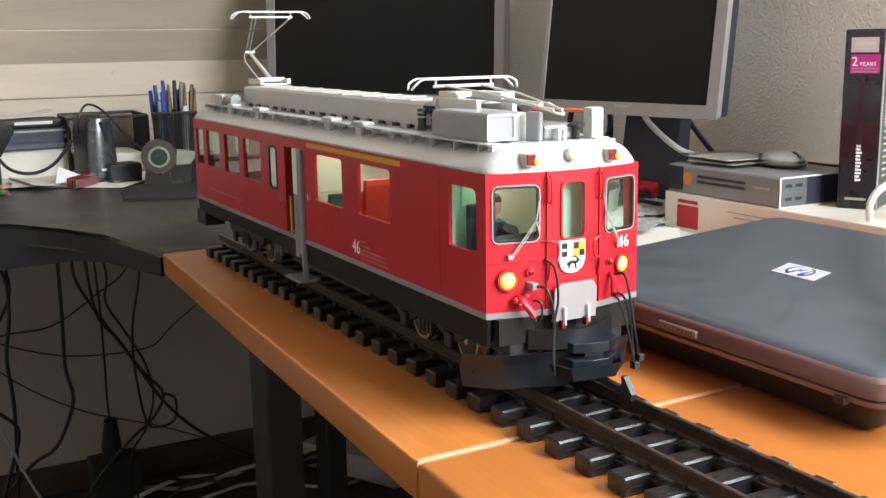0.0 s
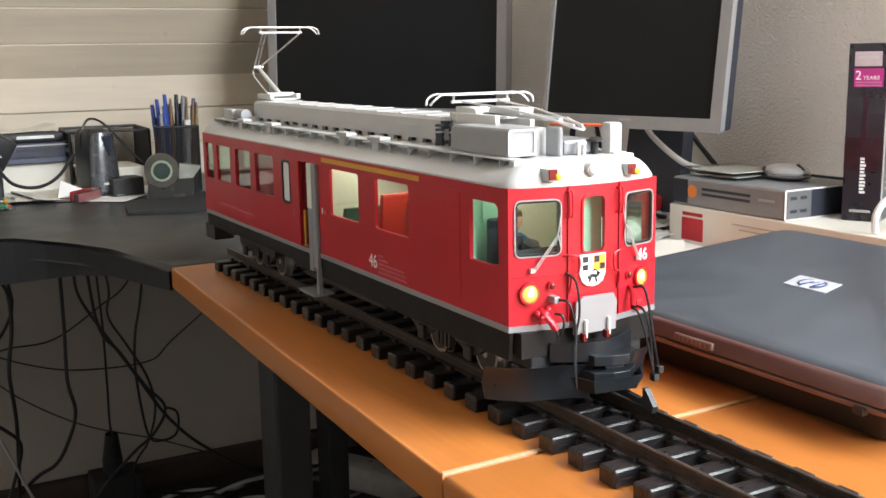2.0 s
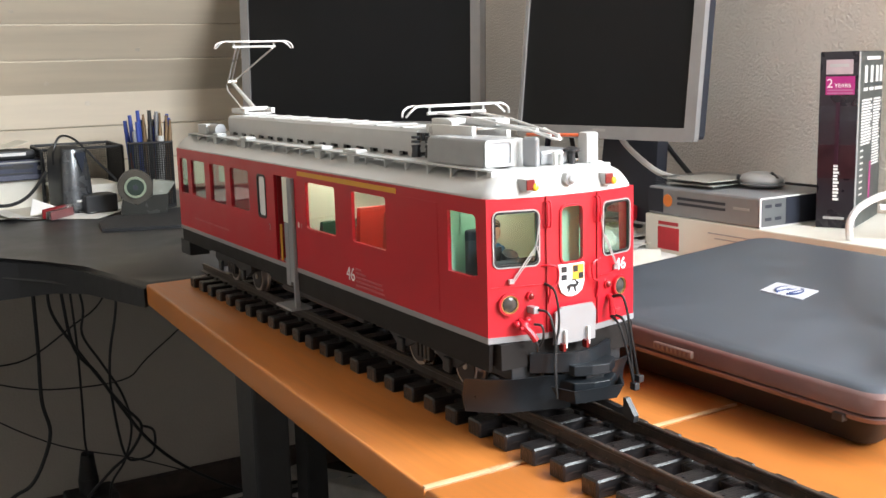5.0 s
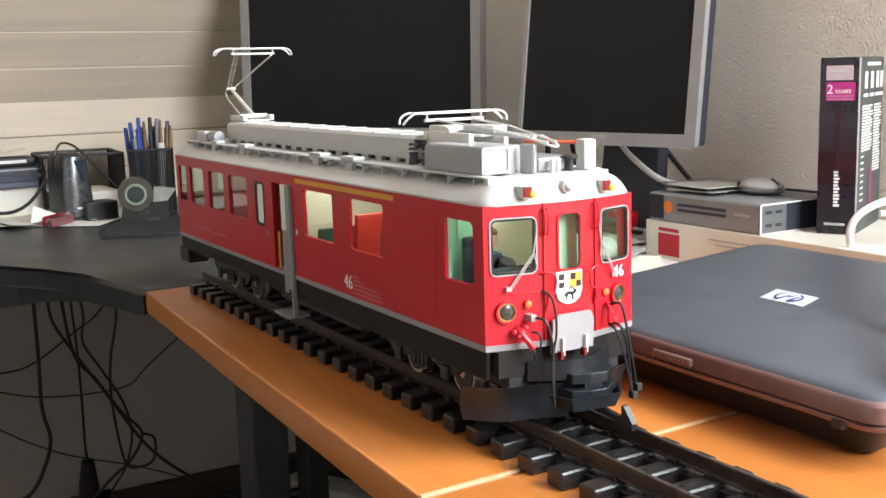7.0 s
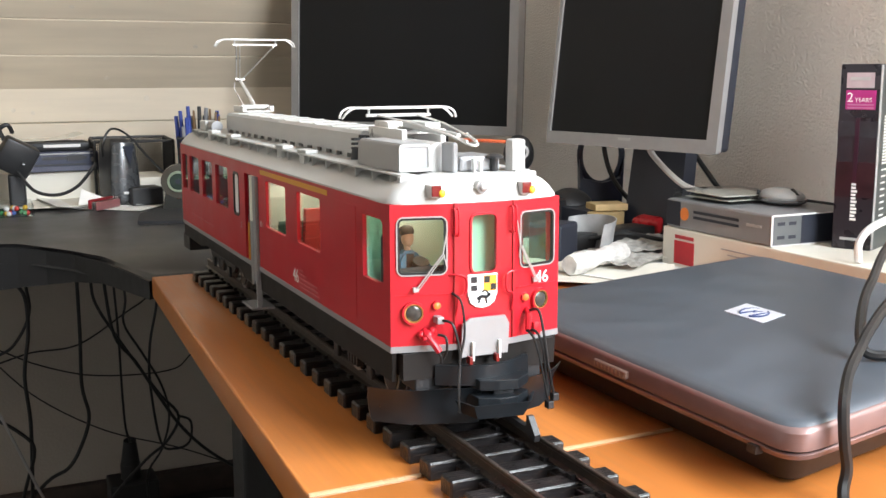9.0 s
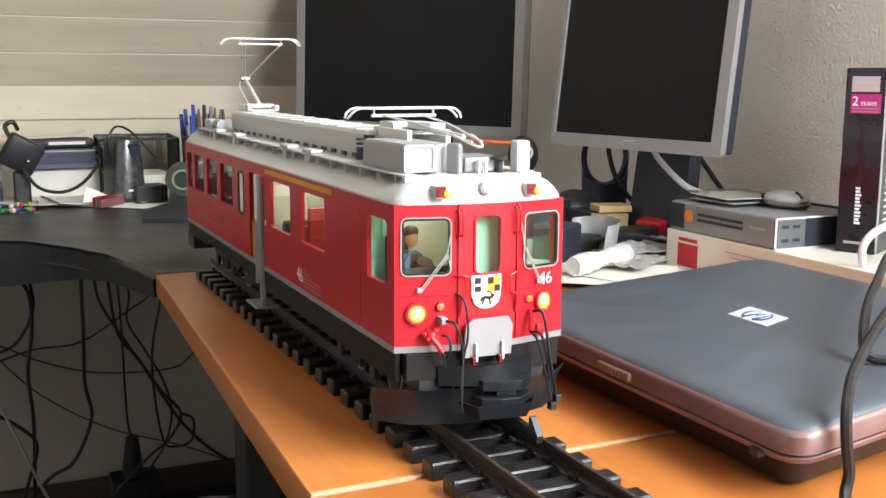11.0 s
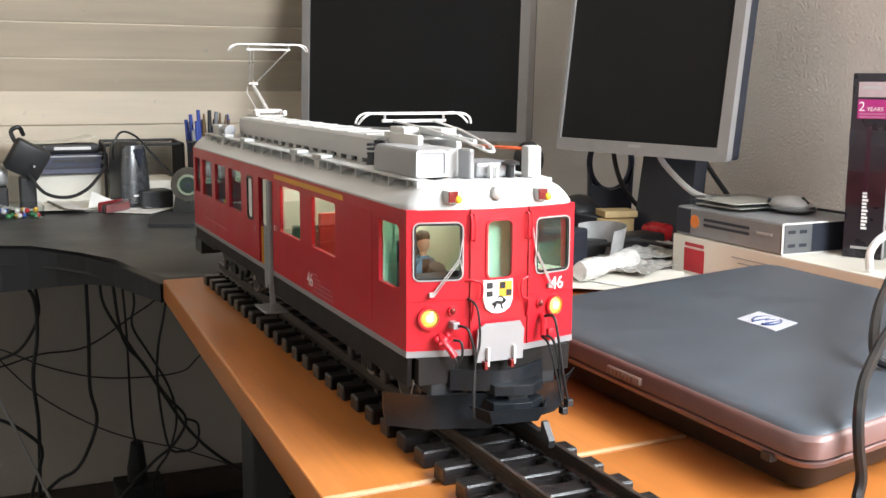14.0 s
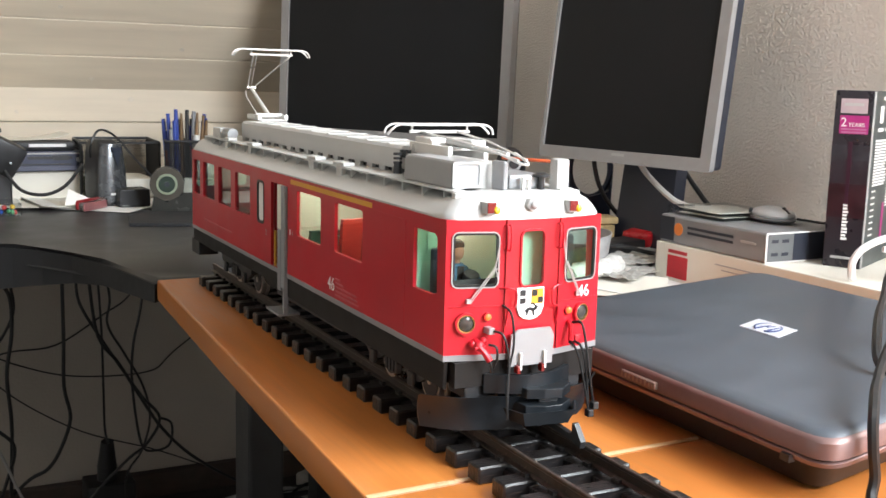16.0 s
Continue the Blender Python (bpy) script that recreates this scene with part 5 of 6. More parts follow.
part("cord", tube(bmesh.new(), [(0.645, 0.385, 0.817), (0.668, 0.350, 0.8140), (0.690, 0.338, 0.8130)], 0.0018, 6), BLACKP, mouse)
part("scroll_strip", tube(bmesh.new(), [(0.628, 0.382, 0.8235), (0.630, 0.394, 0.8300)], 0.0025, 6), BLACKP, mouse)

# upright software carton: lettering that can be read is set, the rest are bars
SX, DX = Vector((0.442, -0.897, 0)), Vector((0.897, 0.442, 0))
c0 = Vector((0.611, 0.306, 0.7724))
bm = bmesh.new()
prism(bm, [(0, 0), (0.0440, 0), (0.0440, 0.135), (0, 0.135)], 0.0, 0.2095, lambda u, v, w: tuple(c0 + SX * u + DX * v + Vector((0, 0, w))))
bmesh.ops.bevel(bm, geom=bm.edges[:], offset=0.0008, segments=2, affect="EDGES")
INKBLACK = mat("glossy_black_print", (0.016, 0.014, 0.018), 0.28, vary=0.3, scale=30)
MAGENTA = mat("magenta_print", (0.36, 0.02, 0.16), 0.4, vary=0.08)
swbox = solid("software_carton", bm, INKBLACK, c0 + SX * 0.022 + DX * 0.06, "tall glossy black carton with magenta print, standing on the flat carton", "box")
SP = lambda u, v, w: tuple(c0 + SX * u + Vector((0, 0, v)) - DX * w)
SD = lambda u, v, w: tuple(c0 + SX * (0.0440 + w) + DX * u + Vector((0, 0, v)))


def flat(name, u0, u1, v0, v1, material, to=SP, parent=swbox, d=0.0004):
    return part(name, plate(bmesh.new(), [(u0, v0), (u1, v0), (u1, v1), (u0, v1)], [], to, -0.0003, d), material, parent)


flat("panel", 0.0070, 0.0375, 0.1830, 0.2000, mat("dull_pink_print", (0.42, 0.33, 0.34), 0.5, vary=0.1))
flat("maker_mark", 0.0110, 0.0330, 0.1915, 0.1950, GREYCARD, d=0.0007)
flat("panel", 0.0070, 0.0400, 0.1590, 0.1805, MAGENTA)
for k in range(2):
    flat("print_line", 0.0090, 0.0380, 0.1600 + k * 0.0035, 0.1618 + k * 0.0035, mat("pink_print", (0.45, 0.15, 0.28), 0.5), d=0.0007)
spm = Matrix((SX, Vector((0, 0, 1)), -DX)).transposed().to_4x4()
text("lettering", "2", 0.0150, Matrix.Translation(Vector(SP(0.0080, 0.1675, 0.0005))) @ spm, WHITEP, swbox)
text("lettering", "YEARS", 0.0066, Matrix.Translation(Vector(SP(0.0170, 0.1675, 0.0005))) @ spm, WHITEP, swbox)
flat("sheen_band", 0.0, 0.0440, 0.128, 0.146, mat("grey_print", (0.022, 0.022, 0.027), 0.35, vary=0.4, scale=60))
flat("red_band", 0.0, 0.0440, 0.060, 0.100, mat("dark_wine_print", (0.022, 0.005, 0.008), 0.35, vary=0.4, scale=60))
flat("stripe", 0.0195, 0.0240, 0.075, 0.150, mat("wine_print", (0.030, 0.006, 0.017), 0.35), d=0.0007)
for k in range(11):
    flat("maker_mark", 0.0190, 0.0240 + (0.0016 if k in (0, 2, 3, 5, 8) else 0), 0.0335 + k * 0.0040, 0.0362 + k * 0.0040, WHITEP, d=0.0007)
flat("maker_mark", 0.0090, 0.0330, 0.0105, 0.0135, GREYCARD, d=0.0007)
flat("side_panel", 0.0010, 0.1340, 0.001, 0.2085, mat("dark_green_grey_print", (0.045, 0.056, 0.055), 0.35, vary=0.1), SD)
flat("edge", 0.0005, 0.0060, 0.001, 0.2085, SLIVER, SD, d=0.0007)
for u0, u1 in ((0.020, 0.078), (0.084, 0.128)):
    for k in range(24):
        v = 0.150 - k * 0.0035
        if u0 < 0.03 and k > 15:
            flat("print_line", u0, u0 + 0.016, v - 0.004 * (k - 15), v - 0.004 * (k - 15) + 0.0020, WHITEP, SD, d=0.0007)
        else:
            flat("print_line", u0, u1 - random.uniform(0, 0.012), v, v + 0.0021, WHITEP, SD, d=0.0007)
for u in (0.030, 0.062, 0.092, 0.115):
    flat("picture", u, u + 0.014, 0.172, 0.192, WHITEP, SD, d=0.0007)
    flat("print_line", u - 0.004, u + 0.018, 0.162, 0.166, WHITEP, SD, d=0.0007)
flat("print_line", 0.04, 0.115, 0.199, 0.203, WHITEP, SD, d=0.0007)
flat("magenta_bar", 0.072, 0.080, 0.025, 0.075, MAGENTA, SD, d=0.0009)

cable("white_cable", [(0.560, 0.215, 0.7745), (0.556, 0.212, 0.795), (0.566, 0.205, 0.812), (0.592, 0.190, 0.824), (0.63, 0.165, 0.822), (0.66, 0.13, 0.80), (0.67, 0.10, 0.7768)], 0.0042, CABLEW, "white cable looped over the carton")
cable("white_cable", [(0.590, 0.190, 0.815), (0.612, 0.165, 0.800), (0.632, 0.138, 0.785), (0.66, 0.08, 0.7770)], 0.0036, CABLEW, "white cable looped over the carton")
cable("white_cable", [(0.582, 0.195, 0.810), (0.612, 0.182, 0.8085), (0.640, 0.165, 0.804), (0.665, 0.14, 0.7768)], 0.0036, CABLEW, "white cable looped over the carton")

# ---- laptop ----
LA, LB, LC, LD = Vector((0.127, -0.160, 0)), Vector((0.119, 0.222, 0)), Vector((0.434, 0.230, 0)), Vector((0.446, -0.118, 0))
laptop = thing("laptop", (0.27, 0.03, TOP), "closed dark laptop with a bronze rim and scuffed lid", "laptop")


def quad_loop(r, ins=0.0, k=5):
    """The laptop's plan with rounded corners."""
    P4 = [LA, LD, LC, LB]
    c = sum(P4, Vector()) / 4
    P4 = [p + (c - p).normalized() * ins * 1.4 for p in P4]
    out = []
    for i in range(4):
        p, a, b = P4[i], P4[i - 1], P4[(i + 1) % 4]
        s, e = p + (a - p).normalized() * r, p + (b - p).normalized() * r
        for j in range(k + 1):
            t = j / k
            out.append((1 - t) ** 2 * s + 2 * t * (1 - t) * p + t * t * e)
    return out


def lid_z(p, z):
    return z - 0.0065 + 0.0185 * (p.x - 0.11) / 0.32 + 0.0042 * (p.y + 0.16) / 0.38


def slab(levels, r=0.022):
    bm = bmesh.new()
    rings = [[bm.verts.new((p.x, p.y, lid_z(p, z))) for p in quad_loop(max(0.004, r - i * 0.3), i)] for z, i in levels]
    n = len(rings[0])
    for u, v in zip(rings, rings[1:]):
        for j in range(n):
            bm.faces.new((u[j], u[(j + 1) % n], v[(j + 1) % n], v[j]))
    bm.faces.new(rings[-1])
    bm.faces.new(rings[0][::-1])
    return bm


part("base", slab([(0.7270, 0.024), (0.732, 0.021), (0.748, 0.014), (0.7505, 0.008)]), BLACKP, laptop, "black tapering base", smooth=True)
part("lower_rim", slab([(0.7508, 0.003), (0.7515, 0.0012), (0.7545, 0.0004), (0.7552, 0.0012)]), LAPBROWN, laptop, "bronze lower rim", smooth=True)
part("gap", slab([(0.7540, 0.003), (0.7566, 0.003)]), BLACKP, laptop)
part("lid_rim", slab([(0.7564, 0.0012), (0.7572, 0.0), (0.7680, 0.0), (0.7705, 0.0018), (0.7714, 0.004)]), LAPBROWN, laptop, "bronze lid rim", smooth=True)
lid = part("lid", slab([(0.7700, 0.0022), (0.7728, 0.0042), (0.7742, 0.0090), (0.7748, 0.0180)]), LID, laptop, "dark scuffed lid", smooth=True)
q = [Vector((0.2590, 0.0660, 0)), Vector((0.2600, 0.0215, 0)), Vector((0.2900, 0.0300, 0)), Vector((0.2890, 0.0745, 0))]
bm = bmesh.new()
prism(bm, [(p.x, p.y) for p in q], -0.0002, 0.0006, lambda u, v, w: (u, v, lid_z(Vector((u, v, 0)), 0.7748) + w))
badge = part("badge", bm, BADGE, lid, "pale blank maker's badge")
c = sum(q, Vector()) / 4
bm = bmesh.new()
long_way, short_way = (q[1] - q[0]), (q[3] - q[0])
spot = lambda u, v: (c.x + long_way.x * u + short_way.x * v, c.y + long_way.y * u + short_way.y * v, lid_z(c, 0.7748) + 0.0007)
for u, v0, v1 in ((-0.10, -0.40, 0.22), (0.02, -0.02, 0.26), (0.16, -0.26, 0.40)):
    tube(bm, [spot(u - 0.05, v0), spot(u + 0.05, v1)], 0.0007, 6, curved=False)
tube(bm, [spot(0.28 * math.cos(a), 0.44 * math.sin(a)) for a in [radians(110 + 22 * k) for k in range(7)]], 0.0009, 6)
tube(bm, [spot(0.28 * math.cos(a), 0.44 * math.sin(a)) for a in [radians(-70 + 22 * k) for k in range(7)]], 0.0009, 6)
part("badge_mark", bm, mat("navy_print", (0.03, 0.05, 0.14), 0.4), badge)
for y0, y1 in ((0.004, 0.046),):
    part("latch", bx(bmesh.new(), 0.1206, 0.1260, y0, y1, 0.7552, 0.7610, 0.0010), mat("pale_bronze", (0.27, 0.19, 0.16), 0.45, 0.2), laptop, "small pale latch")
for k in range(8):
    part("latch_rib", bx(bmesh.new(), 0.1202, 0.1208, 0.0075 + k * 0.0048, 0.0095 + k * 0.0048, 0.7562, 0.7600), LAPBROWN, laptop)
for y0, y1 in ((-0.130, -0.122),):
    part("rim_notch", bx(bmesh.new(), 0.1235, 0.1290, y0, y1, 0.7440, 0.7490), BLACKP, laptop)
cable("black_cable", [(0.56, 0.15, 0.800), (0.45, 0.070, 0.826), (0.37, 0.010, 0.826), (0.319, -0.030, 0.820), (0.287, -0.053, 0.812), (0.263, -0.073, 0.800), (0.254, -0.083, 0.7885), (0.254, -0.092, 0.7822), (0.272, -0.100, 0.7828), (0.31, -0.095, 0.7850), (0.37, -0.08, 0.789)], 0.0036, RUBBER, "black cable curling over the laptop lid")
cable("black_cable", [(0.40, -0.015, 0.812), (0.31, -0.060, 0.812), (0.242, -0.103, 0.806), (0.213, -0.121, 0.798), (0.181, -0.144, 0.792), (0.163, -0.159, 0.784), (0.158, -0.164, 0.772), (0.158, -0.166, 0.757), (0.160, -0.167, 0.742), (0.156, -0.169, 0.731), (0.146, -0.178, 0.7242), (0.113, -0.198, 0.7242), (0.06, -0.26, 0.7242)], 0.0036, RUBBER, "black cable hanging over the laptop's edge onto the desk")

# ---- clutter between laptop and monitor ----
def sheet(name, c, sx, sy, rz, material, label, z=TOP + 0.0006, curl=0.0, thick=0.0006):
    n = 12
    bm = bmesh.new()
    m = pose(c[0], c[1], z, 0, 0, rz)
    g = [[[bm.verts.new(m @ Vector((sx * (i / n - 0.5), sy * (j - 0.5), curl * (abs(i / n - 0.5) * 2) ** 3 + dz))) for j in range(2)] for i in range(n + 1)] for dz in (0, thick)]
    for i in range(n):
        bm.faces.new((g[1][i][0], g[1][i + 1][0], g[1][i + 1][1], g[1][i][1]))
        bm.faces.new((g[0][i][0], g[0][i][1], g[0][i + 1][1], g[0][i + 1][0]))
        for j in range(2):
            bm.faces.new((g[0][i][j], g[0][i + 1][j], g[1][i + 1][j], g[1][i][j]))
    for i in (0, n):
        bm.faces.new((g[0][i][0], g[0][i][1], g[1][i][1], g[1][i][0]))
    return solid(name, bm, material, (c[0], c[1], z), label, "paper", smooth=True)


sheet("paper_sheet", (0.46, 0.60), 0.21, 0.297, 20, PAPER, "white paper sheet lying on the desk", curl=0.006)
sheet("paper_sheet", (0.50, 0.66), 0.21, 0.20, -25, CARD, "cream paper sheet lying on the desk", z=TOP + 0.0025, curl=0.010)
sheet("paper_sheet", (0.40, 0.50), 0.15, 0.21, 50, CARD, "white paper sheet lying on the desk", z=TOP + 0.0045, curl=0.004)
bm = bmesh.new()
n = 16
ring = [(0.045 * math.cos(a), 0.045 * math.sin(a)) for a in [radians(-95 + 190 * k / n) for k in range(n + 1)]]
prism(bm, ring + [(x * 0.965, y * 0.965) for x, y in ring[::-1]], 0.0, 0.046, lambda u, v, w: (0.452 + u * 0.8 + w * 0.25, 0.592 + v + w * 0.10, TOP + 0.0065 + w + u * 0.10 + 0.0045))
solid("curled_card", bm, mat("grey_film", (0.27, 0.27, 0.265), 0.35, vary=0.25, scale=40), (0.45, 0.60, TOP + 0.0075), "dull grey film curled open, standing on the papers", "card", smooth=True)
bm = bmesh.new()
rings = []
for i in range(19):
    t = i / 18
    mid = Vector((0.372, 0.492, TOP + 0.0195)).lerp(Vector((0.485, 0.545, TOP + 0.0205)), t)
    rings.append([bm.verts.new(mid + Vector((-0.30 * math.cos(a), math.cos(a) * 0.95, math.sin(a))) * (0.0120 + random.uniform(-0.0011, 0.0011) + 0.002 * math.sin(9 * t))) for a in [2 * math.pi * j / 18 for j in range(18)]])
for u, v in zip(rings, rings[1:]):
    for j in range(18):
        bm.faces.new((u[j], u[(j + 1) % 18], v[(j + 1) % 18], v[j]))
bm.faces.new(rings[0][::-1])
bm.faces.new(rings[-1])
solid("paper_roll", bm, mat("dull_white_paper", (0.58, 0.57, 0.54), 0.75, vary=0.25, scale=60), (0.44, 0.53, TOP + 0.004), "crumpled white paper rolled up on the papers", "paper roll")


def crumpled(c, sx, sy, rz, material, label, z, lift):
    """A rumpled sheet with creases and a raised edge."""
    n = 14
    m = pose(c[0], c[1], z, 0, 0, rz)
    bm = bmesh.new()
    hgt = [[random.random() * lift * (0.25 + 0.75 * (j / n)) for j in range(n + 1)] for i in range(n + 1)]
    g = [[[bm.verts.new(m @ Vector((sx * (i / n - 0.5), sy * (j / n - 0.5), hgt[i][j] + dz))) for j in range(n + 1)] for i in range(n + 1)] for dz in (0.0, 0.0006)]
    for i in range(n):
        for j in range(n):
            bm.faces.new((g[1][i][j], g[1][i + 1][j], g[1][i + 1][j + 1], g[1][i][j + 1]))
            bm.faces.new((g[0][i][j], g[0][i][j + 1], g[0][i + 1][j + 1], g[0][i + 1][j]))
        for j in (0, n):
            bm.faces.new((g[0][i][j], g[0][i + 1][j], g[1][i + 1][j], g[1][i][j]))
            bm.faces.new((g[0][j][i], g[0][j][i + 1], g[1][j][i + 1], g[1][j][i]))
    return solid("paper_sheet", bm, material, (c[0], c[1], z), label, "paper")


# greyer than PAPER: shading of the rumpled sheets is put into the colour
SHADEDPAPER = mat("shade_grey_paper", (0.36, 0.35, 0.32), 0.75, vary=0.35, scale=70)
crumpled((0.500, 0.565), 0.16, 0.10, 35, SHADEDPAPER, "rumpled paper, its shade painted in grey, lying on the papers", TOP + 0.0110, 0.010)
crumpled((0.545, 0.590), 0.12, 0.08, -15, SHADEDPAPER, "rumpled paper, its shade painted in grey, lying on the papers", TOP + 0.0160, 0.012)
solid("dark_folder", obx(bmesh.new(), pose(0.520, 0.640, TOP + 0.0250, 0, 0, 12), 0.16, 0.045, 0.022, 0.003), BLACKP, (0.52, 0.64, TOP + 0.0140), "black flat wallet lying among the papers", "wallet", smooth=True)
cable("black_cable", [(0.440, 0.640, TOP + 0.024), (0.480, 0.605, TOP + 0.030), (0.530, 0.610, TOP + 0.034), (0.570, 0.585, TOP + 0.026), (0.600, 0.610, TOP + 0.020)], 0.0030, RUBBER, "thin black cable winding over the papers")
DKBOX = thing("card_reader", (0.415, 0.60, TOP), "small dark device with pale keys behind the papers", "device")
part("case", obx(bmesh.new(), pose(0.418, 0.610, TOP + 0.030, 0, 0, 30), 0.05, 0.05, 0.052, 0.004), BEZELDARK, DKBOX)
for k in range(6):
    part("key", obx(bmesh.new(), pose(0.4000 + 0.009 * (k % 3), 0.5785 + 0.0052 * (k % 3), TOP + 0.028 + 0.010 * (k // 3), 0, 0, 30), 0.006, 0.003, 0.005), GREYCARD, DKBOX)
TAN = mat("pale_wood", (0.52, 0.38, 0.18), 0.55, vary=0.15, scale=60)
for x, y, z, a, s in ((0.575, 0.722, TOP + 0.036, 15, (0.045, 0.035, 0.024)), (0.585, 0.735, TOP + 0.0545, -12, (0.052, 0.042, 0.010)), (0.600, 0.780, TOP + 0.036, 5, (0.10, 0.08, 0.024))):
    dark = s[0] > 0.09
    solid("small_carton", obx(bmesh.new(), pose(x, y, z, 0, 0, a), *s, 0.0012), BEZELDARK if dark else TAN, (x, y, z - s[2] / 2), "small dark box behind the papers" if dark else "small pale wooden box by the monitor stand", "box")
solid("book", obx(bmesh.new(), pose(0.585, 0.745, TOP + 0.0125, 0, 0, 8), 0.16, 0.13, 0.0225, 0.002), BEZELDARK, (0.585, 0.745, TOP), "dark flat book under small boxes", "book")
solid("red_puncher", obx(bmesh.new(), pose(0.620, 0.672, 0.7525, 0, -8, 20), 0.034, 0.046, 0.024, 0.006, 3), mat("glossy_red_plastic", (0.45, 0.015, 0.02), 0.3), (0.62, 0.668, 0.7405), "small glossy red plastic case by the monitor stand", "gadget", smooth=True)
solid("book", obx(bmesh.new(), pose(0.632, 0.672, TOP + 0.0105, 0, 0, 12), 0.05, 0.10, 0.0195, 0.002), GREYCARD, (0.632, 0.672, TOP), "grey flat book under a red gadget", "book")
# a round black mirror on its stand, and a black bag
hs = thing("desk_mirror", (0.642, 0.842, TOP), "dark blue oval ring stand behind the papers, cables through it", "stand")
C = Vector((0.642, 0.842, 0.842))
ux, uz = Vector((0.92, -0.39, 0)), Vector((0, 0, 1))
NAVYP = mat("navy_plastic", (0.010, 0.014, 0.030), 0.35, vary=0.2)
t = bmesh.new()
tube(t, [C + ux * (0.034 * math.cos(a)) + uz * (0.046 * math.sin(a)) for a in [k * math.pi / 10 for k in range(0, 21)]], 0.0050, 8, 3)
part("ring", t, NAVYP, hs, "dark oval ring", smooth=True)
t = bmesh.new()
prism(t, [(-0.036, -0.006), (-0.030, -0.036), (0.0, -0.044), (0.030, -0.036), (0.036, -0.006), (0.034, -0.075), (0.030, -0.110), (-0.030, -0.110), (-0.034, -0.075)], -0.012, 0.012, lambda u, v, w: tuple(C + ux * u + uz * v + Vector((0.39, 0.92, 0)) * w))
part("body", t, NAVYP, hs, "broad dark blue stand")
part("base", cyl(bmesh.new(), (C.x, C.y, TOP + 0.0006), (C.x, C.y, 0.736), 0.052, 28, 0.044), BLACKP, hs, smooth=True)
cable("black_cable", [C + uz * 0.075 - ux * 0.006 + Vector((-0.02, -0.05, 0)), C + uz * 0.02 - ux * 0.004 + Vector((-0.01, -0.03, 0)), C + uz * -0.03 + ux * 0.010 + Vector((-0.01, -0.03, 0)), C + uz * -0.07 + ux * 0.040 + Vector((-0.01, -0.03, 0)), C + uz * -0.100 + ux * 0.085, C + uz * -0.117 + ux * 0.11], 0.0038, RUBBER, "black cable hanging through the oval ring")
solid("black_bag", ball(ball(bmesh.new(), (0.580, 0.835, TOP + 0.037), 0.036, 18, (1.15, 1.0, 1.0)), (0.590, 0.790, TOP + 0.024), 0.024, 16, (1.8, 1.3, 0.95)), BLACKP, (0.58, 0.83, TOP), "soft black bag behind the papers", "bag", smooth=True)
wc = thing("webcam", (0.505, 0.90, TOP), "black round webcam on a stand by the monitor", "webcam")
part("stem", cyl(bmesh.new(), (0.520, 0.900, TOP + 0.0006), (0.520, 0.900, 0.83), 0.016, 16), BLACKP, wc, smooth=True)
part("head", ball(bmesh.new(), (0.520, 0.895, 0.845), 0.028, 20, (0.85, 1, 1.1)), BLACKP, wc, smooth=True)
part("lens_ring", cyl(bmesh.new(), (0.510, 0.868, 0.850), (0.508, 0.864, 0.8505), 0.012, 18), GREYCARD, wc, smooth=True)
part("lens", cyl(bmesh.new(), (0.5085, 0.8650, 0.8505), (0.507, 0.862, 0.8507), 0.008, 18), RUBBER, wc, smooth=True)
solid("dark_case", obx(bmesh.new(), pose(0.50, 0.84, TOP + 0.0300, 0, 0, 20), 0.14, 0.10, 0.0580, 0.008), BLACKP, (0.50, 0.84, TOP), "black soft case behind the papers", "case", smooth=True)

# ---- things on the black desk ----
sheet("paper_sheet", (-0.01, 1.590), 0.30, 0.20, 8, PAPER, "white paper sheets spread on the black desk", z=TOP + 0.0030, curl=0.008)
sheet("paper_sheet", (-0.15, 1.575), 0.21, 0.17, -6, CARD, "white paper sheets spread on the black desk", z=TOP + 0.0060, curl=0.010)
sheet("paper_sheet", (-0.36, 1.62), 0.26, 0.21, 5, PAPER, "white paper sheets spread on the black desk", z=TOP + 0.0012, curl=0.004)
sheet("paper_sheet", (-0.041, 1.602), 0.18, 0.20, 31, PAPER, "white paper sheets spread on the black desk", z=TOP + 0.0018)
sheet("paper_sheet", (-0.044, 1.560), 0.26, 0.20, -37, PAPER, "white paper sheets spread on the black desk", z=TOP + 0.0024)
sheet("paper_sheet", (0.06, 1.56), 0.18, 0.12, 24, PAPER, "white paper sheets spread on the black desk", z=TOP + 0.0045, curl=0.002)
bm = bmesh.new()
prism(bm, [(-0.1020, 0.7286), (-0.0940, 0.7586), (-0.0470, 0.7366), (-0.0720, 0.7236)], 1.488, 1.490, lambda u, v, w: (u, w + (v - TOP) * 0.3, v))
solid("folded_note", bm, PAPER, (-0.05, 1.50, TOP + 0.006), "white folded note standing on the papers", "paper")
pad = prism(bmesh.new(), [(-0.032, 1.232), (-0.015, 1.330), (0.02, 1.395), (0.30, 1.47), (0.30, 1.20), (0.10, 1.19)], TOP + 0.0008, TOP + 0.006)
solid("mouse_pad", pad, mat("black_cloth", (0.016, 0.016, 0.017), 0.85, vary=0.2, bump=0.0002, bump_scale=1500), (0.1, 1.3, TOP), "black cloth mouse pad on the desk", "mouse pad")
knife = thing("pocket_knife", (-0.07, 1.39, TOP), "red and silver pocket knife on the papers", "pocket knife")
km = pose(-0.059, 1.462, TOP + 0.0128, 0, 0, 50) @ Matrix.Scale(0.84, 4)
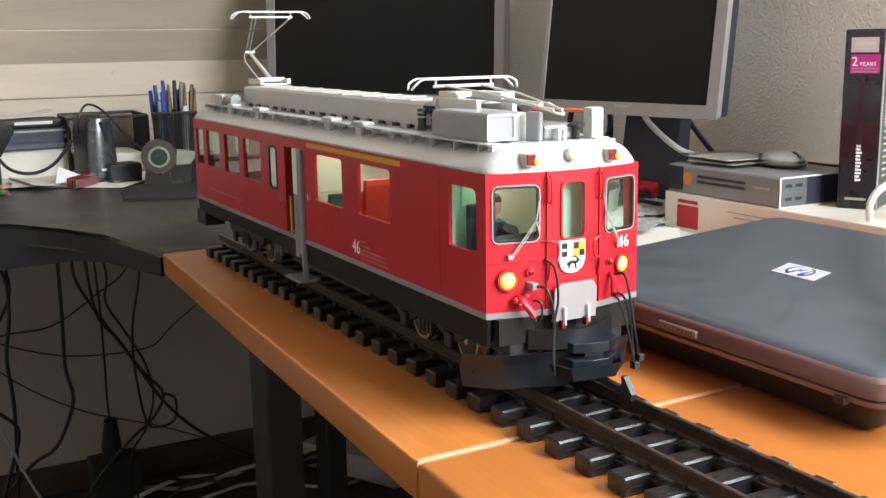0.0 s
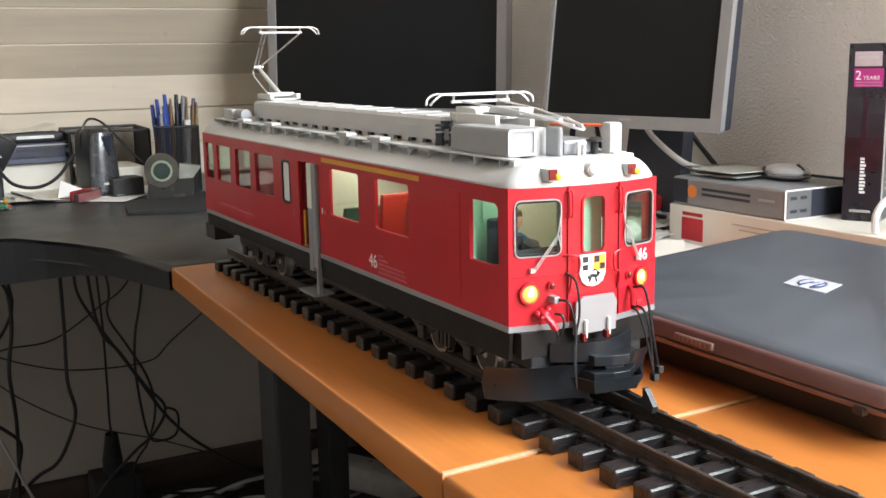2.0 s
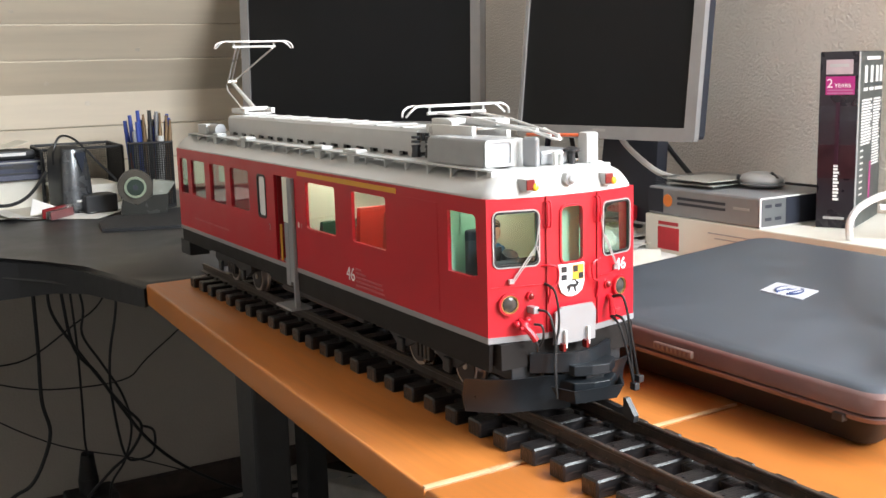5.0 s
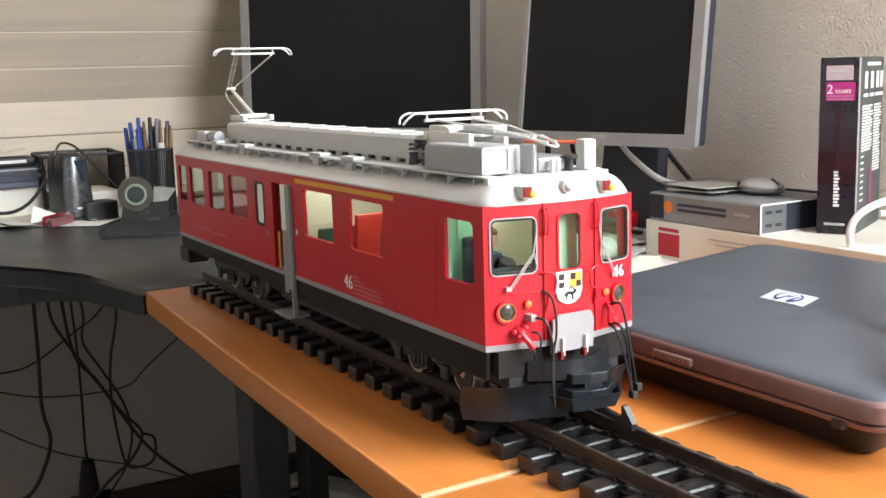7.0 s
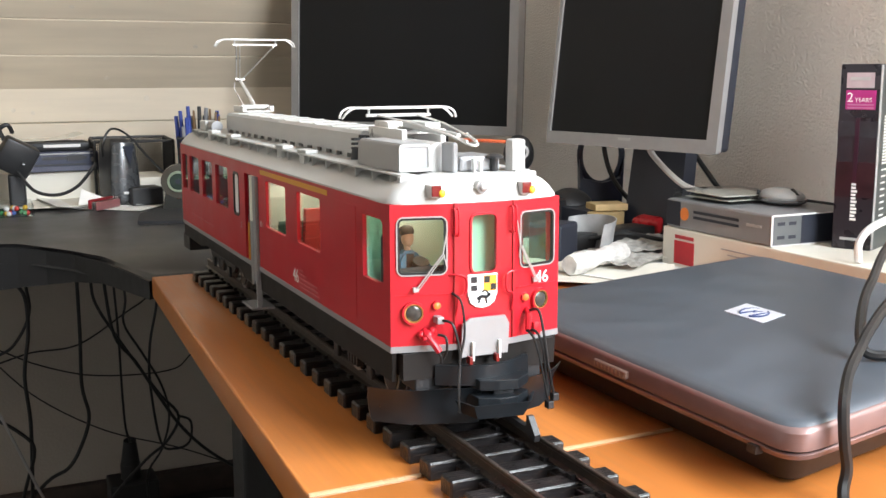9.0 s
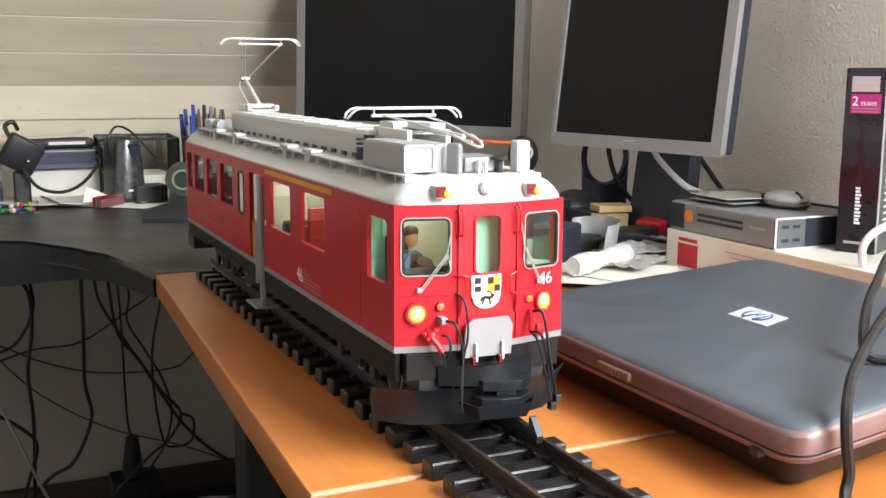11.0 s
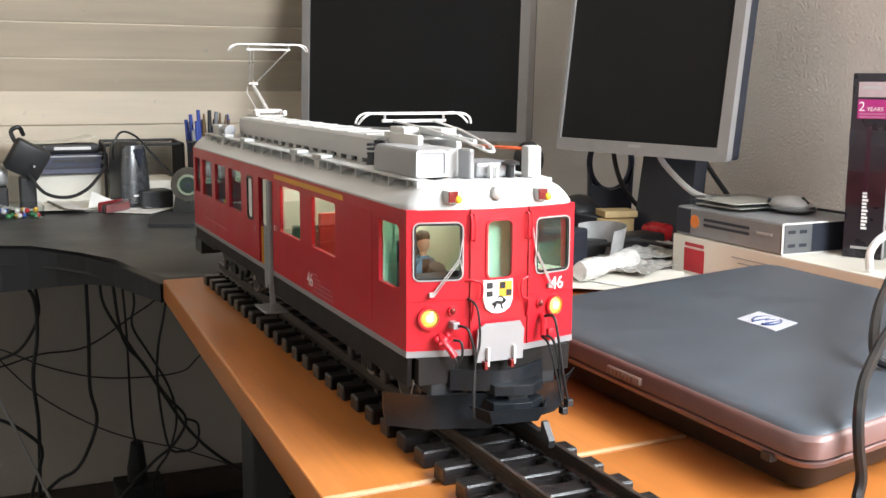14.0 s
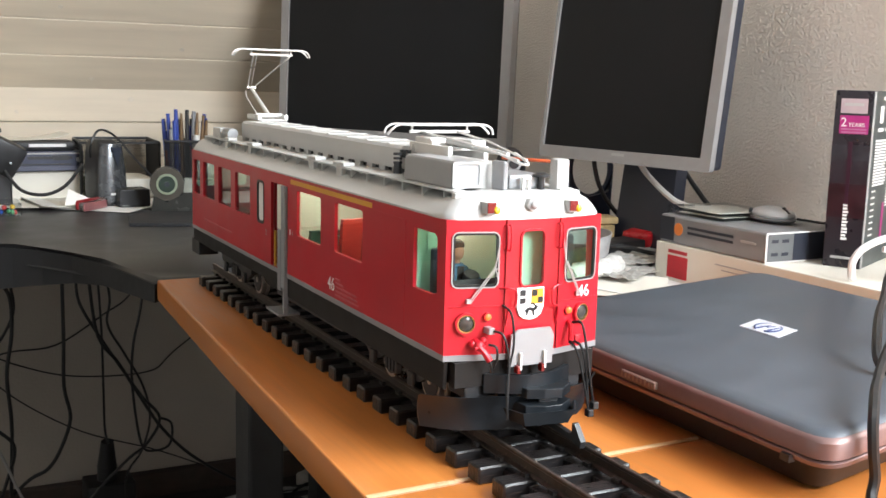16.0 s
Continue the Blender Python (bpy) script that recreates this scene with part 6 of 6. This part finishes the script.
part("scale", obx(bmesh.new(), km @ pose(0, 0.007, 0.002), 0.092, 0.009, 0.022, 0.004), mat("deep_red_plastic", (0.22, 0.012, 0.016), 0.3), knife, "red grip", smooth=True)
part("scale", obx(bmesh.new(), km @ pose(0, -0.011, -0.002), 0.092, 0.005, 0.018, 0.002), mat("worn_red_plastic", (0.26, 0.10, 0.10), 0.35), knife, "red grip", smooth=True)
for k in range(3):
    part("blade", obx(bmesh.new(), km @ pose(0.003 * k, 0.0012 - 0.0042 * k, -0.002), 0.088, 0.0024, 0.020, 0.0006), CHROME, knife)
for k in range(4):
    part("tool_end", obx(bmesh.new(), km @ pose(0.047, -0.009 + 0.0055 * k, 0.001), 0.012, 0.0030, 0.023, 0.0008), CHROME, knife, "bright tool end")
spk = thing("loudspeaker", (-0.03, 1.545, TOP), "silver and black desktop loudspeaker", "loudspeaker")
sm = pose(-0.026, 1.540, TOP, 0, 0, 14)
bm = bmesh.new()
lv = [(0.0008, 0.90), (0.006, 1.0), (0.05, 1.0), (0.10, 0.95), (0.122, 0.86), (0.130, 0.62)]
rings = []
for z, s in lv:
    rings.append([bm.verts.new(sm @ Vector((u * s, v * s + 0.006 * (1 - s), z))) for u, v in rrect(-0.020, 0.032, -0.042, 0.046, 0.018, 5)])
for u, v in zip(rings, rings[1:]):
    for j in range(len(u)):
        bm.faces.new((u[j], u[(j + 1) % len(u)], v[(j + 1) % len(u)], v[j]))
bm.faces.new(rings[-1])
bm.faces.new(rings[0][::-1])
part("cabinet", bm, mat("charcoal_plastic", (0.022, 0.022, 0.023), 0.45, vary=0.1), spk, smooth=True)
GUN = mat("gunmetal_plastic", (0.13, 0.135, 0.14), 0.26, 0.7, vary=0.06)
bm = bmesh.new()
rings = []
for k in range(13):
    z = 0.012 + 0.112 * k / 12
    half = 0.030 * (1 - 0.25 * (k / 12) ** 2)
    rings.append([bm.verts.new(sm @ Vector((0.006 + half * math.sin(a), -0.034 - 0.018 * math.cos(a) + 0.006 * (k / 12) ** 3, z))) for a in [radians(-80 + 160 * j / 12) for j in range(13)]])
for u, v in zip(rings, rings[1:]):
    for j in range(12):
        bm.faces.new((u[j], u[j + 1], v[j + 1], v[j]))
bm.faces.new([r[0] for r in rings] + [r[-1] for r in rings[::-1]])
bm.faces.new(rings[-1])
bm.faces.new(rings[0][::-1])
part("grille", bm, GUN, spk, "curved gunmetal front grille", smooth=True)
bm = bmesh.new()
prism(bm, [(-0.002, 0.118), (0.018, 0.118), (0.010, 0.080)], -0.0550, -0.0500, lambda u, v, w: tuple(sm @ Vector((u, w, v))))
part("notch", bm, mat("blue_black_gloss", (0.03, 0.035, 0.05), 0.15), spk, "glossy dark wedge")
part("maker_mark", obx(bmesh.new(), sm @ pose(0.006, -0.0535, 0.028), 0.022, 0.002, 0.004), CABLEW, spk)
part("cord", tube(bmesh.new(), [sm @ Vector(p) for p in ((-0.030, -0.02, 0.098), (-0.034, -0.035, 0.125), (-0.015, -0.030, 0.150), (0.020, -0.02, 0.138), (0.055, -0.03, 0.095), (0.085, -0.04, 0.060))], 0.0022, 6), RUBBER, spk, smooth=True)

# mesh tray and mesh pen cup
MESH = mat("black_wire_mesh", (0.020, 0.020, 0.021), 0.5, vary=0.2)


def mesh_wall(bm, a, b, z0, z1, step=0.0055, r=0.0007):
    a, b = Vector(a), Vector(b)
    n = max(2, int((b - a).length / step))
    for k in range(n + 1):
        p = a.lerp(b, k / n)
        cyl(bm, (p.x, p.y, z0), (p.x, p.y, z1), r, 4)
    m = max(2, int((z1 - z0) / step))
    for k in range(m + 1):
        z = z0 + (z1 - z0) * k / m
        cyl(bm, (a.x, a.y, z), (b.x, b.y, z), r, 4)


tray = thing("letter_tray", (0.02, 1.66, TOP), "black wire mesh letter tray holding papers", "letter tray")
tc = [(-0.055, 1.600), (0.100, 1.600), (0.110, 1.765), (-0.045, 1.765)]
bm = bmesh.new()
for a, b in ((tc[1], tc[2]), (tc[2], tc[3]), (tc[3], tc[0])):
    mesh_wall(bm, a, b, TOP + 0.004, 0.838, 0.0036, 0.0006)
part("mesh", bm, MESH, tray)
bm = bmesh.new()
tube(bm, [(*p, 0.8395) for p in tc] + [(*tc[0], 0.8395)], 0.0030, 8, curved=False)
for p in tc:
    tube(bm, [(*p, TOP + 0.001), (*p, 0.8395)], 0.0030, 8, curved=False)
part("rim", bm, MESH, tray, "black wire rim", smooth=True)
part("tray_floor", bx(bmesh.new(), -0.05, 0.10, 1.602, 1.762, TOP + 0.0008, TOP + 0.004), MESH, tray)
solid("note_block", obx(bmesh.new(), pose(0.028, 1.68, TOP + 0.025, 0, 0, 2), 0.125, 0.14, 0.040, 0.002), CARD, (0.03, 1.68, TOP + 0.0045), "thick cream note block in the mesh tray", "note block")
cup = thing("pen_cup", (0.135, 1.555, TOP), "black wire mesh pen cup full of pens", "pen cup")
pc = [(0.094, 1.518), (0.174, 1.502), (0.190, 1.578), (0.110, 1.594)]
bm = bmesh.new()
for a, b in zip(pc, pc[1:] + pc[:1]):
    mesh_wall(bm, a, b, TOP + 0.002, 0.847, 0.0042, 0.0010)
part("mesh", bm, MESH, cup)
part("rim", tube(bmesh.new(), [(*p, 0.8475) for p in pc] + [(*pc[0], 0.8475)], 0.0026, 8, curved=False), MESH, cup, smooth=True)
part("cup_floor", prism(bmesh.new(), pc, TOP + 0.0006, TOP + 0.004), MESH, cup)
PENS = [mat("blue_pen", (0.03, 0.06, 0.30), 0.35), mat("red_pen", (0.30, 0.03, 0.03), 0.35), mat("black_pen", (0.02, 0.02, 0.02), 0.35), mat("brown_pencil", (0.22, 0.13, 0.06), 0.5), mat("white_pen", (0.65, 0.65, 0.62), 0.4), mat("grey_pen", (0.25, 0.25, 0.26), 0.35)]
NAMES = ["blue ballpoint pen in the mesh cup", "red and blue pen in the mesh cup", "black pen in the mesh cup", "wooden pencil in the mesh cup", "white correction pen in the mesh cup", "grey pen in the mesh cup"]
for k in range(32):
    u, v = random.uniform(0.08, 0.92), random.uniform(0.15, 0.85)
    b = Vector((0.098 + 0.076 * u + 0.012 * v, 1.520 - 0.014 * u + 0.070 * v, TOP + 0.0045))
    lean = Vector(((u - 0.5) * 0.16, (v - 0.5) * 0.03, 1)).normalized()
    kind = (0, 1, 0, 2, 2, 3, 4, 2, 5, 3, 0, 0, 4, 2, 5, 1, 0, 3, 0, 5)[k % 20]
    L = random.uniform(0.140, 0.186) if kind != 4 else 0.135
    r = 0.0042 if kind != 4 else 0.007
    pen = thing("pen" if kind != 3 else "pencil", b, NAMES[kind], "pen", "pens in the cup")
    part("barrel", cyl(bmesh.new(), b, b + lean * L * 0.72, r, 10), PENS[1] if kind == 1 else PENS[kind], pen, smooth=True)
    part("cap", cyl(bmesh.new(), b + lean * L * 0.72, b + lean * L, r * 1.12, 10, r * (0.5 if kind == 3 else 0.9)), PENS[0] if kind == 1 else PENS[kind], pen, smooth=True)
# tape dispenser
tp = thing("tape_dispenser", (0.062, 1.385, TOP), "dark tape dispenser with a greenish tape core", "tape dispenser")
ta = Vector((-0.22, -0.97, 0.0)).normalized()
tc0 = Vector((0.0690, 1.395, 0.7760))
part("tape_roll", cyl(bmesh.new(), tc0 - ta * 0.012, tc0 + ta * 0.012, 0.0315, 36), mat("dark_tape", (0.055, 0.047, 0.035), 0.35, vary=0.2), tp, "roll of dark brown tape", smooth=True)
bm = bmesh.new()
m = Matrix.Translation(tc0 + ta * 0.013) @ ta.to_track_quat("Z", "Y").to_matrix().to_4x4()
circ = lambda r: [(r * math.cos(a), r * math.sin(a)) for a in [k * math.pi / 16 for k in range(32)]]
plate(bm, circ(0.0195), [circ(0.0155)], lambda u, v, w: tuple(m @ Vector((u, v, w))), -0.0005, 0.0030)
part("core_ring", bm, mat("pale_green_plastic", (0.24, 0.29, 0.20), 0.4), tp, "pale greenish core ring", smooth=True)
part("hub", cyl(bmesh.new(), tc0 + ta * 0.0120, tc0 + ta * 0.0150, 0.0150, 28), mat("dark_green_plastic", (0.02, 0.035, 0.025), 0.3), tp, "dark green hub", smooth=True)
part("pin", cyl(bmesh.new(), tc0 + ta * 0.0150, tc0 + ta * 0.0170, 0.0050, 16), BEZELDARK, tp, smooth=True)
bm = bmesh.new()
ex = Vector((0.97, -0.22, 0))
prism(bm, [(-0.030, TOP + 0.0015 - tc0.z), (0.055, TOP + 0.0015 - tc0.z), (0.058, -0.0150), (0.030, -0.0160), (0.024, -0.0215), (0.0, -0.0335), (-0.024, -0.0215)], -0.013, 0.013, lambda u, v, w: tuple(tc0 + ex * u + Vector((0, 0, v)) + ta * w))
part("body", bm, mat("smoky_plastic", (0.030, 0.030, 0.026), 0.25, vary=0.1), tp, "smoky dark plastic body")
bm = prism(bmesh.new(), [(0.030, -0.0162), (0.056, -0.0150), (0.072, 0.006), (0.033, 0.012)], -0.011, 0.011, lambda u, v, w: tuple(tc0 + ex * u + Vector((0, 0, v)) + ta * w))
part("tape_arm", bm, mat("cloudy_plastic", (0.26, 0.27, 0.23), 0.25, vary=0.15), tp, "cloudy tape arm")
solid("black_box", obx(bmesh.new(), pose(0.022, 1.500, TOP + 0.0210, 0, 0, 8), 0.062, 0.05, 0.034, 0.003), BLACKP, (0.022, 1.50, TOP + 0.004), "small black box beside the loudspeaker", "box")
# drive stack, adapter, beads, silver device
pile = solid("white_carton", obx(bmesh.new(), pose(-0.150, 1.705, TOP + 0.0330, 0, 0, 3), 0.200, 0.15, 0.058, 0.002), CARD, (-0.15, 1.705, TOP + 0.0035), "white flat carton under a drive", "box")
dr = thing("tape_drive", (-0.13, 1.69, TOP + 0.062), "blue-black drive with slots lying on a white carton", "drive")
dm = pose(-0.126, 1.690, TOP + 0.0825, 0, 0, 4)
part("case", obx(bmesh.new(), dm, 0.150, 0.15, 0.040, 0.002), mat("blue_black_metal", (0.030, 0.035, 0.064), 0.4, 0.2, vary=0.1), dr, "dull blue case")
part("slot", obx(bmesh.new(), dm @ pose(0.01, -0.0755, 0.007), 0.085, 0.003, 0.006), RUBBER, dr)
part("slot", obx(bmesh.new(), dm @ pose(-0.01, -0.0755, -0.006), 0.120, 0.003, 0.003), BLACKP, dr)
part("silver_band", obx(bmesh.new(), dm @ pose(0.0, -0.0757, 0.0155), 0.140, 0.003, 0.0030), BEZEL, dr)
part("button", cyl(bmesh.new(), dm @ Vector((0.064, -0.0745, 0.003)), dm @ Vector((0.064, -0.0775, 0.003)), 0.0045, 14), BEZEL, dr, smooth=True)
part("lower_band", obx(bmesh.new(), dm @ pose(0.0, -0.0757, -0.0140), 0.146, 0.003, 0.0080), mat("blue_grey_plastic", (0.07, 0.076, 0.115), 0.35), dr)
part("lever", obx(bmesh.new(), dm @ pose(0.030, -0.0760, 0.007), 0.030, 0.004, 0.010), BLACKP, dr)
gl = thing("card_reader", (-0.13, 1.63, TOP + 0.1025), "flat black reader with pale windows on the drive", "device")
part("case", obx(bmesh.new(), pose(-0.123, 1.665, TOP + 0.1115, 0, 0, 2), 0.125, 0.07, 0.018, 0.005), BLACKP, gl, smooth=True)
part("window", obx(bmesh.new(), pose(-0.113, 1.629, TOP + 0.1130, 0, 0, 2), 0.070, 0.002, 0.006), CABLEW, gl)
sheet("paper_sheet", (-0.17, 1.70), 0.20, 0.10, 4, CARD, "cream paper lying on the pile", z=TOP + 0.1220, curl=0.012)
ad = thing("power_adapter", (-0.225, 1.52, TOP), "black power adapter leaning on the drive", "power adapter")
part("case", obx(bmesh.new(), pose(-0.215, 1.530, TOP + 0.100, 12, 28, 10), 0.066, 0.032, 0.062, 0.006), BLACKP, ad, smooth=True)
part("pin", obx(bmesh.new(), pose(-0.205, 1.508, TOP + 0.090, 12, 28, 10), 0.004, 0.012, 0.004), CHROME, ad)
part("cord", tube(bmesh.new(), [(-0.232, 1.535, TOP + 0.130), (-0.240, 1.54, TOP + 0.152), (-0.226, 1.54, TOP + 0.160), (-0.218, 1.55, TOP + 0.145)], 0.0042, 8), BLACKP, ad, smooth=True)
part("cord", tube(bmesh.new(), [(-0.215, 1.510, TOP + 0.075), (-0.190, 1.495, TOP + 0.040), (-0.150, 1.49, TOP + 0.030), (-0.110, 1.50, TOP + 0.045), (-0.075, 1.51, TOP + 0.085)], 0.0032, 8), RUBBER, ad, smooth=True)
part("stack_foot", obx(bmesh.new(), pose(-0.216, 1.545, TOP + 0.034, 0, 0, 0), 0.03, 0.04, 0.066, 0.004), BLACKP, ad)
ad.location.x += 0.011
dv = thing("silver_device", (-0.30, 1.60, TOP), "silver and black desk device with a round knob", "device")
part("case", obx(bmesh.new(), pose(-0.287, 1.600, TOP + 0.025, 0, 0, 0), 0.095, 0.12, 0.046, 0.004), BLACKP, dv)
part("silver_top", obx(bmesh.new(), pose(-0.287, 1.600, TOP + 0.068, 0, 0, 0), 0.098, 0.12, 0.038, 0.012, 3), BEZEL, dv, "silver upper shell", smooth=True)
part("knob", cyl(bmesh.new(), (-0.268, 1.542, TOP + 0.066), (-0.268, 1.536, TOP + 0.066), 0.006, 14), BLACKP, dv, smooth=True)
solid("black_radio", obx(bmesh.new(), pose(-0.290, 1.605, TOP + 0.1135, 0, 0, 3), 0.075, 0.09, 0.052, 0.005), BEZELDARK, (-0.325, 1.615, TOP + 0.087), "small dark device on the silver one", "device")
solid("yellow_carton", obx(bmesh.new(), pose(-0.292, 1.61, TOP + 0.1535, 0, 0, 8), 0.06, 0.06, 0.026, 0.002), TAN, (-0.325, 1.62, TOP + 0.14), "small tan carton on a dark device", "box")
bd = thing("bead_box", (-0.235, 1.46, TOP), "clear plastic box of coloured beads on the desk", "box")
part("clear_case", bx(bmesh.new(), -0.290, -0.185, 1.420, 1.495, TOP + 0.0008, TOP + 0.024, 0.001), CLEAR, bd).visible_shadow = False
cols = [mat("bead_" + n, c, 0.3, vary=0.0) for n, c in (("red", (0.5, 0.03, 0.03)), ("yellow", (0.65, 0.42, 0.03)), ("blue", (0.03, 0.10, 0.42)), ("white", (0.7, 0.7, 0.68)), ("green", (0.06, 0.28, 0.10)))]
for k in range(26):
    c = (random.uniform(-0.282, -0.192), random.uniform(1.428, 1.450), TOP + 0.0062 + random.choice((0, 0.0085)))
    part("bead", ball(bmesh.new(), c, 0.0048, 8), cols[k % 5], bd, smooth=True)

# ---- under the desk: hanging and lying cables, plug, socket strip ----
for pts, r in (([(-0.255, 1.45, 0.690), (-0.229, 1.45, 0.606), (-0.209, 1.45, 0.566), (-0.208, 1.45, 0.497), (-0.219, 1.45, 0.419), (-0.214, 1.45, 0.328), (-0.217, 1.46, 0.217), (-0.225, 1.47, 0.100), (-0.25, 1.48, 0.006)], 0.0036),
               ([(-0.215, 1.46, 0.690), (-0.207, 1.46, 0.595), (-0.203, 1.46, 0.536), (-0.231, 1.46, 0.480), (-0.268, 1.46, 0.459), (-0.36, 1.47, 0.44), (-0.46, 1.48, 0.55), (-0.48, 1.48, 0.69)], 0.0030),
               ([(-0.118, 1.45, 0.690), (-0.117, 1.45, 0.593), (-0.117, 1.45, 0.488), (-0.119, 1.45, 0.387), (-0.109, 1.45, 0.324), (-0.128, 1.45, 0.265), (-0.153, 1.45, 0.227), (-0.192, 1.46, 0.202), (-0.26, 1.48, 0.12), (-0.33, 1.50, 0.006)], 0.0036),
               ([(-0.100, 1.45, 0.690), (-0.093, 1.45, 0.601), (-0.086, 1.45, 0.545), (-0.047, 1.45, 0.471), (-0.001, 1.45, 0.394), (0.027, 1.45, 0.349), (0.060, 1.45, 0.302), (0.033, 1.45, 0.252), (-0.008, 1.46, 0.216), (-0.08, 1.48, 0.13), (-0.14, 1.50, 0.006)], 0.0030),
               ([(-0.058, 1.46, 0.690), (-0.051, 1.46, 0.593), (-0.046, 1.46, 0.481), (-0.042, 1.48, 0.357), (-0.030, 1.55, 0.260), (-0.013, 1.62, 0.203)], 0.0024),
               ([(-0.080, 1.44, 0.690), (-0.070, 1.44, 0.589), (-0.056, 1.44, 0.482), (-0.020, 1.44, 0.427), (0.017, 1.44, 0.360), (0.065, 1.44, 0.280), (0.135, 1.45, 0.205), (0.25, 1.48, 0.12), (0.38, 1.50, 0.052)], 0.0032),
               ([(0.040, 1.45, 0.690), (0.029, 1.45, 0.546), (0.011, 1.45, 0.455), (0.008, 1.45, 0.372), (0.023, 1.45, 0.254), (0.050, 1.45, 0.236), (0.079, 1.45, 0.246), (0.085, 1.46, 0.285), (0.06, 1.46, 0.300)], 0.0026),
               ([(-0.060, 1.46, 0.690), (-0.030, 1.46, 0.560), (-0.035, 1.46, 0.500), (-0.005, 1.46, 0.440), (0.030, 1.46, 0.370), (0.045, 1.47, 0.300), (0.030, 1.48, 0.230), (0.00, 1.50, 0.16), (0.02, 1.52, 0.006)], 0.0024),
               ([(-0.60, 1.745, 0.42), (-0.40, 1.745, 0.35), (-0.269, 1.74, 0.371), (-0.191, 1.74, 0.390), (-0.096, 1.74, 0.397), (0.004, 1.74, 0.457), (0.061, 1.74, 0.498), (0.12, 1.74, 0.60), (0.14, 1.73, 0.69)], 0.0019),
               ([(-0.60, 1.765, 0.50), (-0.40, 1.76, 0.46), (-0.267, 1.76, 0.404), (-0.172, 1.76, 0.354), (-0.057, 1.76, 0.318), (0.099, 1.76, 0.312), (0.158, 1.76, 0.353), (0.30, 1.75, 0.48), (0.38, 1.74, 0.69)], 0.0017),
               ([(-0.32, 1.70, 0.47), (-0.26, 1.71, 0.38), (-0.18, 1.72, 0.29), (-0.05, 1.73, 0.20), (0.10, 1.73, 0.14), (0.20, 1.70, 0.10)], 0.0016),
               ([(-0.40, 1.44, 0.42), (-0.34, 1.44, 0.36), (-0.280, 1.44, 0.347), (-0.232, 1.44, 0.311), (-0.211, 1.44, 0.277), (-0.228, 1.45, 0.208), (-0.26, 1.47, 0.10), (-0.30, 1.48, 0.006)], 0.0034)):
    cable("desk_cable", pts, r, RUBBER, "black cable hanging loosely under the desk", 5)
cable("desk_cable", [(-0.34, 1.43, 0.69), (-0.31, 1.43, 0.50), (-0.277, 1.43, 0.386), (-0.250, 1.43, 0.313), (-0.226, 1.43, 0.249), (-0.202, 1.44, 0.183), (-0.16, 1.46, 0.09), (-0.10, 1.50, 0.008)], 0.0026, GREYCARD, "grey cable hanging loosely under the desk", 5)
pl = thing("mains_plug", (-0.013, 1.64, 0.11), "black mains plug hanging on its cable", "plug")
part("body", cyl(bmesh.new(), (-0.013, 1.63, 0.205), (-0.013, 1.64, 0.150), 0.013, 14, 0.020), BLACKP, pl, smooth=True)
part("cap", cyl(bmesh.new(), (-0.013, 1.64, 0.150), (-0.013, 1.64, 0.118), 0.021, 16), BLACKP, pl, smooth=True)
part("socket_block", bx(bmesh.new(), -0.06, 0.04, 1.60, 1.68, 0.0, 0.118, 0.004), BLACKP, pl, "dark block below")
st = thing("socket_strip", (0.53, 1.52, 0), "beige socket strip on the floor", "socket strip")
stm = pose(0.530, 1.530, 0.030, 0, 0, -62)
part("case", obx(bmesh.new(), stm, 0.34, 0.075, 0.058, 0.008, 3), mat("beige_plastic", (0.48, 0.45, 0.40), 0.5), st, smooth=True)
for k in range(4):
    p = stm @ Vector((-0.115 + k * 0.075, 0, 0.0292))
    part("socket", cyl(bmesh.new(), p, p + Vector((0, 0, 0.001)), 0.021, 18), GREYCARD, st, smooth=True)
for k in range(6):
    pts = [(-0.40 + 0.04 * k, 1.60 - 0.03 * k, 0.012 + 0.012 * (k % 3))]
    for j in range(7):
        pts.append((-0.20 + 0.12 * j + random.uniform(-0.03, 0.03), 1.66 - 0.03 * k + random.uniform(-0.05, 0.05), 0.010 + 0.05 * random.random()))
    cable("floor_cable", pts, random.choice((0.0035, 0.0045, 0.006)), (RUBBER, CABLEW, GREYCARD)[k % 3 if k != 4 else 0], ("black", "white", "grey")[k % 3 if k != 4 else 0] + " cable lying in a tangle on the floor", 5)


def motions():
    """Lamps going on and off: each lens turns its lit face to the front, or away."""
    for ob, face, switches, state in BULBS:
        at = ob.location.copy()
        angle = face if state else face + 180
        rows = [(0.0, pose(*at, 0, 0, angle))]
        for t, on in switches:
            rows.append((t, pose(*at, 0, 0, angle)))
            for k in (1, 2, 3):
                rows.append((t + k / 30, pose(*at, 0, 0, angle + 60 * k)))
            angle += 180
        rows.append((16.0, pose(*at, 0, 0, angle)))
        walk(ob, rows)


motions()
